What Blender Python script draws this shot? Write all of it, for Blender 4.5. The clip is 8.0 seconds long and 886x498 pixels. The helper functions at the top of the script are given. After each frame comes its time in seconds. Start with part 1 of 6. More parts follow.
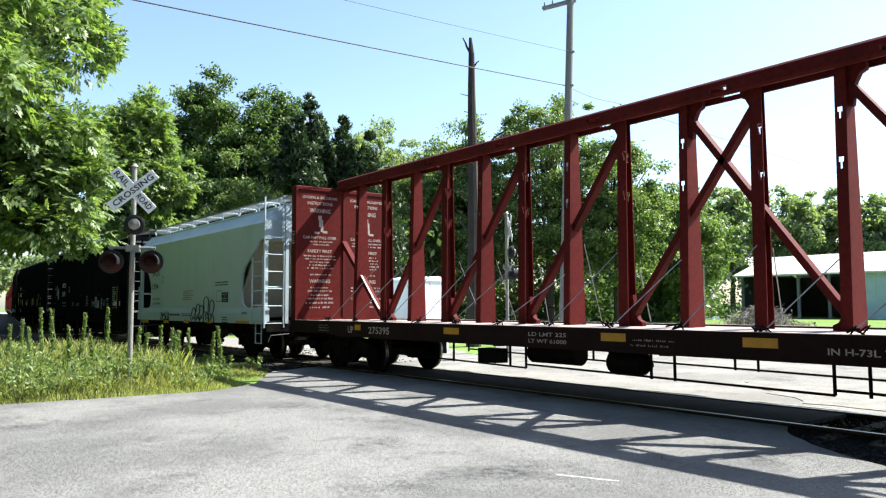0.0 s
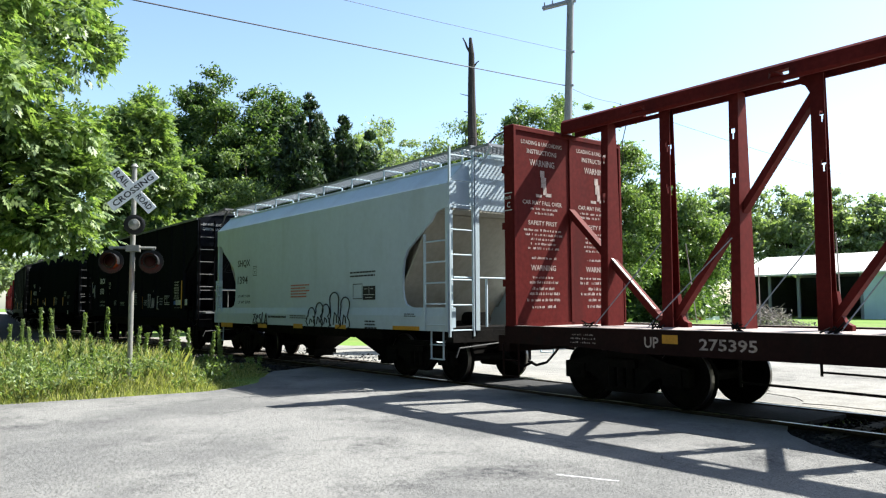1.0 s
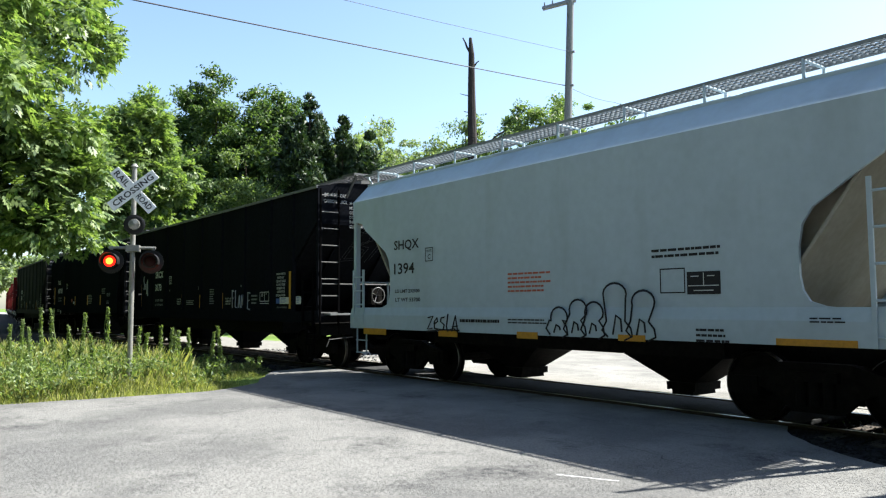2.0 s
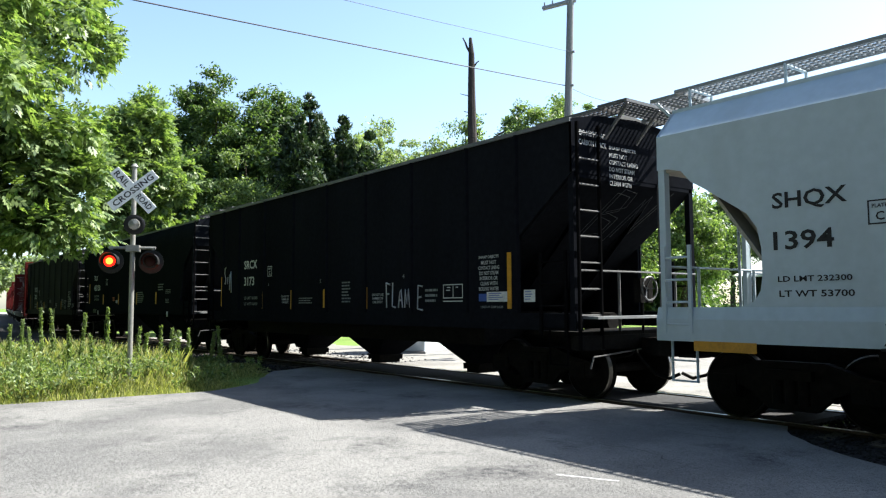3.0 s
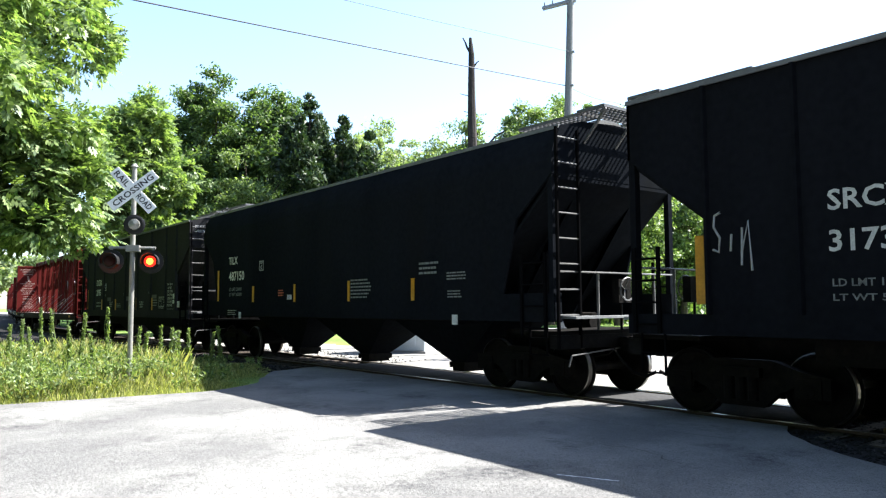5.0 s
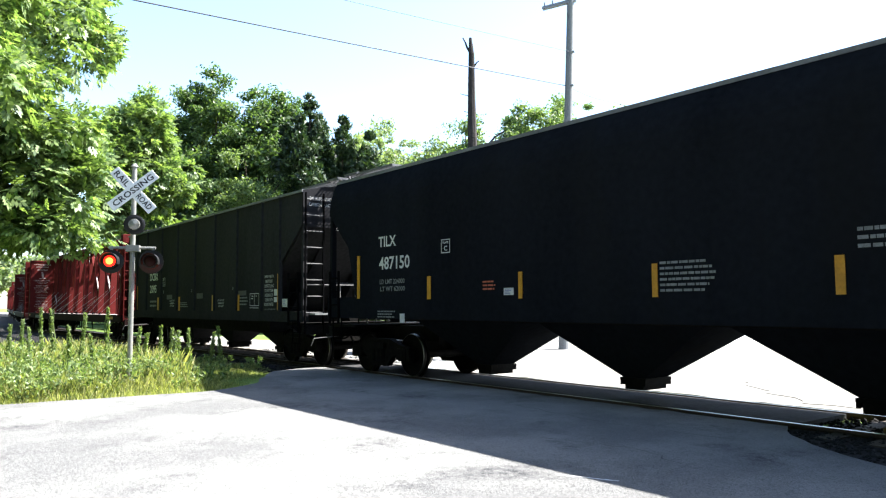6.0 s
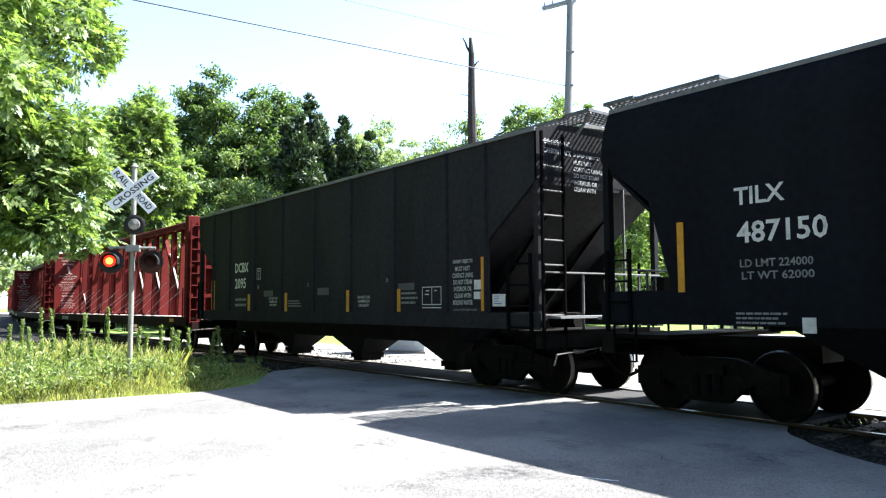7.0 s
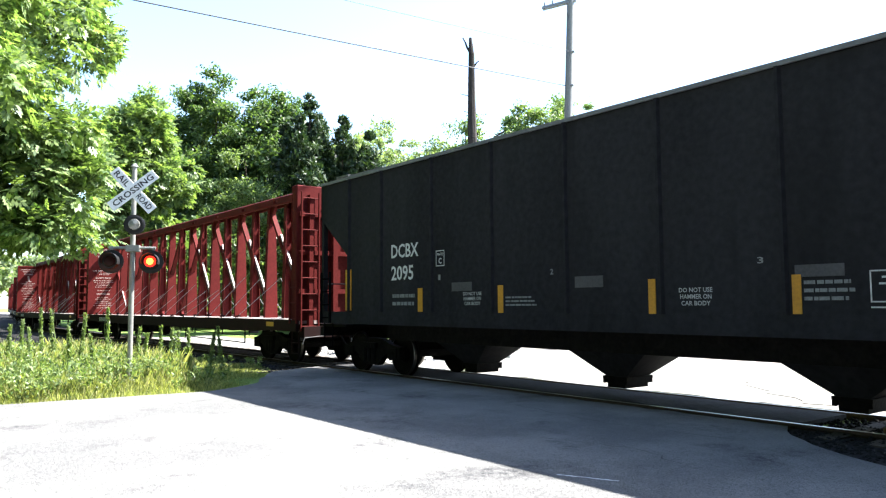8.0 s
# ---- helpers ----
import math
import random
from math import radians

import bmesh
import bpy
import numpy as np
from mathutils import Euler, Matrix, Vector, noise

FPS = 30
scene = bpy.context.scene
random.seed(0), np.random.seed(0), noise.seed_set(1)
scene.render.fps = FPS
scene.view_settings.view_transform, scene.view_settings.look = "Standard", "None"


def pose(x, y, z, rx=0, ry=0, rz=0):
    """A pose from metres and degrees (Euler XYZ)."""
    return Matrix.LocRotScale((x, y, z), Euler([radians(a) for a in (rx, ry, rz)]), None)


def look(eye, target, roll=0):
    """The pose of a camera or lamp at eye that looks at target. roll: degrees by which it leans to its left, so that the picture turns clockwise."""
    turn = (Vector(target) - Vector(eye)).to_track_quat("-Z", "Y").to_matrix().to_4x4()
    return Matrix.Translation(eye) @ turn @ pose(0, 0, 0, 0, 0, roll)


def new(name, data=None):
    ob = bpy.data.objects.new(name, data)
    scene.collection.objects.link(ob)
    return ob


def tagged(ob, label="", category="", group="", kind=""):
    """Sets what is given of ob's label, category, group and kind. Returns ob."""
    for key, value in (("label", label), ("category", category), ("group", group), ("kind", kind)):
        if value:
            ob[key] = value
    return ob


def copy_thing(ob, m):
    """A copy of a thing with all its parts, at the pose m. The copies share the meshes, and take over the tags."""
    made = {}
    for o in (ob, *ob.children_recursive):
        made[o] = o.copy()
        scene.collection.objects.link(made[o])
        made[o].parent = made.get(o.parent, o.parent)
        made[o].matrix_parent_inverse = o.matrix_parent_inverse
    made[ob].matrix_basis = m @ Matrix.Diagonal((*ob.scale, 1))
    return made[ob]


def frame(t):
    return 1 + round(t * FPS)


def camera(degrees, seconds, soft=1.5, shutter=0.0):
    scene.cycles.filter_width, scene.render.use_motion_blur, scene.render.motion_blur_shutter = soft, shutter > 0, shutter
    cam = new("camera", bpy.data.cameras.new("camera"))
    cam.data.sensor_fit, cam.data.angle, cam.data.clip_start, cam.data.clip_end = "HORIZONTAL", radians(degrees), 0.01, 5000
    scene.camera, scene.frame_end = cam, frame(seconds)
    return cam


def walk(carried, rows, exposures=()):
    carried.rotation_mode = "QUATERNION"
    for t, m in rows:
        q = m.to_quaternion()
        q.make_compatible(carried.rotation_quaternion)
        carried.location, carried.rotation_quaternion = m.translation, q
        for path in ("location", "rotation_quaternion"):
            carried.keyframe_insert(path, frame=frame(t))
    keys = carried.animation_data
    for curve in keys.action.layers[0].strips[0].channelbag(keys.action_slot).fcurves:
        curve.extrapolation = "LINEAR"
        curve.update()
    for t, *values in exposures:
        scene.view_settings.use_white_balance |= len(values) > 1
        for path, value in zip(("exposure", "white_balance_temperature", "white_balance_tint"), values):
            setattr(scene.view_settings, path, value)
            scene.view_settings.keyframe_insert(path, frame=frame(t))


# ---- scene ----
# ---------------------------------------------------------------- camera: a fixed stand beside the crossing
cam = camera(61.23, 8.0, soft=1.2)
EYE = Vector((0.0, -10.203, 1.527))
YAW, TILT = radians(37.75), radians(4.283)
AIM = EYE + Vector((-math.cos(YAW) * math.cos(TILT), math.sin(YAW) * math.cos(TILT), math.sin(TILT)))
CAM = look(EYE, AIM, -0.312)
walk(cam, [(0.0, CAM), (8.0, CAM)],
     exposures=[(0.0, 1.74, 6300, 6), (1.0, 1.70, 6300, 6), (1.5, 1.70, 6300, 6), (3.0, 1.84, 6330, 7), (3.5, 1.98, 6300, 8),
                (4.5, 2.22, 6250, 9), (6.0, 2.48, 6200, 9), (7.0, 2.62, 6200, 9), (8.0, 2.66, 6200, 9)])

# ---------------------------------------------------------------- daylight
SUN_X, SUN_Y = 0.28, 0.82
world = bpy.data.worlds.new("sky_world")
scene.world = world
world.use_nodes = True
sky = world.node_tree.nodes.new("ShaderNodeTexSky")
sky.sky_type, sky.sun_disc = "NISHITA", False
sky.sun_elevation, sky.sun_rotation = math.atan(1 / math.hypot(SUN_X, SUN_Y)), math.atan2(SUN_X, SUN_Y)
sky.dust_density, sky.air_density, sky.ozone_density = 1.1, 1.0, 1.1
bg = world.node_tree.nodes["Background"]
bg.inputs[1].default_value = 0.087
world.node_tree.links.new(sky.outputs[0], bg.inputs[0])
sun = new("sun", bpy.data.lights.new("sun", "SUN"))
sun.data.energy, sun.data.angle, sun.data.color = 5.0, radians(0.53), (1.0, 0.945, 0.87)
sun.matrix_world = look((0, 0, 40), (-SUN_X * 40, -SUN_Y * 40, 0))


# ---------------------------------------------------------------- materials
def surface(name, base, rough=0.6, metal=0.0, spec=0.3, vary=0.25, scale=2.0, fine=30.0, bump=0.15, dirt=None, dirt_amount=0.0, streak=False, random_tone=0.0, grain=0.0):
    """Painted, metal or mineral surface: broad stains, fine grain, relief."""
    m = bpy.data.materials.new(name)
    m.use_nodes = True
    t = m.node_tree
    n, l = t.nodes, t.links
    b = n["Principled BSDF"]
    b.inputs["Roughness"].default_value, b.inputs["Metallic"].default_value = rough, metal
    b.inputs["Specular IOR Level"].default_value = spec
    co = n.new("ShaderNodeTexCoord")
    mp = n.new("ShaderNodeMapping")
    if streak:
        mp.inputs["Scale"].default_value = (1.0, 1.0, 0.22)
    l.new(co.outputs["Object"], mp.inputs[0])
    big, small = n.new("ShaderNodeTexNoise"), n.new("ShaderNodeTexNoise")
    big.inputs["Scale"].default_value, big.inputs["Detail"].default_value = scale, 6
    small.inputs["Scale"].default_value, small.inputs["Detail"].default_value = fine, 4
    l.new(mp.outputs[0], big.inputs[0])
    l.new(co.outputs["Object"], small.inputs[0])
    add = n.new("ShaderNodeMath")
    add.operation = "ADD"
    l.new(big.outputs[0], add.inputs[0])
    l.new(small.outputs[0], add.inputs[1])
    ramp = n.new("ShaderNodeMapRange")
    ramp.inputs["From Min"].default_value, ramp.inputs["From Max"].default_value = 0.6, 1.4
    ramp.inputs["To Min"].default_value, ramp.inputs["To Max"].default_value = 1 - vary, 1 + vary
    l.new(add.outputs[0], ramp.inputs[0])
    tone = ramp.outputs[0]
    if grain:
        grit = n.new("ShaderNodeTexNoise")
        grit.inputs["Scale"].default_value, grit.inputs["Detail"].default_value, grit.inputs["Roughness"].default_value = grain, 5, 0.8
        l.new(co.outputs["Object"], grit.inputs[0])
        gr = n.new("ShaderNodeMapRange")
        gr.inputs["From Min"].default_value, gr.inputs["From Max"].default_value = 0.36, 0.64
        gr.inputs["To Min"].default_value, gr.inputs["To Max"].default_value = 0.84, 1.16
        l.new(grit.outputs[0], gr.inputs[0])
        gm = n.new("ShaderNodeMath")
        gm.operation = "MULTIPLY"
        l.new(tone, gm.inputs[0])
        l.new(gr.outputs[0], gm.inputs[1])
        tone = gm.outputs[0]
    if random_tone:
        info = n.new("ShaderNodeObjectInfo")
        mr = n.new("ShaderNodeMapRange")
        mr.inputs["To Min"].default_value, mr.inputs["To Max"].default_value = 1 - random_tone, 1 + random_tone
        l.new(info.outputs["Random"], mr.inputs[0])
        mu = n.new("ShaderNodeMath")
        mu.operation = "MULTIPLY"
        l.new(tone, mu.inputs[0])
        l.new(mr.outputs[0], mu.inputs[1])
        tone = mu.outputs[0]
    mix = n.new("ShaderNodeVectorMath")
    mix.operation = "SCALE"
    mix.inputs[0].default_value = base
    l.new(tone, mix.inputs["Scale"])
    colour = mix.outputs[0]
    if dirt:
        spots = n.new("ShaderNodeTexNoise")
        spots.inputs["Scale"].default_value, spots.inputs["Detail"].default_value = scale * 1.7, 8
        l.new(mp.outputs[0], spots.inputs[0])
        edge = n.new("ShaderNodeMapRange")
        edge.inputs["From Min"].default_value, edge.inputs["From Max"].default_value = 0.52, 0.72
        edge.inputs["To Max"].default_value = dirt_amount
        l.new(spots.outputs[0], edge.inputs[0])
        mx = n.new("ShaderNodeMix")
        mx.data_type = "RGBA"
        mx.inputs["B"].default_value = (*dirt, 1)
        l.new(edge.outputs[0], mx.inputs["Factor"])
        l.new(colour, mx.inputs["A"])
        colour = mx.outputs["Result"]
    l.new(colour, b.inputs["Base Color"])
    if bump:
        bp = n.new("ShaderNodeBump")
        bp.inputs["Strength"].default_value, bp.inputs["Distance"].default_value = bump, 0.02
        l.new(small.outputs[0], bp.inputs["Height"])
        l.new(bp.outputs[0], b.inputs["Normal"])
    return m


def asphalt(name, pale, worn, dark, pits):
    """Old road surface: pale worn patches, darker stains, aggregate and open pits."""
    m = bpy.data.materials.new(name)
    m.use_nodes = True
    t = m.node_tree
    n, l = t.nodes, t.links
    b = n["Principled BSDF"]
    b.inputs["Roughness"].default_value, b.inputs["Specular IOR Level"].default_value = 0.95, 0.05
    co = n.new("ShaderNodeTexCoord")

    def noise(scale, detail, rough, lo, hi, w=0.0):
        q = n.new("ShaderNodeTexNoise")
        mp = n.new("ShaderNodeMapping")
        mp.inputs["Location"].default_value = (w, w * 0.7, 0)
        q.inputs["Scale"].default_value, q.inputs["Detail"].default_value, q.inputs["Roughness"].default_value = scale, detail, rough
        l.new(co.outputs["Object"], mp.inputs[0])
        l.new(mp.outputs[0], q.inputs[0])
        r = n.new("ShaderNodeMapRange")
        r.inputs["From Min"].default_value, r.inputs["From Max"].default_value = lo, hi
        l.new(q.outputs[0], r.inputs[0])
        return r.outputs[0]

    def blend(fac, a, c):
        x = n.new("ShaderNodeMix")
        x.data_type = "RGBA"
        l.new(fac, x.inputs["Factor"])
        for key, value in (("A", a), ("B", c)):
            if isinstance(value, tuple):
                x.inputs[key].default_value = (*value, 1)
            else:
                l.new(value, x.inputs[key])
        return x.outputs["Result"]

    def times(a, c):
        x = n.new("ShaderNodeMath")
        x.operation = "MULTIPLY"
        l.new(a, x.inputs[0])
        if isinstance(c, float):
            x.inputs[1].default_value = c
        else:
            l.new(c, x.inputs[1])
        return x.outputs[0]

    body = blend(noise(0.42, 6, 0.62, 0.42, 0.58), worn, pale)
    stain = times(noise(0.7, 6, 0.65, 0.53, 0.68, 7.3), noise(9.0, 4, 0.7, 0.30, 0.58, 2.0))
    body = blend(stain, body, dark)
    grit = noise(52.0, 3, 0.75, 0.50, 0.66, 1.0)
    body = blend(times(grit, pits), body, dark)
    pale_grit = noise(70.0, 2, 0.6, 0.58, 0.70, 5.0)
    body = blend(times(pale_grit, 0.5), body, tuple(min(0.6, c * 1.7) for c in pale))
    l.new(body, b.inputs["Base Color"])
    bp = n.new("ShaderNodeBump")
    bp.inputs["Strength"].default_value, bp.inputs["Distance"].default_value = 0.6, 0.015
    l.new(grit, bp.inputs["Height"])
    bp.invert = True
    l.new(bp.outputs[0], b.inputs["Normal"])
    return m


def foliage(name, base, tip, through_light=0.45):
    m = bpy.data.materials.new(name)
    m.use_nodes = True
    t = m.node_tree
    n, l = t.nodes, t.links
    b = n["Principled BSDF"]
    b.inputs["Roughness"].default_value = 0.46
    b.inputs["Specular IOR Level"].default_value = 0.38
    geo = n.new("ShaderNodeNewGeometry")
    mx = n.new("ShaderNodeMix")
    mx.data_type = "RGBA"
    mx.inputs["A"].default_value, mx.inputs["B"].default_value = (*base, 1), (*tip, 1)
    l.new(geo.outputs["Random Per Island"], mx.inputs["Factor"])
    l.new(mx.outputs["Result"], b.inputs["Base Color"])
    tr = n.new("ShaderNodeBsdfTranslucent")
    warm = n.new("ShaderNodeVectorMath")
    warm.operation = "MULTIPLY"
    warm.inputs[1].default_value = (1.35, 1.5, 0.6)
    l.new(mx.outputs["Result"], warm.inputs[0])
    l.new(warm.outputs[0], tr.inputs[0])
    ms = n.new("ShaderNodeMixShader")
    ms.inputs[0].default_value = through_light
    l.new(b.outputs[0], ms.inputs[1])
    l.new(tr.outputs[0], ms.inputs[2])
    l.new(ms.outputs[0], n["Material Output"].inputs[0])
    return m


def glow(name, colour, strength):
    m = bpy.data.materials.new(name)
    m.use_nodes = True
    b = m.node_tree.nodes["Principled BSDF"]
    b.inputs["Base Color"].default_value = (*colour, 1)
    b.inputs["Emission Color"].default_value = (*colour, 1)
    b.inputs["Emission Strength"].default_value = strength
    return m


M_ASPHALT = asphalt("worn_asphalt", (0.205, 0.202, 0.195), (0.138, 0.137, 0.135), (0.060, 0.060, 0.063), 0.55)
M_OIL_SHADE = surface("oil_dark_asphalt", (0.048, 0.048, 0.049), 0.9, spec=0.05, vary=0.35, scale=0.8, fine=14, bump=0.5, dirt=(0.05, 0.05, 0.05), dirt_amount=0.5, grain=22)
M_TAR = surface("tar_strip", (0.05, 0.05, 0.05), 0.8, spec=0.2, vary=0.3, scale=3, fine=40, bump=0.3)
M_FAR_ROAD = asphalt("pale_gritty_asphalt", (0.27, 0.26, 0.24), (0.20, 0.194, 0.18), (0.10, 0.098, 0.092), 0.45)
M_GRAVEL = surface("pale_gravel", (0.215, 0.208, 0.19), 0.95, spec=0.1, vary=0.35, scale=2.5, fine=25, bump=1.0, dirt=(0.16, 0.15, 0.13), dirt_amount=0.6)
M_BALLAST = surface("track_ballast", (0.022, 0.021, 0.021), 0.95, spec=0.1, vary=0.5, scale=6, fine=18, bump=1.0, random_tone=0.3)
M_SOIL = surface("grassy_ground", (0.12, 0.19, 0.045), 0.95, spec=0.1, vary=0.45, scale=0.25, fine=9, bump=1.0, dirt=(0.22, 0.20, 0.10), dirt_amount=0.5)
M_STREET = surface("pale_street", (0.29, 0.285, 0.28), 0.9, spec=0.2, vary=0.15, scale=0.3, fine=20, bump=0.2)
M_RAIL = surface("worn_rail_steel", (0.30, 0.28, 0.26), 0.3, metal=1.0, vary=0.2, scale=3, bump=0.05)
M_RUST = surface("rusty_rail_side", (0.055, 0.036, 0.027), 0.85, vary=0.35, scale=5, bump=0.3)
M_WOOD = surface("weathered_timber", (0.20, 0.13, 0.07), 0.9, vary=0.4, scale=3, fine=25, bump=0.5)
M_TIE = surface("oily_tie_timber", (0.06, 0.048, 0.038), 0.95, vary=0.4, scale=3, fine=25, bump=0.5)
M_SMALL_STENCIL = surface("faded_small_stencil", (0.20, 0.21, 0.21), 0.8, spec=0.1, vary=0.4, scale=9, fine=50, bump=0)
M_RED = surface("oxide_red_paint", (0.088, 0.0125, 0.0115), 0.6, spec=0.05, vary=0.3, scale=1.2, fine=14, bump=0.06, dirt=(0.042, 0.011, 0.010), dirt_amount=0.6, streak=True, random_tone=0.12)
M_DECK = surface("worn_pale_deck", (0.30, 0.25, 0.235), 0.7, spec=0.2, vary=0.35, scale=1.5, fine=20, bump=0.05, dirt=(0.10, 0.06, 0.055), dirt_amount=0.5)
# much darker red than the posts, for sills and steps
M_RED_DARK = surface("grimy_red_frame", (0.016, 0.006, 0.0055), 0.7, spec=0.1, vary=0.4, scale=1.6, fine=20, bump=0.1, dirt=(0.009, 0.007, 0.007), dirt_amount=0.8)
M_BLACK = surface("black_car_paint", (0.0098, 0.0108, 0.0138), 0.7, spec=0.0, vary=0.35, scale=0.9, fine=10, bump=0.03, dirt=(0.008, 0.0085, 0.0095), dirt_amount=0.5, streak=True)
# a paler black than the first ribbed car's
M_PALER_BLACK = surface("faded_black_car_paint", (0.0250, 0.0250, 0.0275), 0.65, spec=0.02, vary=0.35, scale=0.9, fine=10, bump=0.03, dirt=(0.012, 0.012, 0.0125), dirt_amount=0.5, streak=True)
# black roof and eave: grey base stands in for sun and sky sheen
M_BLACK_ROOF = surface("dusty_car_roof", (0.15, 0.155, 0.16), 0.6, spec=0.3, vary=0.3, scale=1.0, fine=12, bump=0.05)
M_GREEN_BLACK = surface("black_green_car_paint", (0.0102, 0.0118, 0.0148), 0.6, spec=0.0, vary=0.35, scale=0.9, fine=10, bump=0.03, dirt=(0.012, 0.0125, 0.0125), dirt_amount=0.5, streak=True)
M_GREY = surface("pale_grey_car_paint", (0.425, 0.51, 0.565), 0.5, spec=0.3, vary=0.08, scale=0.8, fine=9, bump=0.02, dirt=(0.33, 0.38, 0.40), dirt_amount=0.5, streak=True)
M_SIDE_RUNG = surface("black_painted_rung", (0.005, 0.005, 0.0055), 0.8, spec=0.0, vary=0.3, bump=0)
M_IRON = surface("grimy_black_iron", (0.008, 0.0075, 0.007), 0.8, spec=0.06, vary=0.5, scale=4, fine=20, bump=0.3, dirt=(0.018, 0.014, 0.012), dirt_amount=0.6)
M_TREAD = surface("polished_wheel_tread", (0.16, 0.15, 0.14), 0.35, metal=1.0, vary=0.2, bump=0.02)
# end rungs and rails: wear, plus sunlight on them lifted into the base colour
M_RUNG = surface("worn_black_rung", (0.10, 0.10, 0.10), 0.45, spec=0.4, vary=0.4, scale=6, bump=0.05)
M_GALV = surface("galvanised_steel", (0.25, 0.26, 0.27), 0.5, metal=0.3, vary=0.2, scale=4, bump=0.05)
M_WORN_STENCIL = surface("worn_white_stencil", (0.36, 0.30, 0.28), 0.8, spec=0.1, vary=0.5, scale=9, fine=60, bump=0, dirt=(0.09, 0.03, 0.025), dirt_amount=0.7)
M_DUSTY = surface("dusty_beige_hopper_end", (0.33, 0.31, 0.26), 0.8, spec=0.1, vary=0.15, scale=1.2, fine=10, bump=0.03, dirt=(0.24, 0.22, 0.17), dirt_amount=0.6, streak=True)
M_NOTICE = surface("white_notice_stencil", (0.40, 0.41, 0.41), 0.7, vary=0.25, scale=8, fine=40, bump=0)
M_WHITE = surface("white_stencil", (0.56, 0.57, 0.56), 0.7, vary=0.25, scale=8, fine=40, bump=0)
M_BLACK_INK = surface("black_stencil", (0.015, 0.015, 0.018), 0.6, vary=0.2, bump=0)
M_YELLOW = surface("yellow_reflector", (0.50, 0.235, 0.010), 0.45, spec=0.5, vary=0.25, scale=5, bump=0)
M_BLUE_TAG = surface("blue_placard", (0.05, 0.10, 0.35), 0.6, vary=0.2, bump=0)
M_RED_INK = surface("red_stencil", (0.45, 0.12, 0.07), 0.6, vary=0.2, bump=0)
M_PATCH = surface("grey_paint_patch", (0.07, 0.07, 0.075), 0.6, vary=0.3, bump=0)
M_SIGN = surface("white_sign_sheeting", (0.78, 0.80, 0.80), 0.45, vary=0.12, scale=5, bump=0.02, dirt=(0.45, 0.44, 0.40), dirt_amount=0.4)
M_POST = surface("aluminium_mast", (0.26, 0.26, 0.24), 0.5, metal=0.3, vary=0.25, scale=5, bump=0.05)
M_HOOD = surface("black_signal_hood", (0.012, 0.012, 0.012), 0.5, spec=0.3, vary=0.3, bump=0.03)
M_LENS_OFF = surface("dark_red_lens", (0.02, 0.002, 0.002), 0.3, spec=0.2, vary=0.2, bump=0)
M_LENS_ON = glow("lit_red_lens", (1.0, 0.012, 0.004), 0.9)
M_BULB = glow("lit_lamp_filament", (1.0, 0.17, 0.01), 3.5)
M_SPRAY = surface("thin_silver_spray_paint", (0.10, 0.105, 0.11), 0.6, vary=0.5, scale=4, bump=0)
M_CLEAR = surface("bell_face", (0.25, 0.25, 0.23), 0.25, metal=0.5, vary=0.2, bump=0)
M_BARK = surface("dark_bark", (0.06, 0.045, 0.033), 0.95, vary=0.45, scale=4, fine=16, bump=0.9)
M_DEADWOOD = surface("dead_tree_wood", (0.034, 0.029, 0.027), 0.95, vary=0.4, scale=3, fine=14, bump=0.8)
M_POLE = surface("weathered_pole", (0.19, 0.195, 0.20), 0.9, vary=0.25, scale=2, fine=20, bump=0.4, streak=True)
M_WIRE = surface("cable_sheath", (0.05, 0.05, 0.055), 0.6, vary=0.1, bump=0)
M_TIN = surface("pale_tin_roof", (0.62, 0.60, 0.56), 0.5, metal=0.1, vary=0.15, scale=0.6, bump=0.05, dirt=(0.42, 0.38, 0.32), dirt_amount=0.5)
M_SIDING = surface("pale_blue_siding", (0.42, 0.53, 0.56), 0.6, vary=0.12, scale=0.8, bump=0.05)
M_DARK = surface("dark_shed_inside", (0.035, 0.04, 0.04), 0.9, vary=0.3, bump=0.1)
M_HUT = surface("silver_hut_panel", (0.60, 0.66, 0.70), 0.45, metal=0.2, vary=0.1, scale=2, bump=0.02)
M_TWIG = surface("grey_brushwood", (0.24, 0.21, 0.19), 0.95, vary=0.4, scale=6, bump=0.3)
M_BARRIER_RED = surface("faded_red_barrier", (0.30, 0.045, 0.04), 0.7, vary=0.25, bump=0.05)
M_PLASTIC = surface("white_plastic", (0.75, 0.75, 0.73), 0.4, vary=0.08, bump=0)
M_STRUT_HIGHLIGHT = surface("worn_pale_steel_edge", (0.27, 0.23, 0.22), 0.5, metal=0.2, vary=0.3, scale=6, bump=0.05)
M_LEAF_ASH = foliage("ash_leaves", (0.036, 0.080, 0.024), (0.27, 0.345, 0.135), 0.38)
M_LEAF_OAK = foliage("oak_leaves", (0.030, 0.064, 0.024), (0.13, 0.185, 0.062), 0.42)
M_LEAF_BLOCKER = foliage("woods_leaves", (0.026, 0.055, 0.016), (0.07, 0.11, 0.03), 0.3)
M_LEAF_MAPLE = foliage("maple_leaves", (0.045, 0.085, 0.028), (0.22, 0.28, 0.115), 0.42)
# distant trees: haze put into the leaf colour, paler and flatter
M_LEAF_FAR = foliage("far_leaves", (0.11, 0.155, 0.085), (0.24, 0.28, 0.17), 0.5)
M_CEDAR = foliage("cedar_sprays", (0.012, 0.030, 0.014), (0.050, 0.078, 0.030), 0.2)
M_GRASS = foliage("roadside_grass", (0.075, 0.115, 0.034), (0.44, 0.42, 0.20), 0.42)
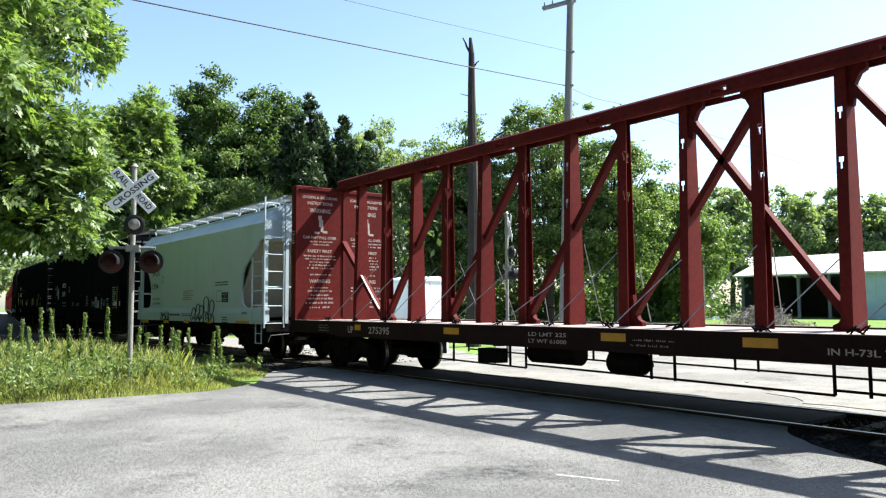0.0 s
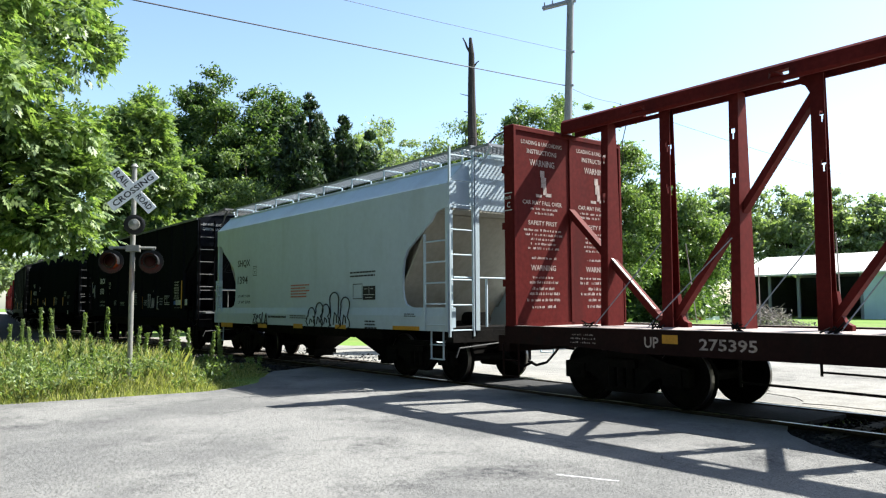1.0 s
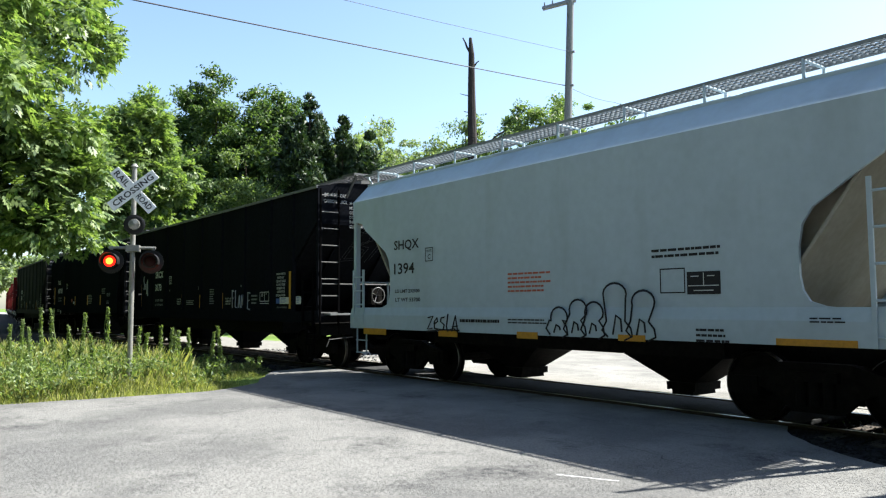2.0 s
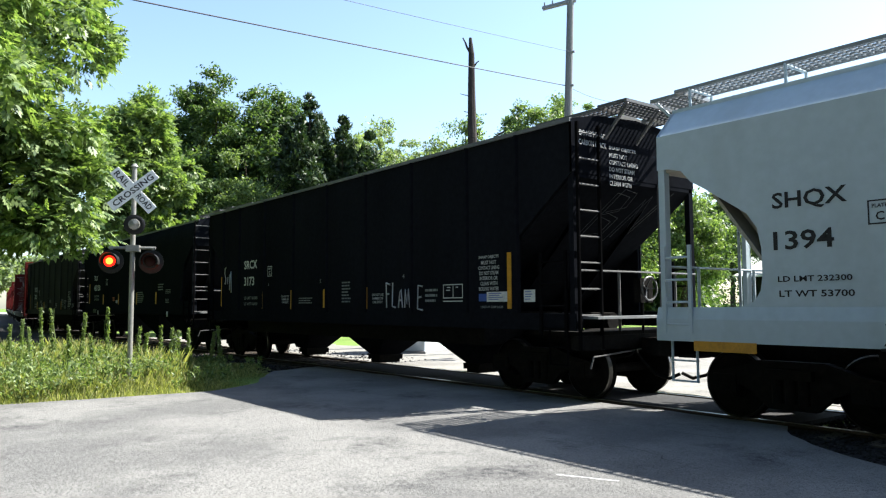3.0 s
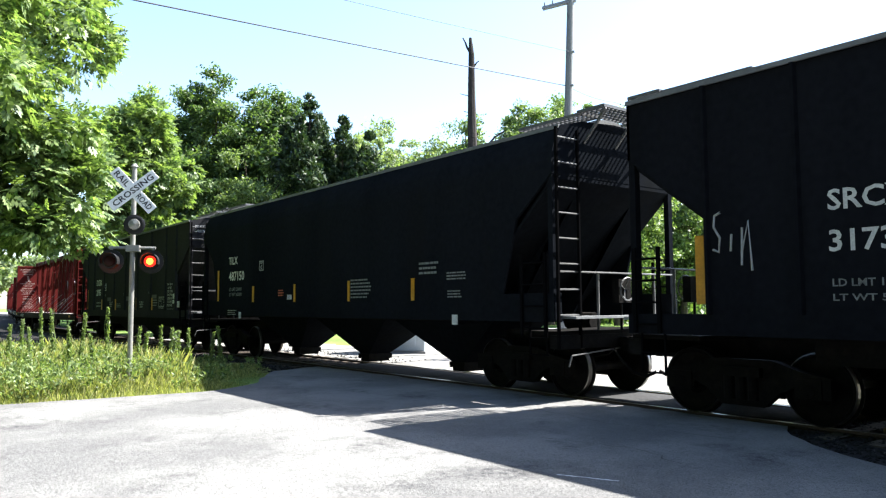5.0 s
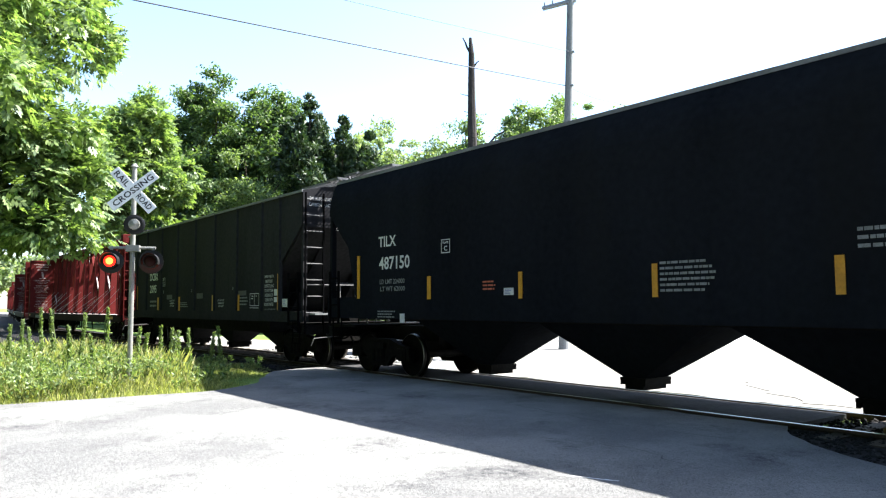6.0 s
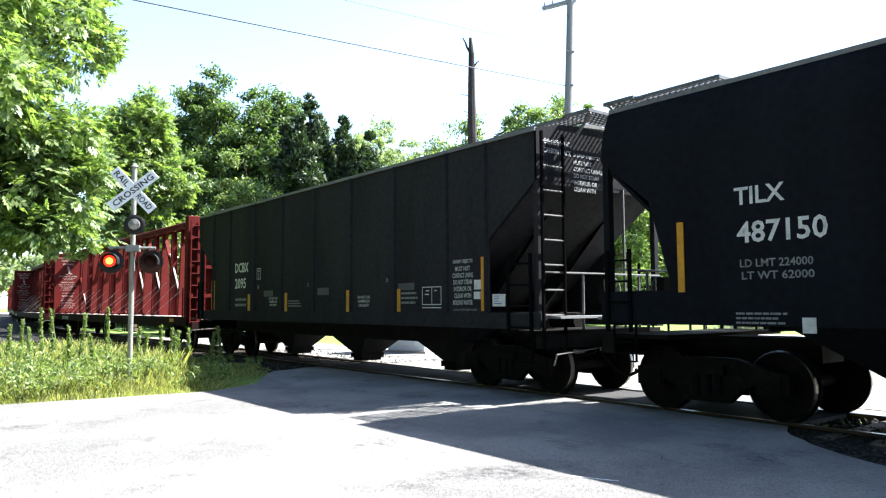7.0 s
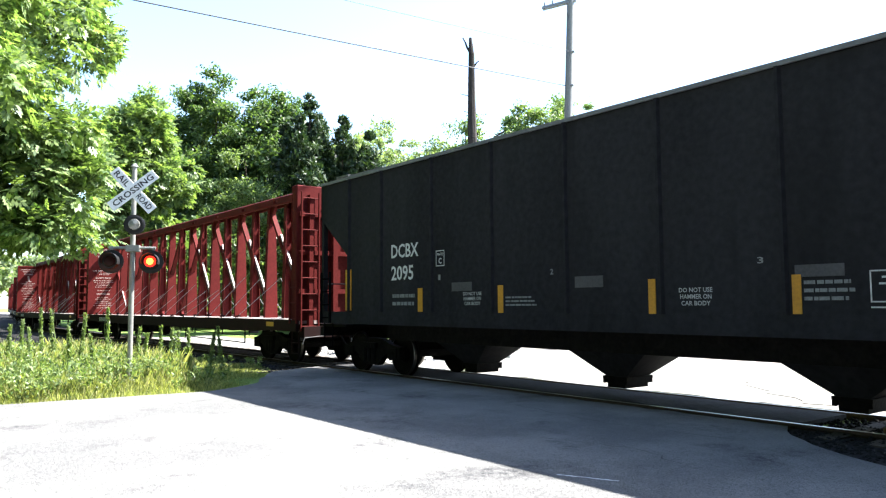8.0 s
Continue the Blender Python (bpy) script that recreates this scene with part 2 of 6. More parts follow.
M_WEED = foliage("weed_leaves", (0.06, 0.105, 0.034), (0.25, 0.31, 0.13), 0.4)


# ---------------------------------------------------------------- mesh helpers
def bx(bm, x0, x1, y0, y1, z0, z1):
    v = [bm.verts.new((x, y, z)) for x in (x0, x1) for y in (y0, y1) for z in (z0, z1)]
    for q in ((0, 1, 3, 2), (4, 6, 7, 5), (0, 4, 5, 1), (2, 3, 7, 6), (0, 2, 6, 4), (1, 5, 7, 3)):
        bm.faces.new([v[i] for i in q])


def rod(bm, a, b, r, r2=None, n=6):
    a, b = Vector(a), Vector(b)
    r2 = r if r2 is None else r2
    d = (b - a).normalized()
    u = d.orthogonal().normalized()
    w = d.cross(u)
    ra, rb = [], []
    for i in range(n):
        k = 2 * math.pi * i / n
        o = u * math.cos(k) + w * math.sin(k)
        ra.append(bm.verts.new(a + o * r))
        rb.append(bm.verts.new(b + o * r2))
    for i in range(n):
        j = (i + 1) % n
        bm.faces.new((ra[i], ra[j], rb[j], rb[i]))
    bm.faces.new(ra[::-1])
    bm.faces.new(rb)


def beam(bm, a, b, w, h):
    """A square bar from a to b; w across y, h in its upright plane."""
    a, b = Vector(a), Vector(b)
    d = (b - a).normalized()
    side = Vector((0, 1, 0)) if abs(d.y) < 0.9 else Vector((1, 0, 0))
    up = d.cross(side).normalized()
    side = up.cross(d).normalized()
    va = [bm.verts.new(a + side * sx * w / 2 + up * sz * h / 2) for sx, sz in ((-1, -1), (1, -1), (1, 1), (-1, 1))]
    vb = [bm.verts.new(b + side * sx * w / 2 + up * sz * h / 2) for sx, sz in ((-1, -1), (1, -1), (1, 1), (-1, 1))]
    for i in range(4):
        j = (i + 1) % 4
        bm.faces.new((va[i], va[j], vb[j], vb[i]))
    bm.faces.new(va[::-1])
    bm.faces.new(vb)


def prism(bm, pts, lo, hi, axis="y"):
    """A flat outline pushed along an axis: pts are (x, z) for y, (y, z) for x, (x, y) for z."""
    def place(p, k):
        return {"y": (p[0], k, p[1]), "x": (k, p[0], p[1]), "z": (p[0], p[1], k)}[axis]
    a = [bm.verts.new(place(p, lo)) for p in pts]
    b = [bm.verts.new(place(p, hi)) for p in pts]
    for i in range(len(pts)):
        j = (i + 1) % len(pts)
        bm.faces.new((a[i], a[j], b[j], b[i]))
    bm.faces.new(a[::-1])
    bm.faces.new(b)


def revolve(bm, profile, centre, n=28):
    """A turned body about the y axis: profile of (radius, y)."""
    rings = []
    for r, y in profile:
        rings.append([bm.verts.new((centre[0] + r * math.cos(2 * math.pi * i / n), centre[1] + y, centre[2] + r * math.sin(2 * math.pi * i / n))) for i in range(n)])
    for p, q in zip(rings, rings[1:]):
        for i in range(n):
            j = (i + 1) % n
            bm.faces.new((p[i], p[j], q[j], q[i]))
    bm.faces.new(rings[0][::-1])
    bm.faces.new(rings[-1])


def mesh_of(name, bm, material, bevel=0.0):
    bmesh.ops.recalc_face_normals(bm, faces=bm.faces[:])
    if bevel:
        bmesh.ops.bevel(bm, geom=bm.edges[:], offset=bevel, segments=1, affect="EDGES")
    me = bpy.data.meshes.new(name)
    bm.to_mesh(me)
    bm.free()
    me.materials.append(material)
    return me


def part(name, bm, material, parent, label="", at=None, bevel=0.0):
    ob = new(name, mesh_of(name, bm, material, bevel))
    ob.parent = parent
    if at:
        ob.location = at
    return tagged(ob, label)


def again(ob, at, parent=None):
    """Another piece on the same mesh."""
    o = new(ob.name.split(".")[0], ob.data)
    o.parent, o.location = parent or ob.parent, at
    if ob.get("label"):
        o["label"] = ob["label"]
    return o


def thing(name, label, category, group="", at=(0, 0, 0), turn=0):
    ob = new(name)
    ob.empty_display_size = 0.3
    ob.matrix_basis = pose(*at, 0, 0, turn)
    return tagged(ob, label, category, group)


def raw(name, verts, faces, material, parent=None):
    """A mesh of many like faces from arrays."""
    me = bpy.data.meshes.new(name)
    k = faces.shape[1]
    me.vertices.add(len(verts))
    me.vertices.foreach_set("co", verts.astype(np.float32).ravel())
    me.loops.add(faces.size)
    me.loops.foreach_set("vertex_index", faces.astype(np.int32).ravel())
    me.polygons.add(len(faces))
    me.polygons.foreach_set("loop_start", np.arange(0, faces.size, k, dtype=np.int32))
    me.update(calc_edges=True)
    me.materials.append(material)
    ob = new(name, me)
    ob.parent = parent
    return ob


def glyphs(text):
    """The outline of a text, as vertices in a unit box and faces."""
    cu = bpy.data.curves.new("lettering", "FONT")
    cu.body, cu.resolution_u, cu.offset = text, 2, 0.018
    ob = bpy.data.objects.new("lettering", cu)
    me = bpy.data.meshes.new_from_object(ob)
    v = np.array([p.co[:2] for p in me.vertices]).reshape(-1, 2)
    f = [tuple(p.vertices) for p in me.polygons]
    bpy.data.objects.remove(ob)
    bpy.data.curves.remove(cu)
    bpy.data.meshes.remove(me)
    v = v - v.min(0)
    v = v / np.maximum(v.max(0), 1e-6)
    return v, f


def lettering(items, material, parent, axis="y", level=0.0, name="lettering", label=""):
    """One mesh of lines of text: items are (text, x, z, width, height) on the plane y = level (or across y on x = level)."""
    vs, fs = [], []
    for text, x, z, w, h in items:
        if text == "#":
            v, f = np.array([[0, 0], [1, 0], [1, 1], [0, 1.0]]), [(0, 1, 2, 3)]
        else:
            v, f = glyphs(text)
        o = len(vs)
        for a, b in v:
            vs.append((x + a * w, level, z + b * h) if axis == "y" else (level, x + a * w, z + b * h))
        fs += [tuple(i + o for i in q) for q in f]
    me = bpy.data.meshes.new(name)
    me.from_pydata(vs, [], fs)
    me.materials.append(material)
    ob = new(name, me)
    ob.parent = parent
    return tagged(ob, label)


def strokes(paths, r, material, parent, name, label):
    cu = bpy.data.curves.new(name, "CURVE")
    cu.dimensions, cu.bevel_depth, cu.bevel_resolution = "3D", r, 0
    for p in paths:
        s = cu.splines.new("POLY")
        s.points.add(len(p) - 1)
        for q, c in zip(s.points, p):
            q.co = (*c, 1)
    ob = bpy.data.objects.new(name, cu)
    me = bpy.data.meshes.new_from_object(ob)
    bpy.data.objects.remove(ob)
    bpy.data.curves.remove(cu)
    me.materials.append(material)
    o = new(name, me)
    o.parent = parent
    return tagged(o, label)


# ---------------------------------------------------------------- ground, road, track
def sheet(name, outline, z, material, thick=0.0, step=0.0):
    bm = bmesh.new()
    if thick:
        prism(bm, outline, z - thick, z, "z")
    else:
        bm.faces.new([bm.verts.new((x, y, z)) for x, y in outline])
    ob = new(name, mesh_of(name, bm, material))
    return tagged(ob, kind="structure")


def wavy(points, amount, step, seed):
    """An outline with a ragged edge."""
    rnd = random.Random(seed)
    out = []
    for (x0, y0), (x1, y1) in zip(points, points[1:] + points[:1]):
        n = max(1, int(math.hypot(x1 - x0, y1 - y0) / step)) if math.hypot(x1 - x0, y1 - y0) < 40 else 1
        for i in range(n):
            k = i / n
            j = amount if n > 1 else 0
            out.append((x0 + (x1 - x0) * k + rnd.uniform(-j, j), y0 + (y1 - y0) * k + rnd.uniform(-j, j)))
    return out


def bend(x):
    """How far the track lies off its straight line at x: it curves away behind the ash."""
    return 0.0 if x > -50 else (x + 50.0) ** 2 / 320.0 if x > -70 else 1.25 + 0.125 * (-70 - x)


def on_track(x):
    """The pose of a car whose middle is at x."""
    a, b = bend(x - 7), bend(x + 7)
    return pose(x, (a + b) / 2, 0, 0, 0, math.degrees(math.atan2(b - a, 14)))


GROUND = tagged(sheet("ground", [(-900, -500), (700, -500), (700, 1500), (-900, 1500)], -0.09, M_SOIL), "mown green and dry grass over soil", "ground")
# near apron, up to the rail; its flank follows the grass, its far end the ragged ballast
ROAD = tagged(sheet("road", wavy([(-14.1, -60), (-13.85, -8.4), (-13.5, -5.1), (-14.3, -3.9), (-16.6, -2.5), (-17.2, -0.95),
                                  (-4.9, -0.95), (-4.75, -1.3), (-4.1, -1.95), (-3.6, -2.25), (-2.9, -2.6), (0.5, -3.6), (40, -6), (40, -60)], 0.045, 0.30, 3), -0.012, M_ASPHALT, 0.07),
              "pale worn asphalt with cracks and patches", "road")
# strip between the rails: oil, and the train's shade darkened into its colour
CROSSING = tagged(sheet("road_between_rails", wavy([(-17.2, -0.62), (-4.9, -0.62), (-4.9, 0.62), (-17.2, 0.62)], 0.015, 0.5, 5), -0.006, M_OIL_SHADE, 0.08), "asphalt between the rails, dark with oil and painted-in shade", "road")
FAR_ROAD = tagged(sheet("road_beyond_track", wavy([(-16.9, 0.95), (-4.3, 0.95), (-1.5, 3.2), (6, 5), (12, 17), (-30, 17), (-22, 9.5), (-17.6, 5.0)], 0.12, 0.4, 7), -0.014, M_FAR_ROAD, 0.07), "pale worn asphalt beyond the rails", "road")
tagged(sheet("street", [(-300, 16.9), (200, 16.9), (200, 26), (-300, 26)], -0.03, M_STREET, 0.05), "pale concrete street along the lawn", "street")
tagged(sheet("gravel_patch", wavy([(-8.1, 3.6), (-7.0, 2.4), (-5.4, 1.2), (-3.0, 1.3), (-0.5, 3.4), (-3.0, 5.6), (-6.0, 4.6)], 0.22, 0.35, 9), -0.004, M_GRAVEL, 0.02), "broken pale gravel at the road's flank", "gravel")
tagged(sheet("gravel_verge", wavy([(-40, 0.9), (-17.0, 0.9), (-17.7, 5.0), (-20.0, 6.4), (-26, 5.2), (-40, 4.6)], 0.3, 0.6, 11), -0.06, M_GRAVEL, 0.03), "grey gravel beside the rails", "gravel")
# ballast under the rails; its near flank is widened as painted shade behind the weeds
BALLAST = tagged(sheet("ballast", [(-21.0, -4.4), (-17.2, -3.3), (-17.0, -1.9), (-17.0, 1.9)] + [(x, 1.9 + bend(x)) for x in range(-48, -241, -8)] + [(x, -7.0 + bend(x)) for x in range(-240, -31, 8)] + [(-25.0, -6.6)], -0.075, M_BALLAST, 0.05), "dark stone ballast under the rails, widened to stand for verge shade", "ballast")
tagged(sheet("ballast", wavy([(-4.95, -1.4), (-4.2, -2.3), (-2.8, -3.4), (1, -5.4), (60, -5.4), (60, 2.0), (-4.4, 1.0)], 0.1, 0.3, 13), -0.065, M_BALLAST, 0.03), "dark stone ballast beside the crossing", "ballast")


def rails():
    for y in (-0.7535, 0.7535):
        bm = bmesh.new()
        prism(bm, [(y - 0.036, -0.035), (y - 0.030, 0.0), (y + 0.030, 0.0), (y + 0.036, -0.035), (y + 0.012, -0.05), (y + 0.012, -0.13), (y + 0.07, -0.16), (y - 0.07, -0.16), (y - 0.012, -0.13), (y - 0.012, -0.05)], -48, 60, "x")
        prof = [(y - 0.036, -0.035), (y - 0.030, 0.0), (y + 0.030, 0.0), (y + 0.036, -0.035), (y + 0.07, -0.16), (y - 0.07, -0.16)]
        rings = [[bm.verts.new((x, q + bend(x), z)) for q, z in prof] for x in range(-240, -47, 4)]
        for p, q in zip(rings, rings[1:]):
            for i in range(6):
                bm.faces.new((p[i], p[(i + 1) % 6], q[(i + 1) % 6], q[i]))
        ob = tagged(new("rail", mesh_of("rail", bm, M_RUST)), "steel rail with a bright worn head", "rail", "rails", "structure")
        bm = bmesh.new()
        bx(bm, -48, 60, y - 0.027, y + 0.027, 0.0, 0.004)
        part("running_surface", bm, M_RAIL, ob, "polished steel rail head")


rails()
bm = bmesh.new()
bx(bm, -0.11, 0.11, -1.3, 1.3, -0.2, -0.045)
TIE = tagged(new("tie", mesh_of("tie", bm, M_TIE)), "weathered wooden railway tie", "tie", "railway ties", "structure")
TIE.location = (-4.3, 0, 0)
for i in range(14):
    again(TIE, (-3.75 + 0.55 * i, 0, 0))
for i in range(46):
    again(TIE, (-17.4 - 0.55 * i, 0, 0))
for o in scene.objects:
    if o.name.startswith("tie."):
        tagged(o, TIE["label"], "tie", "railway ties", "structure")
bm = bmesh.new()
bx(bm, -4.0, -3.4, -0.42, -0.05, -0.05, 0.03)
tagged(new("crossing_timber", mesh_of("crossing_timber", bm, M_WOOD, 0.012)), "loose yellowish timber between the rails", "timber")

# stones of the ballast that lie open to view
rnd = random.Random(4)
stone_v, stone_f = [], []
for i in range(5200):
    if i % 4:
        x, y = rnd.uniform(-4.9, 1.0), rnd.uniform(-3.6, 0.9)
        if y < -1.35 - 0.75 * (x + 4.95) - 0.05 or abs(abs(y) - 0.75) < 0.08:
            continue
    else:
        x, y = rnd.uniform(-26, -17.0), rnd.choice((rnd.uniform(-2.3, -0.9), rnd.uniform(-0.6, 3.0)))
    r = rnd.uniform(0.02, 0.05)
    o = len(stone_v)
    pts = [(r, 0, 0), (-r, 0, 0), (0, r, 0), (0, -r, 0), (0, 0, r * 0.8), (0, 0, -r)]
    spin = rnd.uniform(0, 6)
    for p in pts:
        a, b = p[0] * rnd.uniform(0.7, 1.2), p[1] * rnd.uniform(0.7, 1.2)
        stone_v.append((x + a * math.cos(spin) - b * math.sin(spin), y + a * math.sin(spin) + b * math.cos(spin), -0.06 + p[2] * rnd.uniform(0.7, 1.1)))
    stone_f += [(o + a, o + b, o + c) for a, b, c in ((0, 2, 4), (2, 1, 4), (1, 3, 4), (3, 0, 4), (2, 0, 5), (1, 2, 5), (3, 1, 5), (0, 3, 5))]
tagged(raw("ballast_stones", np.array(stone_v), np.array(stone_f), M_BALLAST), "loose dark ballast stones", "stones", kind="stuff")


# cracks in the asphalt, tar-dark, and one pale scratch
def crack(points, width, material, name, label, jitter=0.04):
    rnd = random.Random(len(points) + int(width * 1000))
    fine = []
    for (x0, y0), (x1, y1) in zip(points, points[1:]):
        for i in range(8):
            fine.append((x0 + (x1 - x0) * i / 8 + rnd.uniform(-jitter, jitter), y0 + (y1 - y0) * i / 8 + rnd.uniform(-jitter, jitter)))
    fine.append(points[-1])
    bm = bmesh.new()
    last = None
    for i, (x, y) in enumerate(fine):
        x2, y2 = fine[min(i + 1, len(fine) - 1)]
        x1, y1 = fine[max(i - 1, 0)]
        d = Vector((x2 - x1, y2 - y1)).normalized()
        w = width * rnd.uniform(0.4, 1.2)
        now = (bm.verts.new((x - d.y * w, y + d.x * w, -0.0085)), bm.verts.new((x + d.y * w, y - d.x * w, -0.0085)))
        if last:
            bm.faces.new((last[0], last[1], now[1], now[0]))
        last = now
    return tagged(new(name, mesh_of(name, bm, material)), label, "crack", kind="structure")


crack([(-4.85, -5.16), (-4.6, -5.05), (-4.33, -4.93)], 0.014, M_WHITE, "paint_scratch", "thin white scratch on the asphalt", 0.006)
for pts in ([(-6.3, -3.9), (-5.2, -3.6), (-4.4, -3.9)], [(-8.5, -2.2), (-6.5, -2.5), (-4.8, -2.3)], [(-14.5, 2.0), (-11.0, 3.2), (-8.0, 3.2), (-7.0, 2.5)], [(-12.0, 5.6), (-9.0, 6.4), (-6.5, 6.0)]):
    crack(pts, 0.007, M_TAR, "asphalt_crack", "dark weathered crack in the asphalt")
# ---------------------------------------------------------------- the train
SPEED = 8.198
WHEEL_R = 0.457
CARS, WHEELSETS = [], []


def wheelset_mesh():
    bm = bmesh.new()
    for s in (-1, 1):
        prof = [(0.10, 0.645), (0.39, 0.66), (0.40, 0.672), (0.483, 0.680), (0.483, 0.695), (0.457, 0.715), (0.452, 0.80), (0.41, 0.81), (0.39, 0.775), (0.20, 0.745), (0.13, 0.80), (0.08, 0.80)]
        revolve(bm, [(r, s * y) for r, y in prof], (0, 0, 0))
    rod(bm, (0, -1.0, 0), (0, 1.0, 0), 0.075, n=12)
    for s in (-1, 1):
        rod(bm, (0, s * 1.0, 0), (0, s * 1.11, 0), 0.10, 0.085, n=10)
        for k in range(3):
            a = 2.094 * k
            rod(bm, (0.05 * math.cos(a), s * 1.10, 0.05 * math.sin(a)), (0.05 * math.cos(a), s * 1.125, 0.05 * math.sin(a)), 0.015, n=5)
    return mesh_of("wheelset", bm, M_IRON)


def tread_mesh(s):
    """The bright ring of one wheel."""
    bm = bmesh.new()
    prof = [(0.44, s * 0.80), (0.4585, s * 0.745), (0.4545, s * 0.802), (0.438, s * 0.8125)]
    n = 32
    rings = [[bm.verts.new((r * math.cos(6.28319 * i / n), y, r * math.sin(6.28319 * i / n))) for i in range(n)] for r, y in prof]
    for p, q in zip(rings, rings[1:] + rings[:1]):
        for i in range(n):
            bm.faces.new((p[i], p[(i + 1) % n], q[(i + 1) % n], q[i]))
    return mesh_of("tread", bm, M_TREAD)


def truck_mesh():
    bm = bmesh.new()
    for s in (-1, 1):
        y0, y1 = sorted((s * 0.93, s * 1.07))
        prism(bm, [(-1.15, 0.62), (-1.15, 0.36), (-0.72, 0.36), (-0.70, 0.48), (-0.52, 0.40), (-0.30, 0.20), (0.30, 0.20), (0.52, 0.40), (0.70, 0.48), (0.72, 0.36), (1.15, 0.36), (1.15, 0.62), (0.80, 0.68), (0.42, 0.80), (-0.42, 0.80), (-0.80, 0.68)], y0, y1)
        for k in (-0.17, 0.0, 0.17):
            rod(bm, (k, s * 1.08, 0.28), (k, s * 1.08, 0.60), 0.07, n=9)
        bx(bm, -0.30, 0.30, *sorted((s * 0.90, s * 1.16)), 0.58, 0.70)
        for x in (-0.889, 0.889):
            bx(bm, x - 0.16, x + 0.16, *sorted((s * 0.95, s * 1.10)), 0.36, 0.60)
    bx(bm, -0.22, 0.22, -0.95, 0.95, 0.48, 0.72)
    for x in (-0.42, 0.42):
        rod(bm, (x, -0.9, 0.40), (x, 0.9, 0.40), 0.05, n=7)
    for x in (-0.40, 0.40):
        for y in (-0.75, 0.75):
            bx(bm, x - 0.04, x + 0.04, y - 0.06, y + 0.06, 0.30, 0.62)
    return mesh_of("truck", bm, M_IRON)


ME_WHEELSET, ME_TREADS, ME_TRUCK = wheelset_mesh(), (tread_mesh(-1), tread_mesh(1)), truck_mesh()


def add_trucks(car, xs):
    for x in xs:
        t = new("truck", ME_TRUCK)
        t.parent, t.location = car, (x, 0, 0)
        tagged(t, "cast iron truck frame with coil springs")
        for dx in (-0.889, 0.889):
            w = new("wheelset", ME_WHEELSET)
            w.parent, w.location = t, (dx, 0, WHEEL_R)
            tagged(w, "pair of steel wheels on an axle")
            for me in ME_TREADS:
                r = new("tread", me)
                r.parent, r.location = t, (dx, 0, WHEEL_R)
                tagged(r, "polished wheel tread")


def coupler(car, end, L):
    """end: +1 or -1; L: where the end sill stands."""
    bm = bmesh.new()
    bx(bm, *sorted((end * (L - 0.3), end * (L + 0.28))), -0.11, 0.11, 0.74, 0.98)
    prism(bm, [(end * (L + 0.26), -0.13), (end * (L + 0.60), -0.17), (end * (L + 0.72), -0.05), (end * (L + 0.60), 0.0), (end * (L + 0.72), 0.08), (end * (L + 0.64), 0.17), (end * (L + 0.26), 0.13)], 0.70, 0.99, "z")
    part("coupler", bm, M_IRON, car, "rusty knuckle coupler")
    pts = [(end * (L + 0.05), end * -0.28, 0.78), (end * (L + 0.22), end * -0.30, 0.62), (end * (L + 0.40), end * -0.24, 0.42), (end * (L + 0.60), end * -0.16, 0.36), (end * (L + 0.74), end * -0.08, 0.44)]
    strokes([pts], 0.028, M_IRON, car, "air_hose", "black rubber brake hose")
    pipe = [(end * (L - 1.5), end * -0.95, 0.60), (end * (L - 0.55), end * -0.9, 0.56), (end * (L - 0.25), end * -0.62, 0.66), (end * (L + 0.02), end * -0.40, 0.70), (end * (L + 0.05), end * -0.28, 0.78)]
    strokes([pipe], 0.022, M_IRON, car, "brake_pipe", "bent iron brake pipe")
    bm = bmesh.new()
    rod(bm, (end * (L + 0.04), -0.1 * end, 0.80), (end * (L + 0.10), -1.35 * end, 0.72), 0.013)
    rod(bm, (end * (L + 0.10), -1.35 * end, 0.72), (end * (L + 0.10), -1.42 * end, 0.55), 0.013)
    part("uncoupling_lever", bm, M_RUNG, car, "thin steel uncoupling rod")


def ladder(car, a, b, z0, z1, n, material, r=0.016, name="ladder", stile=None):
    """Stiles at the plan points a and b, n rungs from z0 to z1, each a piece of its own."""
    bm = bmesh.new()
    for p in (a, b):
        beam(bm, (p[0], p[1], z0 - 0.12), (p[0], p[1], z1 + 0.16), 0.035, 0.05)
    lad = part(name, bm, stile or material, car)
    bm = bmesh.new()
    rod(bm, (a[0], a[1], 0), (b[0], b[1], 0), r)
    first_rung = part("rung", bm, material, lad, at=(0, 0, z0))
    for i in range(1, n):
        again(first_rung, (0, 0, z0 + (z1 - z0) * i / (n - 1)))
    return lad


def step(car, x, y, z_top, material):
    bm = bmesh.new()
    for dx in (-0.19, 0.19):
        rod(bm, (x + dx, y, z_top), (x + dx, y, z_top - 0.55), 0.018)
    for k in (0.55, 0.28):
        bx(bm, x - 0.20, x + 0.20, y - 0.03, y + 0.03, z_top - k - 0.01, z_top - k + 0.01)
    part("sill_step", bm, material, car, "steel stirrup step")


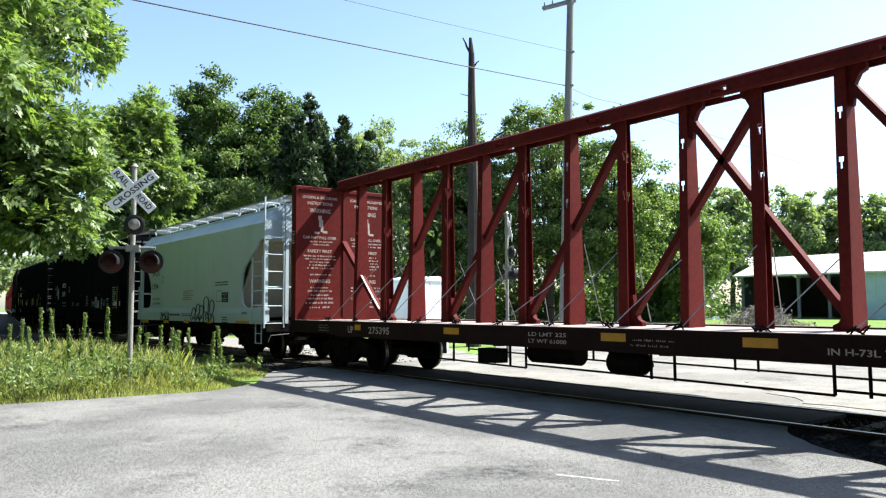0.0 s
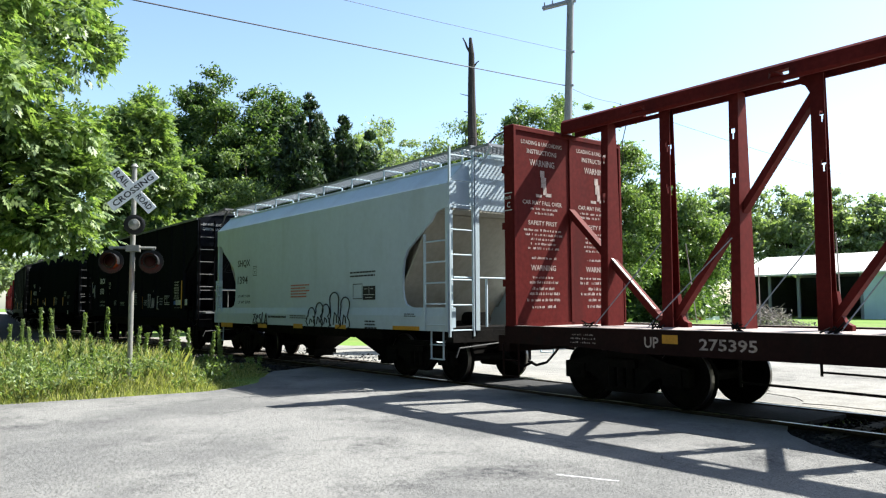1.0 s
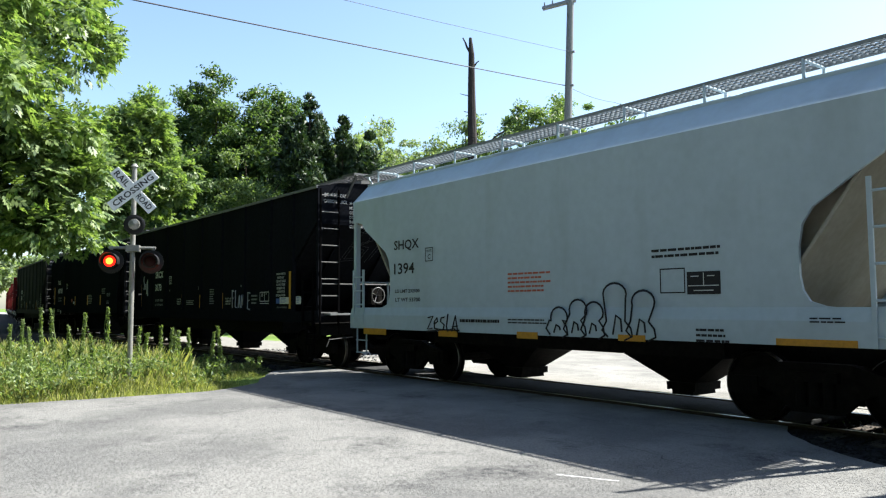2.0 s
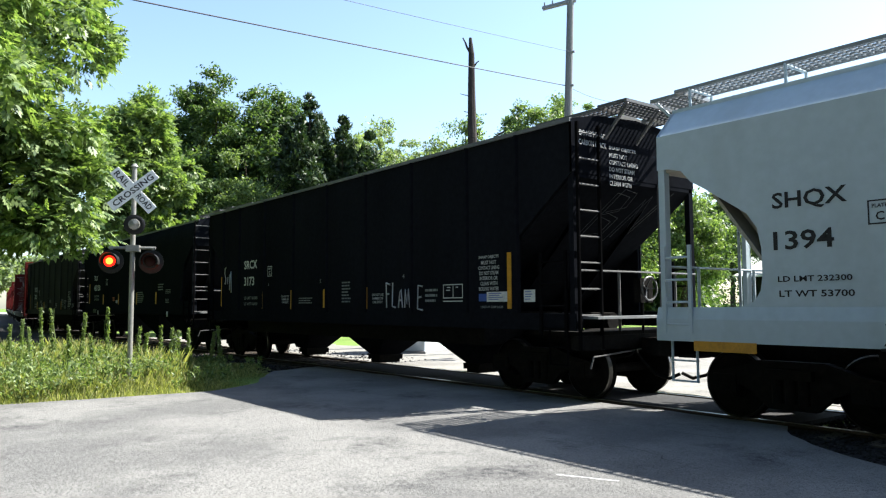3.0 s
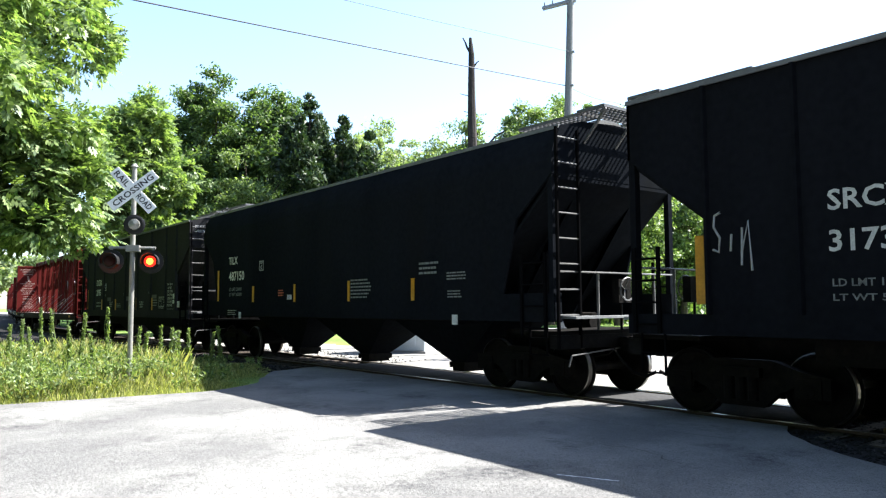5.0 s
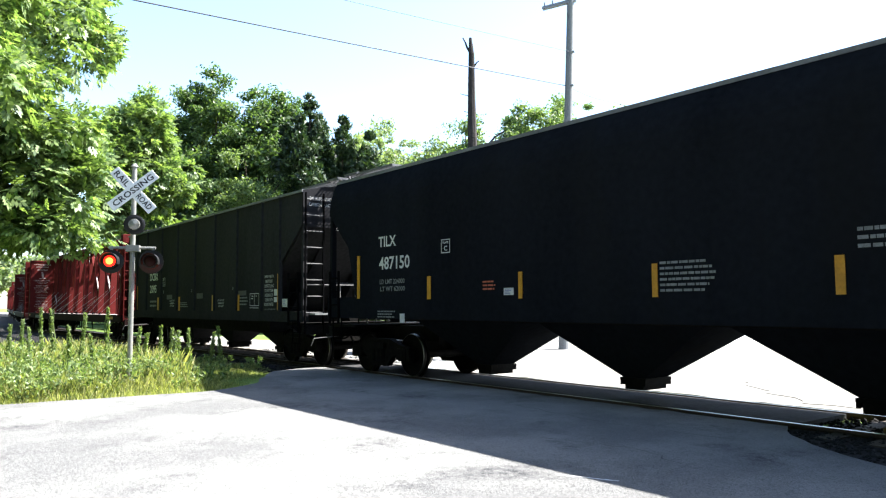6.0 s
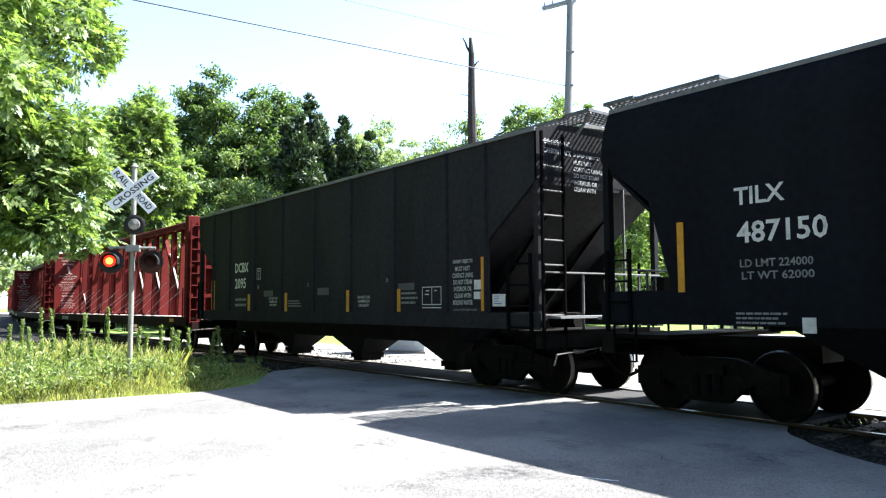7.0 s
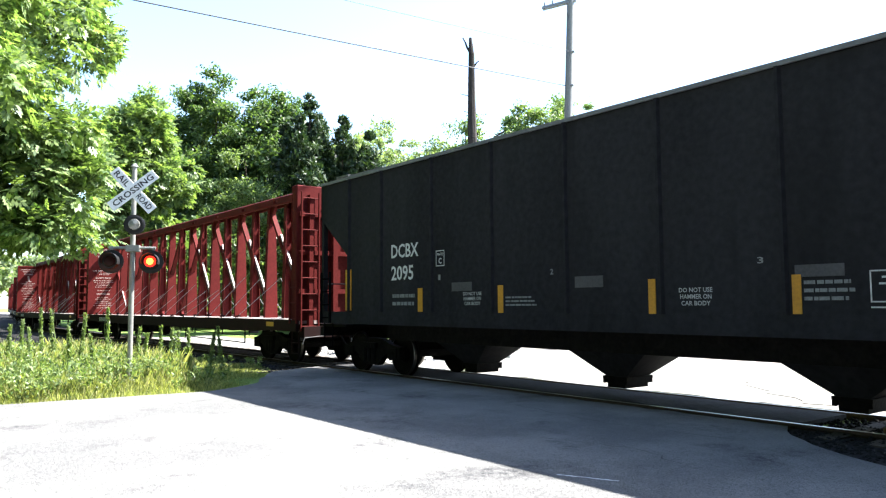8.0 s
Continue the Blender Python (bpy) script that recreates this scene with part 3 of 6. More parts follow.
def grating(car, x0, x1, y0, y1, z, material, bars_along_x, pitch=0.09, name="running_board"):
    bm = bmesh.new()
    for y in (y0, y1):
        bx(bm, x0, x1, y - 0.012, y + 0.012, z - 0.03, z + 0.02)
    for x in (x0, x1):
        bx(bm, x - 0.012, x + 0.012, y0, y1, z - 0.03, z + 0.02)
    n = int((x1 - x0) / pitch)
    for i in range(1, n):
        x = x0 + (x1 - x0) * i / n
        bx(bm, x - 0.014, x + 0.014, y0, y1, z - 0.012, z + 0.012)
    m = max(2, int((y1 - y0) / 0.10))
    for i in range(1, m):
        y = y0 + (y1 - y0) * i / m
        bx(bm, x0, x1, y - 0.012, y + 0.012, z - 0.012, z + 0.012)
    return part(name, bm, material, car, "open steel walkway grating")


def decals(car, rows, y, ink, shift=0.0, sill=None):
    wall = y
    small, bold, yellow, plates = [], [], [], []
    rnd = random.Random(len(rows))
    for kind, text, x, z, w, h, n in rows:
        x += shift
        y = sill[1] if sill and z < sill[0] else wall
        if kind == "t":
            (small if h < 0.15 else plates).append((text, x, z, w, h))
        elif kind == "m":
            lines = text.split("|")
            p = h / len(lines)
            longest = max(len(q) for q in lines)
            for i, q in enumerate(lines):
                ww = w * (0.35 + 0.65 * len(q) / longest)
                bold.append((q, x + (w - ww) / 2, z + h - (i + 1) * p + 0.15 * p, ww, p * 0.72))
        elif kind in "wkr":
            mat_bar = {"w": M_SMALL_STENCIL, "k": M_BLACK_INK, "r": M_RED_INK}[kind]
            rows_of = []
            p = h / n
            for i in range(n):
                xx, end = x, x + w * rnd.uniform(0.75, 1.0)
                while xx < end - 0.02:
                    ww = min(rnd.uniform(0.05, 0.16), end - xx)
                    rows_of.append(("#", xx, z + h - (i + 1) * p + 0.3 * p, ww * 0.86, p * 0.45))
                    xx += ww
            lettering(rows_of, mat_bar, car, "y", y, "stencil", "small worn stencil lines")
        elif kind == "y":
            yellow.append((x, y, z, w, h))
        elif kind in "pqh":
            bm = bmesh.new()
            bx(bm, x, x + w, y - 0.002, y + 0.01, z, z + h)
            m = {"p": M_WHITE, "q": M_BLUE_TAG, "h": M_PATCH}[kind]
            if kind == "p" and ink is M_BLACK_INK:
                m = M_BLACK_INK
            ob = part("placard", bm, m, car, {"p": "small card placard", "q": "small blue placard", "h": "rubbed grey paint patch"}[kind])
            if kind == "p" and ink is M_BLACK_INK:
                e = 0.012
                lettering([("#", x + 0.02, z + h * 0.36, w - 0.04, e), ("#", x + w * 0.5, z + h * 0.36, e, h * 0.58), ("#", x + w * 0.12, z + h * 0.78, w * 0.25, e), ("#", x + w * 0.62, z + h * 0.78, w * 0.22, e), ("#", x + w * 0.2, z + h * 0.15, w * 0.6, e)], M_WHITE, car, "y", y - 0.004, "stencil", "thin white lines, not readable")
            if kind == "p" and ink is not M_BLACK_INK and w > 0.2:
                lettering([("#", x + w * 0.1, z + h * k, w * rnd.uniform(0.4, 0.8), h * 0.07) for k in (0.2, 0.4, 0.6, 0.8)], M_BLUE_TAG, car, "y", y - 0.004, "stencil", "unreadable blue print")
        elif kind in "ob":
            e = 0.016
            items = [("#", x, z, w, e), ("#", x, z + h - e, w, e), ("#", x, z, e, h), ("#", x + w - e, z, e, h)]
            if kind == "b":
                items += [("#", x + w * 0.5, z, e, h), ("#", x, z - 0.06, w, e), ("#", x + w * 0.2, z + h * 0.75, w * 0.18, h * 0.06), ("#", x + w * 0.65, z + h * 0.75, w * 0.12, h * 0.06), ("#", x + w * 0.15, z + h * 0.55, w * 0.22, h * 0.06)]
            if text:
                items += [(text, x + w * 0.32, z + h * 0.16, w * 0.36, h * 0.36), ("PLATE", x + w * 0.18, z + h * 0.68, w * 0.64, h * 0.16)]
            lettering(items, ink, car, "y", y, "stencil_box", "outlined stencil box")
        elif kind == "g":
            paths = []
            if ink is M_WHITE and text:
                forms = {"S": (((0.7, 0.95), (0.2, 0.9), (0.1, 0.7), (0.6, 0.5), (0.5, 0.25), (0, 0.3)),), "I": (((0.4, 0.55), (0.3, 0.25)),), "H": (((0.1, 0.65), (0, 0)), ((0, 0.2), (0.6, 0.75), (0.8, -0.1))), "F": (((0.1, 0), (0, 1)), ((0, 1), (0.8, 0.92)), ((0.05, 0.55), (0.6, 0.55))), "L": (((0.1, 1), (0, 0.05), (0.7, 0)),),
                         "A": (((0, 0), (0.25, 0.6), (0.5, 0.7), (0.75, 0)), ((0.1, 0.28), (0.7, 0.3))), "M": (((0, 0), (0.1, 0.7), (0.4, 0.15), (0.7, 0.72), (0.9, 0)),),
                         "E": (((0.8, 0.95), (0.1, 1), (0, 0.05), (0.8, 0)), ((0.05, 0.5), (0.6, 0.55)))}
                for i, q in enumerate(text):
                    for line in forms[q]:
                        paths.append([(x + w * (i + 0.86 * a) / len(text), y, z + h * b) for a, b in line])
                strokes(paths, 0.017, M_NOTICE, car, "graffiti", "scrawled white graffiti letters")
                continue
            if ink is M_WHITE:
                for i in range(max(3, int(w / 0.17))):
                    cx = x + w * rnd.random()
                    p = [(cx, y, z + h * rnd.uniform(0.6, 1.0))]
                    for q in range(4):
                        p.append((min(max(p[-1][0] + rnd.uniform(-0.07, 0.12), x), x + w), y, min(max(p[-1][2] + rnd.uniform(-0.30, 0.12) * h, z), z + h)))
                    paths.append(p)
                strokes(paths, 0.011, ink, car, "graffiti", "loose white graffiti strokes")
                continue
            if h > 0.6:
                # five leaning bubble letters of uneven height, with loose inner strokes
                for cx, ww, hh, lean in ((0.09, 0.10, 0.50, 0.02), (0.27, 0.10, 0.62, 0.03), (0.44, 0.10, 0.58, 0.01), (0.66, 0.12, 0.86, -0.02), (0.86, 0.11, 0.74, 0.02)):
                    out = [(cx - ww * 0.7, 0.06), (cx - ww * 1.15, 0.16), (cx - ww * 0.8, 0.30)]
                    out += [(cx + lean - ww * 0.85 * math.cos(k), hh - 0.16 + 0.17 * math.sin(k)) for k in np.linspace(-0.3, 3.5, 11)]
                    out += [(cx + ww * 0.55, 0.30), (cx + ww * 0.95, 0.20), (cx + ww * 1.05, 0.08), (cx + ww * 0.5, 0.02)]
                    paths.append([(x + w * a, y, z + h * b) for a, b in out])
                    paths.append([(x + w * a, y, z + h * b) for a, b in ((cx - ww * 0.35, 0.10), (cx - ww * 0.1, hh * 0.45), (cx + ww * 0.25, hh * 0.38), (cx + ww * 0.3, 0.14))])
            else:
                # a quick low tag of joined letters
                forms = (((0.1, 0.85), (0.95, 0.95), (0.0, 0.1), (0.9, 0.15)), ((0.1, 0.45), (0.7, 0.6), (0.6, 0.85), (0.15, 0.6), (0.2, 0.15), (0.9, 0.1)), ((0.9, 0.9), (0.3, 0.85), (0.2, 0.6), (0.8, 0.4), (0.6, 0.05), (0.0, 0.1)), ((0.4, 1.1), (0.15, 0.3), (0.3, 0.0), (1.0, 0.15)), ((0.0, 0.0), (0.6, 1.0), (0.95, -0.05), (0.1, 0.3), (1.0, 0.35)))
                for i, form in enumerate(forms):
                    paths.append([(x + w / 5 * (i + a), y, z + h * b) for a, b in form])
                paths.append([(x - 0.04, y, z - 0.02), (x + w * 0.5, y, z + h * 0.08), (x + w + 0.05, y, z + 0.02)])
            strokes(paths, 0.016, ink, car, "graffiti", "scrawled graffiti strokes")
    if plates:
        for it in plates:
            lettering([it], ink, car, "y", wall, "car_number", "large stencilled letters")
    for it in small:
        lettering([it], M_SMALL_STENCIL if ink is M_WHITE else ink, car, "y", wall, "notice", "small stencilled line")
    for it in bold:
        lettering([it], M_NOTICE if ink is M_WHITE else ink, car, "y", wall, "notice", "stencilled notice line")
    for x, y, z, w, h in yellow:
        bm = bmesh.new()
        bx(bm, x, x + w, y - 0.003, y + 0.01, z, z + h)
        part("reflector", bm, M_YELLOW, car, "yellow reflector strip")


def bays(car, xs, W, z_top, material, half=1.36):
    for x in xs:
        bm = bmesh.new()
        top = [bm.verts.new((x + a * half, b * W * 0.52, z_top)) for a, b in ((-1, -1), (1, -1), (1, 1), (-1, 1))]
        low = [bm.verts.new((x + a * 0.21, b * 0.30, 0.34)) for a, b in ((-1, -1), (1, -1), (1, 1), (-1, 1))]
        for i in range(4):
            j = (i + 1) % 4
            bm.faces.new((top[i], top[j], low[j], low[i]))
        bm.faces.new(low)
        bm.faces.new(top)
        h = part("outlet_hopper", bm, material, car, "tapering discharge hopper")
        bm = bmesh.new()
        bx(bm, x - 0.25, x + 0.25, -0.34, 0.34, 0.29, 0.34)
        bx(bm, x - 0.18, x + 0.18, -0.30, 0.30, 0.15, 0.29)
        for s in (-1, 1):
            bx(bm, x + s * 0.22 - 0.025, x + s * 0.22 + 0.025, -0.34, 0.34, 0.22, 0.30)
        part("outlet_gate", bm, M_IRON, h, "cast sliding outlet gate")


def side_sheet(car, outline, y_in, y_out, levels, bulge, material, name="side_sheet"):
    """A side wall cut to an outline; bulge gives the inward set at a height."""
    bm = bmesh.new()
    prism(bm, outline, y_in, y_out)
    for z in levels:
        bmesh.ops.bisect_plane(bm, geom=bm.verts[:] + bm.edges[:] + bm.faces[:], plane_co=(0, 0, z), plane_no=(0, 0, 1))
    s = 1 if y_out > 0 else -1
    for v in bm.verts:
        v.co.y -= s * bulge(v.co.z)
    return part(name, bm, material, car)


def covered_hopper(label, L, W, ze, paint, roof_paint, cut, sill, trucks, outlets, rung, ribs=(), bulge=None, walkway=False, slope=0.76, stub=False):
    """A covered hopper car about its middle, rails at z = 0. cut: the outline of a side's end, from the eave down, as (distance in from the end, z)."""
    car = thing("hopper_car", label, "freight car", "cars of the train")
    bulge = bulge or (lambda z: 0.0)
    zs0, zs1 = sill
    right = [(L - a, z) for a, z in cut]
    outline = right + [(-x, z) for x, z in reversed(right)]
    for s in (-1, 1):
        side_sheet(car, outline, *((s * (W - 0.05), s * W)), (3.5, 3.7, 3.85, 4.0, 4.1, 4.2, 4.3), bulge, paint)
        bm = bmesh.new()
        if paint is M_GREY:
            prism(bm, [(s * (W - 0.16), zs0), (s * (W + 0.045), zs0), (s * (W + 0.045), 1.32), (s * (W + 0.002), zs1), (s * (W - 0.16), zs1)], -L - 0.04, L + 0.04, "x")
        else:
            bx(bm, -L - 0.04, L + 0.04, *sorted((s * (W - 0.16), s * (W + 0.012))), zs0, zs1)
        part("side_sill", bm, paint, car)
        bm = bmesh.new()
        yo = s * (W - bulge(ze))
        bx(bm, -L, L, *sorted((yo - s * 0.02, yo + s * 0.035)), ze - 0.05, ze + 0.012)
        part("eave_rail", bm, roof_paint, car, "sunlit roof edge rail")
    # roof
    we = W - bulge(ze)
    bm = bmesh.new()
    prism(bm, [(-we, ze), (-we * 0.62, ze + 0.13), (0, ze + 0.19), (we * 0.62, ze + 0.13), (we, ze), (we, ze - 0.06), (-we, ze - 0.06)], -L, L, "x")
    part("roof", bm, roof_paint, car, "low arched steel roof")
    for i in range(4):
        x = -L + 2 * L * (i + 0.5) / 4
        bm = bmesh.new()
        prism(bm, [(-0.32, ze + 0.12), (-0.30, ze + 0.27), (0, ze + 0.31), (0.30, ze + 0.27), (0.32, ze + 0.12)], x - L * 0.235, x + L * 0.235, "x")
        part("hatch_cover", bm, roof_paint, car, "long roof hatch cover")
    z_end = cut[1][1]
    for e in (-1, 1):
        bm = bmesh.new()
        prism(bm, [(-W, z_end), (W, z_end), (W - bulge(3.86), 3.86), (we, ze), (we * 0.62, ze + 0.13), (0, ze + 0.19), (-we * 0.62, ze + 0.13), (-we, ze), (-W + bulge(3.86), 3.86)], *sorted((e * (L - 0.04), e * (L + 0.005))), "x")
        part("end_panel", bm, paint, car)
        bm = bmesh.new()
        inset = 0.55 if paint is M_GREY else 0.0
        x1, x2 = L - inset, L - inset - (z_end - 1.25) / slope
        prism(bm, [(e * x1, z_end), (e * x1, z_end - 0.07), (e * x2, 1.18), (e * x2, 1.25)], -W + 0.06, W - 0.06)
        if inset:
            bx(bm, *sorted((e * x1, e * L)), -W + 0.06, W - 0.06, z_end - 0.04, z_end + 0.01)
        part("slope_sheet", bm, M_DUSTY if paint is M_GREY else paint, car, "sloping end sheet")
        for s in (-1, 1):
            bm = bmesh.new()
            prism(bm, [(e * (x2 - 0.1), 1.2), (e * (x1 - 0.03), z_end), (e * (x1 - 0.03), z_end + 0.25), (e * (x2 - 0.6), z_end + 0.25), (e * (x2 - 0.6), 1.2)], *sorted((s * (W - 0.34), s * (W - 0.30))))
            part("inner_wall", bm, M_DUSTY if paint is M_GREY else paint, car)
        for y in (-0.75, 0.75) if paint is not M_GREY else ():
            bm = bmesh.new()
            prism(bm, [(e * (L - 0.03), z_end), (e * (x2 + 0.25), 1.42), (e * (x2 + 0.75), 1.30), (e * (L - 0.45), z_end - 0.28), (e * (L - 0.20), z_end - 0.2)], y - 0.04, y + 0.04)
            part("end_stiffener", bm, paint, car)
        for s in (-1, 1):
            bm = bmesh.new()
            bx(bm, *sorted((e * (L - 0.10), e * L)), *sorted((s * (W - 0.13), s * (W - 0.02))), zs0, z_end + 0.02)
            part("corner_post", bm, paint, car)
        bm = bmesh.new()
        bx(bm, *sorted((e * (L - 1.0), e * (L + 0.06))), -W + 0.1, W - 0.1, 1.04, 1.10)
        bx(bm, *sorted((e * (L - 0.12), e * (L + 0.10))), -W + 0.05, W - 0.05, 0.82, 1.04)
        part("end_sill", bm, M_IRON, car)
        # hand rail and brake gear across the end
        bm = bmesh.new()
        for z in (2.05,):
            rod(bm, (e * (L + 0.06), -W + 0.1, z), (e * (L + 0.06), W - 0.1, z), 0.017)
        for y in (-0.55, 0.55, 0.95):
            rod(bm, (e * (L + 0.02), y, 1.06), (e * (L + 0.02), y, 2.05 if y != 0.55 else z_end), 0.024)
        part("end_rail", bm, rung, car)
        coupler(car, e, L + 0.05)
        # hand brake: wheel, housing and chain
        if paint is not M_GREY:
            bm = bmesh.new()
            bx(bm, *sorted((e * (L + 0.0), e * (L + 0.14))), -0.16, 0.16, 1.55, 1.95)
            rod(bm, (e * (L + 0.05), 0.0, 1.05), (e * (L + 0.05), 0.0, 1.55), 0.02)
            gear = part("hand_brake", bm, M_IRON, car, "black hand brake housing")
            bm = bmesh.new()
            ring = [Vector((e * (L + 0.20), 0.19 * math.cos(k), 1.78 + 0.19 * math.sin(k))) for k in np.linspace(0, 2 * math.pi, 19)]
            for p, q in zip(ring, ring[1:]):
                rod(bm, p, q, 0.016, n=5)
            for k in range(4):
                rod(bm, (e * (L + 0.13), 0.0, 1.78), ring[k * 4], 0.011, n=4)
            part("brake_wheel", bm, M_RUNG, gear, "worn brake wheel")
            bm = bmesh.new()
            bx(bm, *sorted((e * (L - 0.02), e * (L + 0.30))), -W + 0.2, W - 0.2, 1.30, 1.34)
            part("brake_step", bm, M_GALV, car, "galvanised brake step")
        # ladders stand at diagonally opposite corners; grab irons at the others
        s = -e
        if paint is M_GREY:
            ladder(car, (e * (L + 0.09), s * (W + 0.02)), (e * (L + 0.09), s * (W - 0.56)), 1.05, ze + 0.10, 8, rung, name="end_ladder")
        else:
            ladder(car, (e * (L + 0.08), s * (W - 0.04)), (e * (L + 0.08), s * (W - 0.54)), 0.95, ze - 0.22, 9, rung, name="end_ladder", stile=M_SIDE_RUNG)
        ladder(car, (e * (L + (0.06 if paint is M_GREY else -0.12)), s * (W + 0.05)), (e * (L - 0.66), s * (W + 0.05)), 1.15, 2.75 if paint is M_GREY else 2.2, 5 if paint is M_GREY else 4, rung if paint is M_GREY else M_SIDE_RUNG, name="side_ladder")
        ladder(car, (e * (L - 0.10), -s * (W + 0.04)), (e * (L - 0.50), -s * (W + 0.04)), 1.25, 2.15, 4, rung if paint is M_GREY else M_SIDE_RUNG, name="grab_iron")
        step(car, e * (L - 0.35), s * (W - 0.02), zs0 + 0.02, rung if paint is M_GREY else M_SIDE_RUNG)
        step(car, e * (L - 0.35), -s * (W - 0.02), zs0 + 0.02, rung if paint is M_GREY else M_SIDE_RUNG)
        grating(car, *sorted((e * (L - 0.05), e * (L + 0.52))), -0.9, 0.9, ze + 0.30, M_GALV if paint is M_GREY else rung, False, 0.1, "end_platform")
        for y in (-0.8, 0.0, 0.8):
            bm = bmesh.new()
            beam(bm, (e * (L + 0.48), y, ze + 0.27), (e * L, y, ze - 0.22), 0.04, 0.04)
            part("platform_bracket", bm, rung, car)
    if paint is M_GREY:
        for e in (-1, 1):
            bm = bmesh.new()
            beam(bm, (e * (L + 0.09), -e * (W - 0.64), 1.04), (e * (L + 0.09), -e * (W - 0.64), ze + 0.12), 0.10, 0.07)
            part("ladder_post", bm, rung, car, "thick pale steel ladder post")
    if stub:
        # no sill runs through: a stub at each end, and the hoppers hang from the body itself
        for e in (-1, 1):
            bm = bmesh.new()
            bx(bm, *sorted((e * (trucks - 1.2), e * (L + 0.05))), -0.30, 0.30, 0.74, 1.06)
            part("centre_sill", bm, M_IRON, car, "stub sill under the car's end")
    else:
        bm = bmesh.new()
        bx(bm, -L - 0.05, L + 0.05, -0.30, 0.30, 0.74, 1.06)
        part("centre_sill", bm, M_IRON, car)
    bm = bmesh.new()
    bx(bm, -trucks + 1.1, trucks - 1.1, -W * 0.82, W * 0.82, zs0 - 0.03 if stub else 0.80, zs1)
    part("underframe", bm, M_IRON, car)
    bays(car, outlets, W, zs0 + 0.02, M_IRON if paint is M_GREY else paint, 1.76 if stub else 1.36)
    # brake cylinder and rod
    bm = bmesh.new()
    rod(bm, (trucks - 0.3, 0.5, 1.22), (trucks + 0.35, 0.5, 1.22), 0.16, n=10)
    part("brake_cylinder", bm, M_IRON, car)
    if ribs:
        bm = bmesh.new()
        prism(bm, [(-0.045, 0), (-0.02, -0.05), (0.02, -0.05), (0.045, 0)], zs1, ze - 0.05, "z")
        base = part("rib", bm, paint, car, at=(ribs[0], -W, 0))
        for x in ribs[1:]:
            again(base, (x, -W, 0))
        for x in ribs:
            o = again(base, (x, W, 0))
            o.rotation_euler = (0, 0, math.pi)
    if walkway:
        for s in (-1, 1):
            y0, y1 = sorted((s * (we - 0.12), s * (we - 0.66)))
            grating(car, -L - 0.05, L + 0.05, y0, y1, ze + 0.33, M_GALV, True, 0.10)
            for i in range(9):
                x = -L + 0.2 + (2 * L - 0.4) * i / 8
                bm = bmesh.new()
                rod(bm, (x, y0, ze + 0.02), (x, y0, ze + 0.32), 0.022)
                rod(bm, (x, y1, ze + 0.02), (x, y1, ze + 0.32), 0.022)
                rod(bm, (x, y0, ze + 0.30), (x, y1, ze + 0.30), 0.022)
                part("walkway_bracket", bm, paint, car)
    else:
        for e in (-1, 1):
            for s in (-1, 1):
                grating(car, *sorted((e * (L - 1.5), e * L)), *sorted((s * 0.40, s * 0.85)), ze + 0.28, rung, True, 0.1)
    add_trucks(car, (-trucks, trucks))
    return car


DECALS_GREY = [
    ('t', 'SHQX', -4.37, 2.63, 0.88, 0.23, 1),
    ('t', '1394', -4.37, 2.16, 0.72, 0.23, 1),
    ('t', 'LD LMT 232300', -4.33, 1.78, 0.86, 0.07, 1),
    ('t', 'LT WT 53700', -4.32, 1.6, 0.87, 0.08, 1),
    ('o', 'C', -3.28, 2.38, 0.25, 0.27, 1),
    ('r', '', -0.91, 1.72, 1.05, 0.36, 5),
    ('k', '', 2.05, 2.14, 1.09, 0.16, 2),
    ('p', '', 2.61, 1.65, 0.49, 0.3, 1),
    ('o', '', 2.18, 1.67, 0.4, 0.34, 1),
    ('k', '', -2.16, 1.18, 1.18, 0.12, 1),
    ('k', '', 2.75, 1.01, 0.55, 0.21, 3),
    ('k', '', -0.87, 1.2, 0.95, 0.1, 2),
    ('k', '', 4.25, 1.29, 0.42, 0.08, 2),
    ('y', '', -5.48, 0.91, 0.87, 0.13, 1),
    ('y', '', -2.8, 0.94, 0.56, 0.12, 1),
    ('y', '', -0.65, 0.97, 0.48, 0.11, 1),
    ('y', '', 1.47, 1.0, 0.47, 0.09, 1),
    ('y', '', 3.84, 1.03, 0.93, 0.08, 1),
    ('g', '', 0.08, 0.99, 2.09, 0.97, 1),
    ('g', '', -3.15, 1.04, 0.94, 0.29, 1),
]
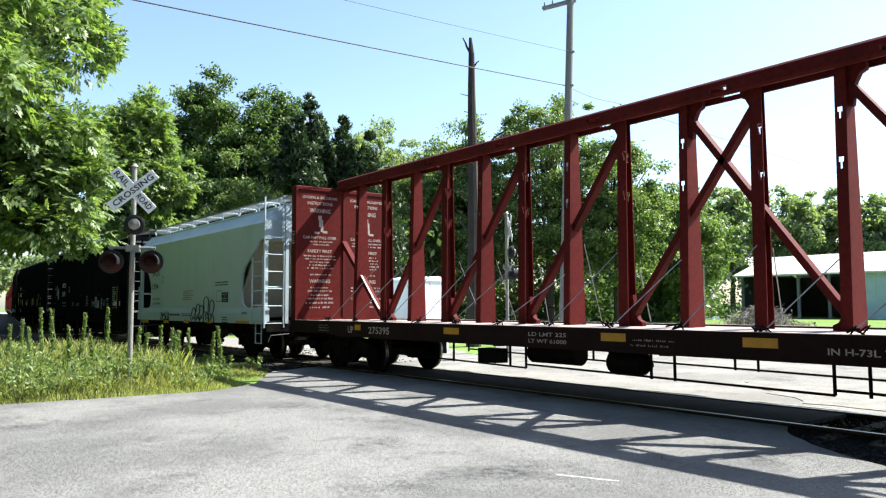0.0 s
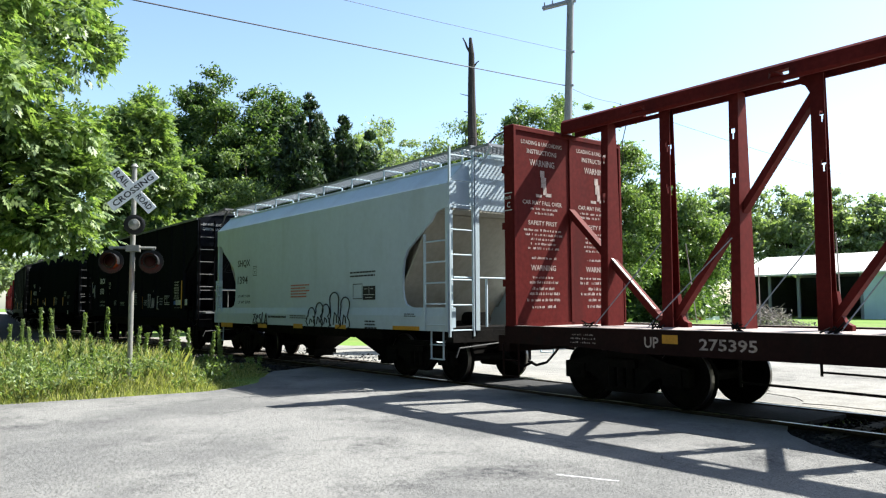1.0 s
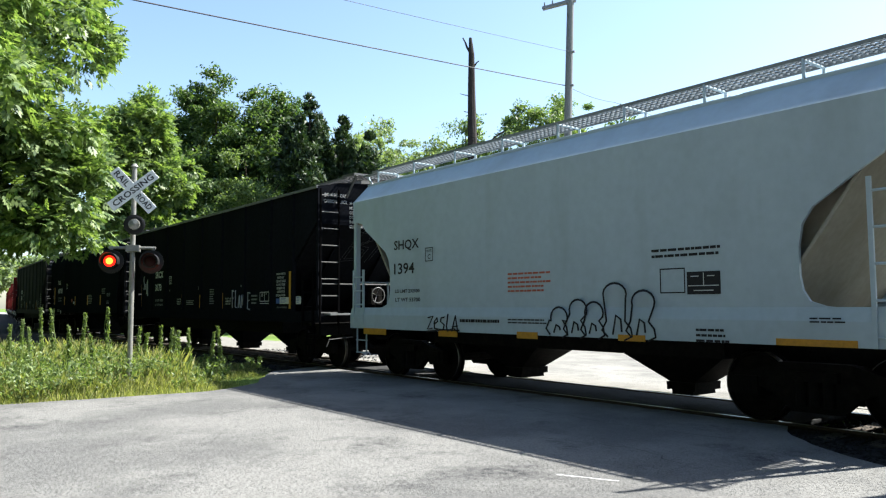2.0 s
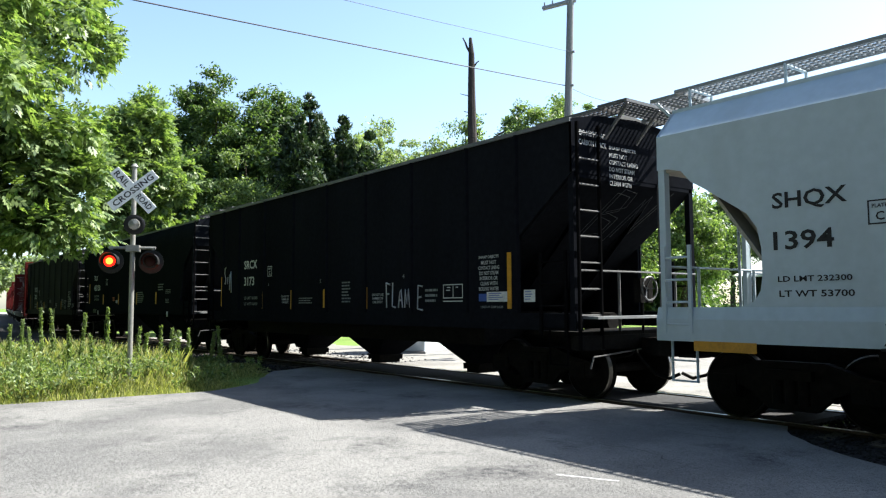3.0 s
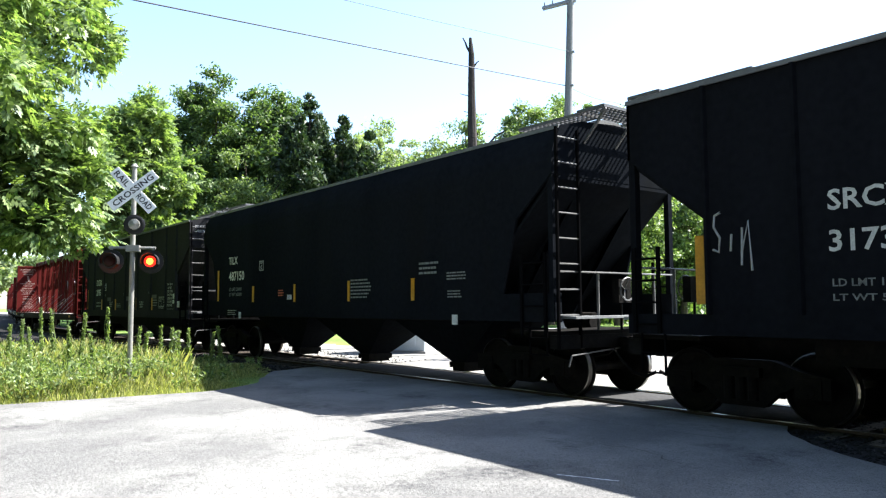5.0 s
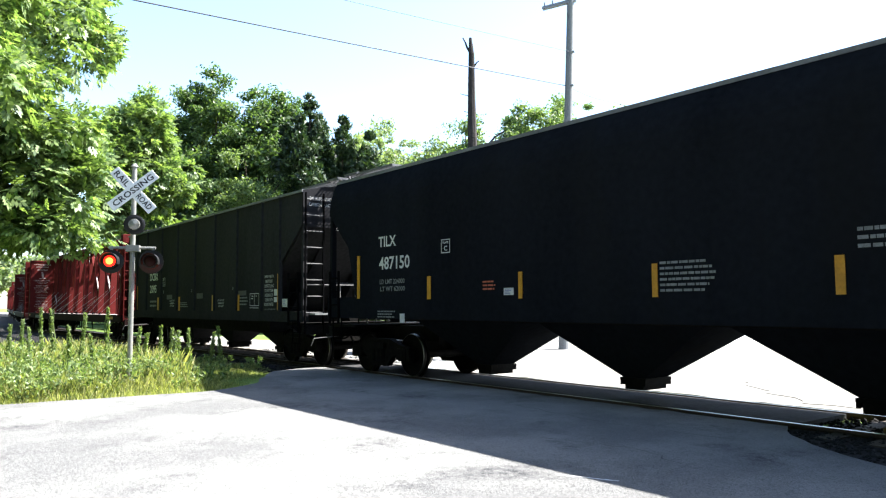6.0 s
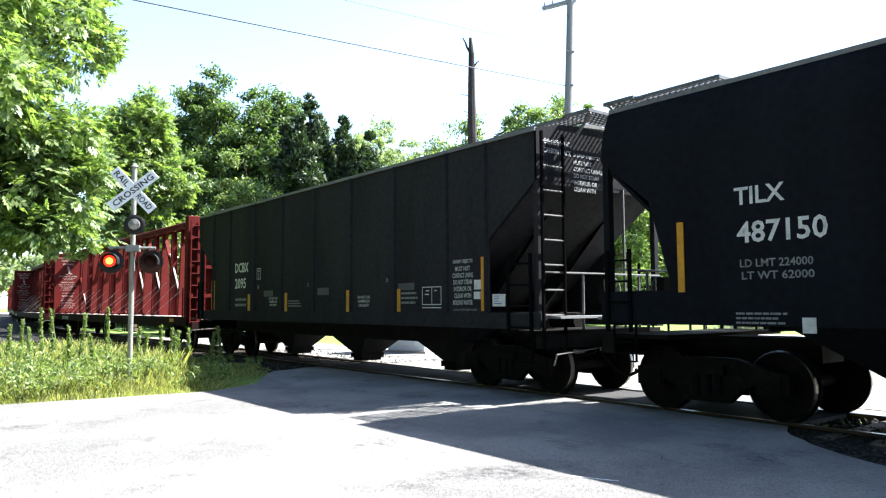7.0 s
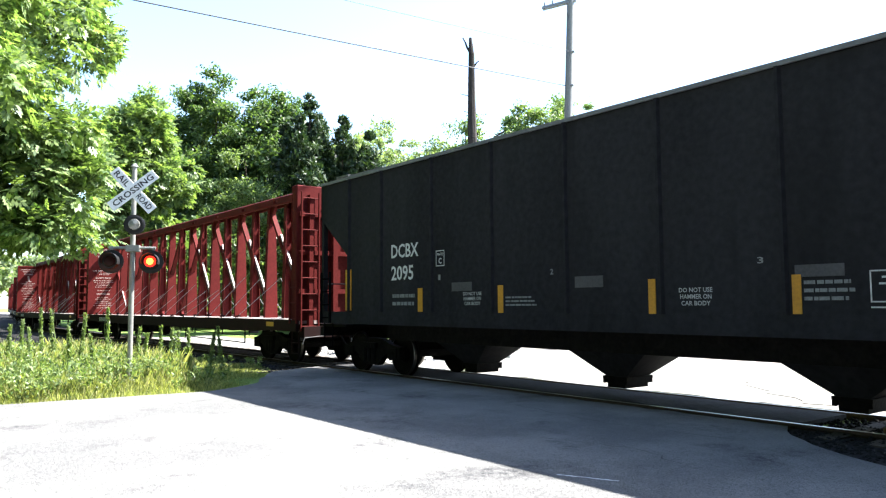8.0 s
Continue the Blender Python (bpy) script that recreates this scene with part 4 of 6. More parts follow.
DECALS_SRCX = [
    ('t', 'SRCX', -4.88, 2.57, 0.87, 0.24, 1),
    ('t', '3173', -4.88, 2.1, 0.69, 0.25, 1),
    ('t', 'LD LMT 164000', -4.86, 1.71, 0.9, 0.09, 1),
    ('t', 'LT WT 56000', -4.86, 1.55, 0.9, 0.08, 1),
    ('o', 'C', -3.32, 2.32, 0.26, 0.27, 1),
    ('t', '6', -3.27, 2.06, 0.05, 0.08, 1),
    ('t', '5', -0.4, 2.07, 0.06, 0.09, 1),
    ('m', 'DO NOT USE|HAMMER ON|CAR BODY', -2.45, 1.58, 0.42, 0.23, 1),
    ('w', '', -1.48, 1.57, 0.81, 0.17, 3),
    ('y', '', -3.63, 1.45, 0.1, 0.47, 1),
    ('y', '', -1.93, 1.45, 0.11, 0.48, 1),
    ('y', '', 6.17, 1.46, 0.1, 0.95, 1),
    ('y', '', 1.58, 1.45, 0.14, 0.47, 1),
    ('y', '', -0.23, 1.48, 0.11, 0.43, 1),
    ('y', '', 3.32, 1.46, 0.11, 0.45, 1),
    ('y', '', -6.6, 1.52, 0.13, 0.89, 1),
    ('t', '4', 3.06, 2.07, 0.07, 0.08, 1),
    ('m', 'SHARP OBJECTS|MUST NOT|CONTACT LINING|DO NOT STEAM|INTERIOR OR|CLEAN WITH|BOILING WATER', 5.42, 1.76, 0.55, 0.64, 1),
    ('b', '', 4.4, 1.65, 0.58, 0.26, 1),
    ('p', '', 5.64, 1.58, 0.54, 0.17, 1),
    ('q', '', 5.43, 1.59, 0.2, 0.13, 1),
    ('t', '2 INCH HP COMP SHOES', 5.47, 1.47, 0.59, 0.04, 1),
    ('p', '', 6.57, 1.57, 0.25, 0.2, 1),
    ('w', '', 3.83, 1.56, 0.43, 0.3, 3),
    ('m', 'DO NOT USE|HAMMER ON|CAR BODY', 1.92, 1.56, 0.44, 0.23, 1),
    ('w', '', 0.64, 1.58, 0.41, 0.5, 7),
    ('g', 'FLAM', 2.47, 1.48, 0.9, 0.51, 1),
    ('g', 'E', 3.58, 1.43, 0.27, 0.48, 1),
    ('g', 'SIH', -6.34, 2.0, 0.59, 0.72, 1),
]
DECALS_TILX = [
    ('t', 'TILX', -5.56, 2.75, 0.65, 0.22, 1),
    ('t', '487150', -5.54, 2.27, 1.12, 0.27, 1),
    ('t', 'LD LMT 224000', -5.51, 1.97, 0.91, 0.1, 1),
    ('t', 'LT WT 62000', -5.49, 1.82, 0.9, 0.1, 1),
    ('w', '', -5.58, 1.26, 0.72, 0.17, 3),
    ('p', '', -4.75, 1.18, 0.16, 0.18, 1),
    ('y', '', -6.4, 1.68, 0.1, 0.93, 1),
    ('o', 'C', -3.39, 2.5, 0.27, 0.26, 1),
    ('y', '', -3.82, 1.64, 0.11, 0.44, 1),
    ('y', '', -1.28, 1.63, 0.09, 0.44, 1),
    ('p', '', -1.64, 1.69, 0.24, 0.12, 1),
    ('r', '', -2.2, 1.77, 0.35, 0.19, 3),
    ('y', '', 1.38, 1.62, 0.09, 0.46, 1),
    ('w', '', 1.51, 1.67, 0.92, 0.45, 6),
    ('y', '', 3.84, 1.62, 0.11, 0.44, 1),
    ('w', '', 4.09, 2.1, 0.64, 0.28, 3),
    ('w', '', 4.97, 1.98, 0.65, 0.17, 3),
    ('w', '', 5.01, 1.65, 0.45, 0.16, 3),
    ('p', '', 5.14, 1.17, 0.16, 0.18, 1),
]
DECALS_DCBX = [
    ('t', 'DCBX', -4.71, 2.49, 0.95, 0.28, 1),
    ('t', '2095', -4.71, 2.03, 0.78, 0.3, 1),
    ('w', '', -4.67, 1.48, 0.85, 0.31, 2),
    ('o', 'C', -3.19, 2.26, 0.26, 0.3, 1),
    ('t', '1', -3.12, 2.0, 0.07, 0.1, 1),
    ('y', '', -6.56, 1.42, 0.25, 0.91, 1),
    ('y', '', -3.78, 1.4, 0.15, 0.46, 1),
    ('y', '', -1.44, 1.39, 0.13, 0.47, 1),
    ('y', '', 1.67, 1.39, 0.12, 0.48, 1),
    ('y', '', 3.7, 1.4, 0.11, 0.46, 1),
    ('h', '', -2.71, 1.78, 0.57, 0.16, 1),
    ('h', '', 0.32, 1.78, 0.55, 0.17, 1),
    ('h', '', 3.74, 1.83, 0.56, 0.14, 1),
    ('m', 'DO NOT USE|HAMMER ON|CAR BODY', 2.16, 1.49, 0.5, 0.26, 1),
    ('m', 'DO NOT USE|HAMMER ON|CAR BODY', -2.38, 1.51, 0.51, 0.26, 1),
    ('w', '', -1.25, 1.49, 0.83, 0.19, 3),
    ('t', '3', 3.28, 2.01, 0.08, 0.08, 1),
    ('t', '2', -0.2, 2.0, 0.07, 0.09, 1),
    ('w', '', 3.84, 1.53, 0.65, 0.28, 3),
    ('b', '', 4.56, 1.53, 0.61, 0.35, 1),
    ('m', 'SHARP OBJECTS|MUST NOT|CONTACT LINING|DO NOT STEAM|INTERIOR OR|CLEAN WITH|BOILING WATER', 5.51, 1.51, 0.59, 0.86, 1),
    ('y', '', 6.32, 1.42, 0.13, 0.95, 1),
    ('p', '', 6.62, 1.5, 0.32, 0.21, 1),
    ('t', '2 INCH HP COMP SHOES', 5.54, 1.42, 0.67, 0.04, 1),
    ('p', '', 6.13, 1.8, 0.18, 0.17, 1),
    ('p', '', 6.12, 1.63, 0.18, 0.13, 1),
]
FLAT_CUT = [(0, 4.42), (0, 3.58), (1.22, 2.66), (1.22, 1.38)]
grey = covered_hopper("pale grey two-bay covered hopper car with graffiti", 5.82, 1.5, 4.28, M_GREY, M_GREY,
                      [(0, 4.28), (0, 3.38), (0.16, 3.38), (0.38, 3.32), (0.52, 3.16), (0.72, 3.04), (1.31, 2.65), (1.44, 2.46), (1.49, 2.2), (1.49, 1.85), (1.46, 1.68), (1.38, 1.55), (1.20, 1.49), (1.0, 1.47)], (1.03, 1.48), 4.25, (-1.85, 1.85), M_GREY,
                      bulge=lambda z: 0.0 if z < 3.85 else 0.42 * ((z - 3.85) / 0.43) if z < 4.29 else 0.42, walkway=True, slope=1.4)
decals(grey, DECALS_GREY, -1.507, M_BLACK_INK, 0.2, (1.35, -1.552))
lettering([("SHQX", 0.55, 4.03, 0.46, 0.13), ("1394", 0.57, 3.79, 0.40, 0.13)], M_BLACK_INK, grey, "x", 5.832, "car_number", "large stencilled letters")
CARS.append((grey, -25.12))

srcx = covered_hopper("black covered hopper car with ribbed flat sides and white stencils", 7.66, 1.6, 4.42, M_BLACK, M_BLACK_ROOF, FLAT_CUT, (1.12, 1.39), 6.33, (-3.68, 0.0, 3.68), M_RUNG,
                      ribs=[-6.42, -5.22] + [-3.51 + 1.725 * i for i in range(6)] + [6.42])
decals(srcx, DECALS_SRCX, -1.606, M_WHITE, 0.0, (1.38, -1.618))
CARS.append((srcx, -40.1))

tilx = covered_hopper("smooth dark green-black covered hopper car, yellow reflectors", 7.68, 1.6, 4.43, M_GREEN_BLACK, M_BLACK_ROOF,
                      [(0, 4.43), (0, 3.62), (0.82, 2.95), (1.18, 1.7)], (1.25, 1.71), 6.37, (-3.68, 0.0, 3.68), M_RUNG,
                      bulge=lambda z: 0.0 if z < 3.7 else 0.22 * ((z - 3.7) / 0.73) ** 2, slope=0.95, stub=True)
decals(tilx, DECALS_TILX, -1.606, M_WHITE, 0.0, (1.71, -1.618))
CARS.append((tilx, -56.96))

dcbx = covered_hopper("black ribbed covered hopper car with white stencils", 7.72, 1.6, 4.42, M_PALER_BLACK, M_BLACK_ROOF, FLAT_CUT, (1.12, 1.39), 6.35, (-3.75, 0.0, 3.75), M_RUNG,
                      ribs=[-6.4, -5.08] + [-3.32 + 1.735 * i for i in range(6)] + [6.46])
decals(dcbx, DECALS_DCBX, -1.606, M_WHITE, 0.0, (1.38, -1.618))
CARS.append((dcbx, -73.72))
for c, L in ((srcx, 7.66), (dcbx, 7.72)):
    rows = [("DO NOT LOAD", -1.42, 4.18, 0.62, 0.09), ("CARBON BLACK", -1.44, 4.03, 0.66, 0.09)]
    rows += [(q, -0.72, 4.02 - 0.115 * i, 0.1 + 0.045 * len(q), 0.075) for i, q in enumerate(("SHARP OBJECTS", "MUST NOT", "CONTACT LINING", "DO NOT STEAM", "INTERIOR OR", "CLEAN WITH"))]
    for row in rows:
        lettering([row], M_NOTICE, c, "x", L + 0.012, "notice", "stencilled notice line")

# silver scrawl over the sloping end of the first black car
scrawl = []
letters = (((0.9, 0.95), (0.3, 1.0), (0.05, 0.78), (0.35, 0.58), (0.85, 0.42), (0.8, 0.12), (0.35, 0.0), (0.0, 0.12)),
           ((0.1, 0.0), (0.25, 1.0), (0.8, 0.95), (0.85, 0.65), (0.25, 0.52), (0.9, 0.42), (0.85, 0.08), (0.1, 0.0)),
           ((0.05, 0.0), (0.25, 0.95), (0.65, 0.1), (0.95, 1.05)))
for k, form in enumerate(letters):
    for shift in (0.0, 0.10):
        line = []
        for a, b in form:
            z = 2.70 + 0.70 * b + shift * 0.6
            line.append((7.66 - (3.58 - z) / 0.76 + 0.05, -1.25 + 0.80 * k + 0.66 * a + shift, z))
        scrawl.append(line)
strokes(scrawl, 0.030, M_SPRAY, srcx, "graffiti", "looping silver graffiti letters")


def centerbeam(label, reporting):
    """A centre-beam lumber flat about its middle: bulkheads, deck, posts, struts and a heavy top chord."""
    car = thing("centerbeam_car", label, "freight car", "cars of the train")
    H, DECK, XI, XO, W = 4.66, 1.13, 11.12, 11.37, 1.425
    # deck and side sills
    bm = bmesh.new()
    prism(bm, [(-W + 0.09, 1.14), (-0.35, 1.16), (0.35, 1.16), (W - 0.09, 1.14), (W - 0.09, 1.06), (-W + 0.09, 1.06)], -XO, XO, "x")
    part("deck", bm, M_DECK, car, "pale worn sloping steel deck")
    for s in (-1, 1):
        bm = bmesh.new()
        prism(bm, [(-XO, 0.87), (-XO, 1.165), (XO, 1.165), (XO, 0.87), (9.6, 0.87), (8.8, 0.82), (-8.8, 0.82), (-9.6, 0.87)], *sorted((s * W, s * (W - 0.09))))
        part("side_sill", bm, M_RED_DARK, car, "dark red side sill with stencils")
        bm = bmesh.new()
        bx(bm, -XI, XI, *sorted((s * (W + 0.004), s * (W - 0.088))), 1.166, 1.173)
        part("deck_edge", bm, M_DECK, car, "worn pale deck edge")
    bm = bmesh.new()
    bx(bm, -XO, XO, -0.32, 0.32, 0.82, 1.05)
    part("centre_sill", bm, M_IRON, car)
    for x in (-7.0, -3.5, 0.0, 3.5, 7.0):
        bm = bmesh.new()
        bx(bm, x - 0.09, x + 0.09, -W + 0.09, W - 0.09, 0.80, 1.02)
        part("cross_bearer", bm, M_IRON, car)
    # truss rods, valve and reservoir below
    for s in (-1, 1):
        bm = bmesh.new()
        for x0, x1 in ((-7.2, -3.0), (-3.0, 2.2), (2.2, 7.4)):
            rod(bm, (x0, s * 1.1, 0.50), (x1, s * 1.1, 0.44), 0.018)
        for x in (-7.2, -5.0, -3.4, -3.0, -0.4, 0.0, 2.2, 2.6, 5.0, 7.4):
            rod(bm, (x, s * 1.1, 0.44), (x, s * 1.1, 0.80), 0.022)
        part("lading_rail", bm, M_IRON, car, "thin rods hung under the sill")
    bm = bmesh.new()
    rod(bm, (-3.3, -0.6, 0.68), (-2.2, -0.6, 0.68), 0.19, n=14)
    part("air_reservoir", bm, M_IRON, car, "black cylindrical air reservoir")
    bm = bmesh.new()
    rod(bm, (-1.35, -0.8, 0.62), (-0.75, -0.8, 0.62), 0.17, n=12)
    rod(bm, (-0.75, -0.8, 0.62), (-0.62, -0.8, 0.60), 0.17, 0.06, n=12)
    part("brake_cylinder", bm, M_IRON, car, "black brake cylinder")
    bm = bmesh.new()
    bx(bm, -4.4, -3.9, -1.0, -0.7, 0.46, 0.72)
    part("control_valve", bm, M_IRON, car, "black brake valve box")
    # bulkheads
    for e in (-1, 1):
        bm = bmesh.new()
        bx(bm, *sorted((e * XI, e * XO)), -W, W, DECK, H)
        b = part("bulkhead", bm, M_RED, car, bevel=0.02)
        bm = bmesh.new()
        xi0, xi1 = sorted((e * (XI - 0.025), e * XI))
        for y0, y1, z0, z1 in ((-W, -W + 0.05, DECK + 0.05, H - 0.02), (W - 0.05, W, DECK + 0.05, H - 0.02), (-W + 0.05, W - 0.05, H - 0.10, H - 0.06), (-0.03, 0.03, DECK + 0.05, H - 0.1), (-W + 0.05, W - 0.05, DECK, DECK + 0.08)):
            bx(bm, xi0, xi1, y0, y1, z0, z1)
        part("bulkhead_frame", bm, M_RED, b)
        bm = bmesh.new()
        for y in (-1.05, -0.35, 0.35, 1.05):
            bx(bm, *sorted((e * XO, e * (XO + 0.14))), y - 0.07, y + 0.07, 0.9, H - 0.25)
        for z in (1.9, 2.9, 3.9):
            bx(bm, *sorted((e * XO, e * (XO + 0.10))), -W + 0.05, W - 0.05, z - 0.06, z + 0.06)
        part("bulkhead_stiffener", bm, M_RED, b)
        ladder(car, (e * (XO + 0.16), -e * 1.36), (e * (XO + 0.16), -e * 0.86), 1.0, H - 0.35, 9, M_RED, 0.018, "end_ladder")
        ladder(car, (e * (XI + 0.0), -e * (W + 0.05)), (e * (XO + 0.12), -e * (W + 0.05)), 1.2, 2.0, 3, M_RED, 0.016, "grab_iron")
        step(car, e * (XO - 0.1), -e * (W - 0.04), 0.86, M_RED_DARK)
        step(car, e * (XO - 0.1), e * (W - 0.04), 0.86, M_RED_DARK)
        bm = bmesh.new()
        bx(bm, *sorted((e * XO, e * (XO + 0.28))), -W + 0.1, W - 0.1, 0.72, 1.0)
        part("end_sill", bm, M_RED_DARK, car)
        coupler(car, e, XO + 0.25)
        # stencils on the inner face; e < 0 faces +x, so that text runs along +y, the other the other way
        if e < 0:
            lv = e * (XI - 0.003)
            rows = []
            rnd = random.Random(8)
            for c in (-0.72, 0.70):
                for q, z, w, h in (("LOADING & UNLOADING", 4.34, 1.02, 0.075), ("INSTRUCTIONS", 4.18, 0.74, 0.085), ("WARNING", 3.97, 0.62, 0.115), ("CAR MAY FALL OVER", 3.28, 0.98, 0.075), ("SAFETY FIRST", 2.92, 0.72, 0.08), ("WARNING", 2.12, 0.62, 0.10)):
                    rows.append((q, c - w / 2, z, w, h))
                for zz in (3.19, 3.11, 2.81, 2.73, 2.65, 2.57, 2.49, 2.32, 1.98, 1.89, 1.78, 1.69, 1.58, 1.46):
                    w = rnd.uniform(0.5, 0.95)
                    x = c - w / 2
                    while x < c + w / 2:
                        for i in range(rnd.randint(2, 7)):
                            ww = rnd.uniform(0.014, 0.030)
                            if rnd.random() < 0.86:
                                rows.append(("#", x, zz + rnd.uniform(0, 0.006), ww * 0.72, rnd.uniform(0.024, 0.042) if zz > 1.9 else rnd.uniform(0.03, 0.052)))
                            x += ww
                        x += 0.028
            for row in rows:
                if row[0] != "#":
                    lettering([row], M_WORN_STENCIL, b, "x", lv, "notice", "white stencilled heading")
            fine = lettering([row for row in rows if row[0] == "#"], M_WORN_STENCIL, b, "x", lv, "small_print", "white stencilled loading notice, not readable")
            tagged(fine, kind="stuff")
            for c in (-0.72, 0.72):
                bm = bmesh.new()
                for y0, y1, z0, z1 in ((-0.05, 0.05, 3.78, 3.90), (-0.03, 0.09, 3.60, 3.78), (0.02, 0.10, 3.47, 3.60), (-0.16, -0.02, 3.42, 3.47), (0.08, 0.22, 3.44, 3.50)):
                    bx(bm, lv - 0.002, lv + 0.003, c + y0, c + y1, z0, z1)
                part("symbol", bm, M_WORN_STENCIL, b, "plain white warning symbol shape")
            lettering([("#", e * XI + -0.22, 3.15, 0.19, 0.015), ("#", e * XI - 0.22, 3.45, 0.19, 0.015), ("C", e * XI - 0.16, 3.2, 0.08, 0.1), ("PLATE", e * XI - 0.2, 3.35, 0.14, 0.05)], M_WHITE, b, "y", -W - 0.004, "stencil_box", "outlined stencil box")
    # top chord: an open-bottomed box whose webs are pierced by long slots
    bm = bmesh.new()
    cuts = [-XI] + [q for k in range(9) for q in (-9.41 + 2.416 * k - 0.15, -9.41 + 2.416 * k + 0.15) if abs(q) < XI] + [XI]
    for i, (x0, x1) in enumerate(zip(cuts, cuts[1:])):
        if i % 2 == 0:
            prism(bm, [(-0.19, 4.62), (-0.22, 4.66), (-0.22, 4.84), (-0.15, 4.89), (0.15, 4.89), (0.22, 4.84), (0.22, 4.66), (0.19, 4.62), (0.15, 4.62), (0.15, 4.82), (-0.15, 4.82), (-0.15, 4.62)], x0, x1, "x")
        else:
            prism(bm, [(-0.22, 4.77), (-0.22, 4.84), (-0.15, 4.89), (0.15, 4.89), (0.22, 4.87), (0.15, 4.85), (-0.15, 4.82)], x0, x1, "x")
            prism(bm, [(-0.19, 4.62), (-0.22, 4.66), (-0.22, 4.69), (-0.15, 4.69), (-0.15, 4.62)], x0, x1, "x")
            prism(bm, [(0.19, 4.62), (0.22, 4.66), (0.22, 4.69), (0.15, 4.69), (0.15, 4.62)], x0, x1, "x")
    part("top_chord", bm, M_RED, car, "heavy red top chord with long slots")
    # posts: wide-footed plates by turns with open channel posts, keyholes in their flanges
    posts = [-0.40 + (1.222 if k < 8 else 1.20) * (k - 8) for k in range(17)]

    def flange(bm, s, x0, x1, foot, head, hole, z0=1.13, z1=4.66):
        """A tapering side of a post, pierced by two keyholes about x = hole."""
        def slab(xa, xb, za, zb):
            ya, yb = (foot + (head - foot) * (z - z0) / (z1 - z0) for z in (za, zb))
            lo = [bm.verts.new(p) for p in ((xa, s * ya, za), (xb, s * ya, za), (xb, s * (ya - 0.016), za), (xa, s * (ya - 0.016), za))]
            hi = [bm.verts.new(p) for p in ((xa, s * yb, zb), (xb, s * yb, zb), (xb, s * (yb - 0.016), zb), (xa, s * (yb - 0.016), zb))]
            for i in range(4):
                bm.faces.new((lo[i], lo[(i + 1) % 4], hi[(i + 1) % 4], hi[i]))
            bm.faces.new(lo)
            bm.faces.new(hi)
        z = z0
        for zc in (3.38, 4.05):
            for za, zb, w in ((zc - 0.10, zc - 0.01, 0.014), (zc - 0.01, zc + 0.06, 0.034)):
                if za > z + 0.001:
                    slab(x0, x1, z, za)
                slab(x0, hole - w, za, zb)
                slab(hole + w, x1, za, zb)
                z = zb
        slab(x0, x1, z, z1)

    bm = bmesh.new()
    prism(bm, [(-0.195, 1.13), (0.195, 1.13), (0.09, 4.66), (-0.09, 4.66)], 0.03, 0.05, "x")
    flange(bm, -1, -0.10, 0.05, 0.215, 0.105, -0.035)
    flange(bm, 1, -0.10, 0.05, 0.215, 0.105, -0.035)
    wide = part("post", bm, M_RED, car, at=(posts[0], 0, 0))
    bm = bmesh.new()
    prism(bm, [(-0.145, 1.13), (0.145, 1.13), (0.085, 4.66), (-0.085, 4.66)], -0.11, -0.09, "x")
    flange(bm, -1, -0.11, 0.08, 0.165, 0.105, 0.04)
    flange(bm, 1, -0.11, 0.01, 0.165, 0.105, -0.07)
    narrow = part("post", bm, M_RED, car, at=(posts[1], 0, 0))
    for k, x in enumerate(posts):
        if k > 1:
            again(wide if k % 2 == 0 else narrow, (x, 0, 0))
    # curved gussets where the struts meet chord and deck, on the strut's side of the post
    def gusset(side, low):
        z = (lambda q: 1.13 + q) if low else (lambda q: 4.66 - q)
        bm = bmesh.new()
        arc = [(0.28 - 0.16 * math.sin(k), 0.10 + 0.32 * (1 - math.cos(k))) for k in (0.0, 0.5, 1.0, 1.4)]
        prism(bm, [(0.02 * side, z(0)), (0.28 * side, z(0))] + [(a * side, z(b)) for a, b in arc] + [(0.10 * side, z(0.55)), (0.02 * side, z(0.55))], -0.05, 0.05)
        return bm
    sites = []
    for a, b in ((1, 3), (3, 5), (5, 7), (7, 9)):
        sites += [(1, True, a), (-1, False, b)]
    for a, b in ((8, 10), (10, 12), (12, 14), (14, 16)):
        sites += [(1, False, a), (-1, True, b)]
    sites.append((-1, True, 1))
    made = {}
    for side, low, k in sites:
        if (side, low) in made:
            again(made[side, low], (posts[k], 0, 0))
        else:
            made[side, low] = part("gusset", gusset(side, low), M_RED, car, at=(posts[k], 0, 0))
    # struts: rising towards the middle from both ends
    for a, b in ((1, 3), (3, 5), (5, 7), (7, 9)):
        bm = bmesh.new()
        beam(bm, (posts[a] + 0.05, 0, 1.3), (posts[b] - 0.05, 0, 4.42), 0.15, 0.10)
        part("strut", bm, M_RED, car)
    for a, b in ((8, 10), (10, 12), (12, 14), (14, 16)):
        bm = bmesh.new()
        beam(bm, (posts[a] + 0.05, 0, 4.42), (posts[b] - 0.05, 0, 1.3), 0.15, 0.10)
        q = part("strut", bm, M_RED, car)
        if not reporting:
            # pale strip: the sunlit upper edge put in as colour
            bm = bmesh.new()
            beam(bm, (posts[a] + 0.65, 0, 3.72), (posts[b] - 0.09, 0, 1.55), 0.06, 0.108)
            part("worn_edge", bm, M_STRUT_HIGHLIGHT, q, "pale strip for the strut's sunlit upper edge")
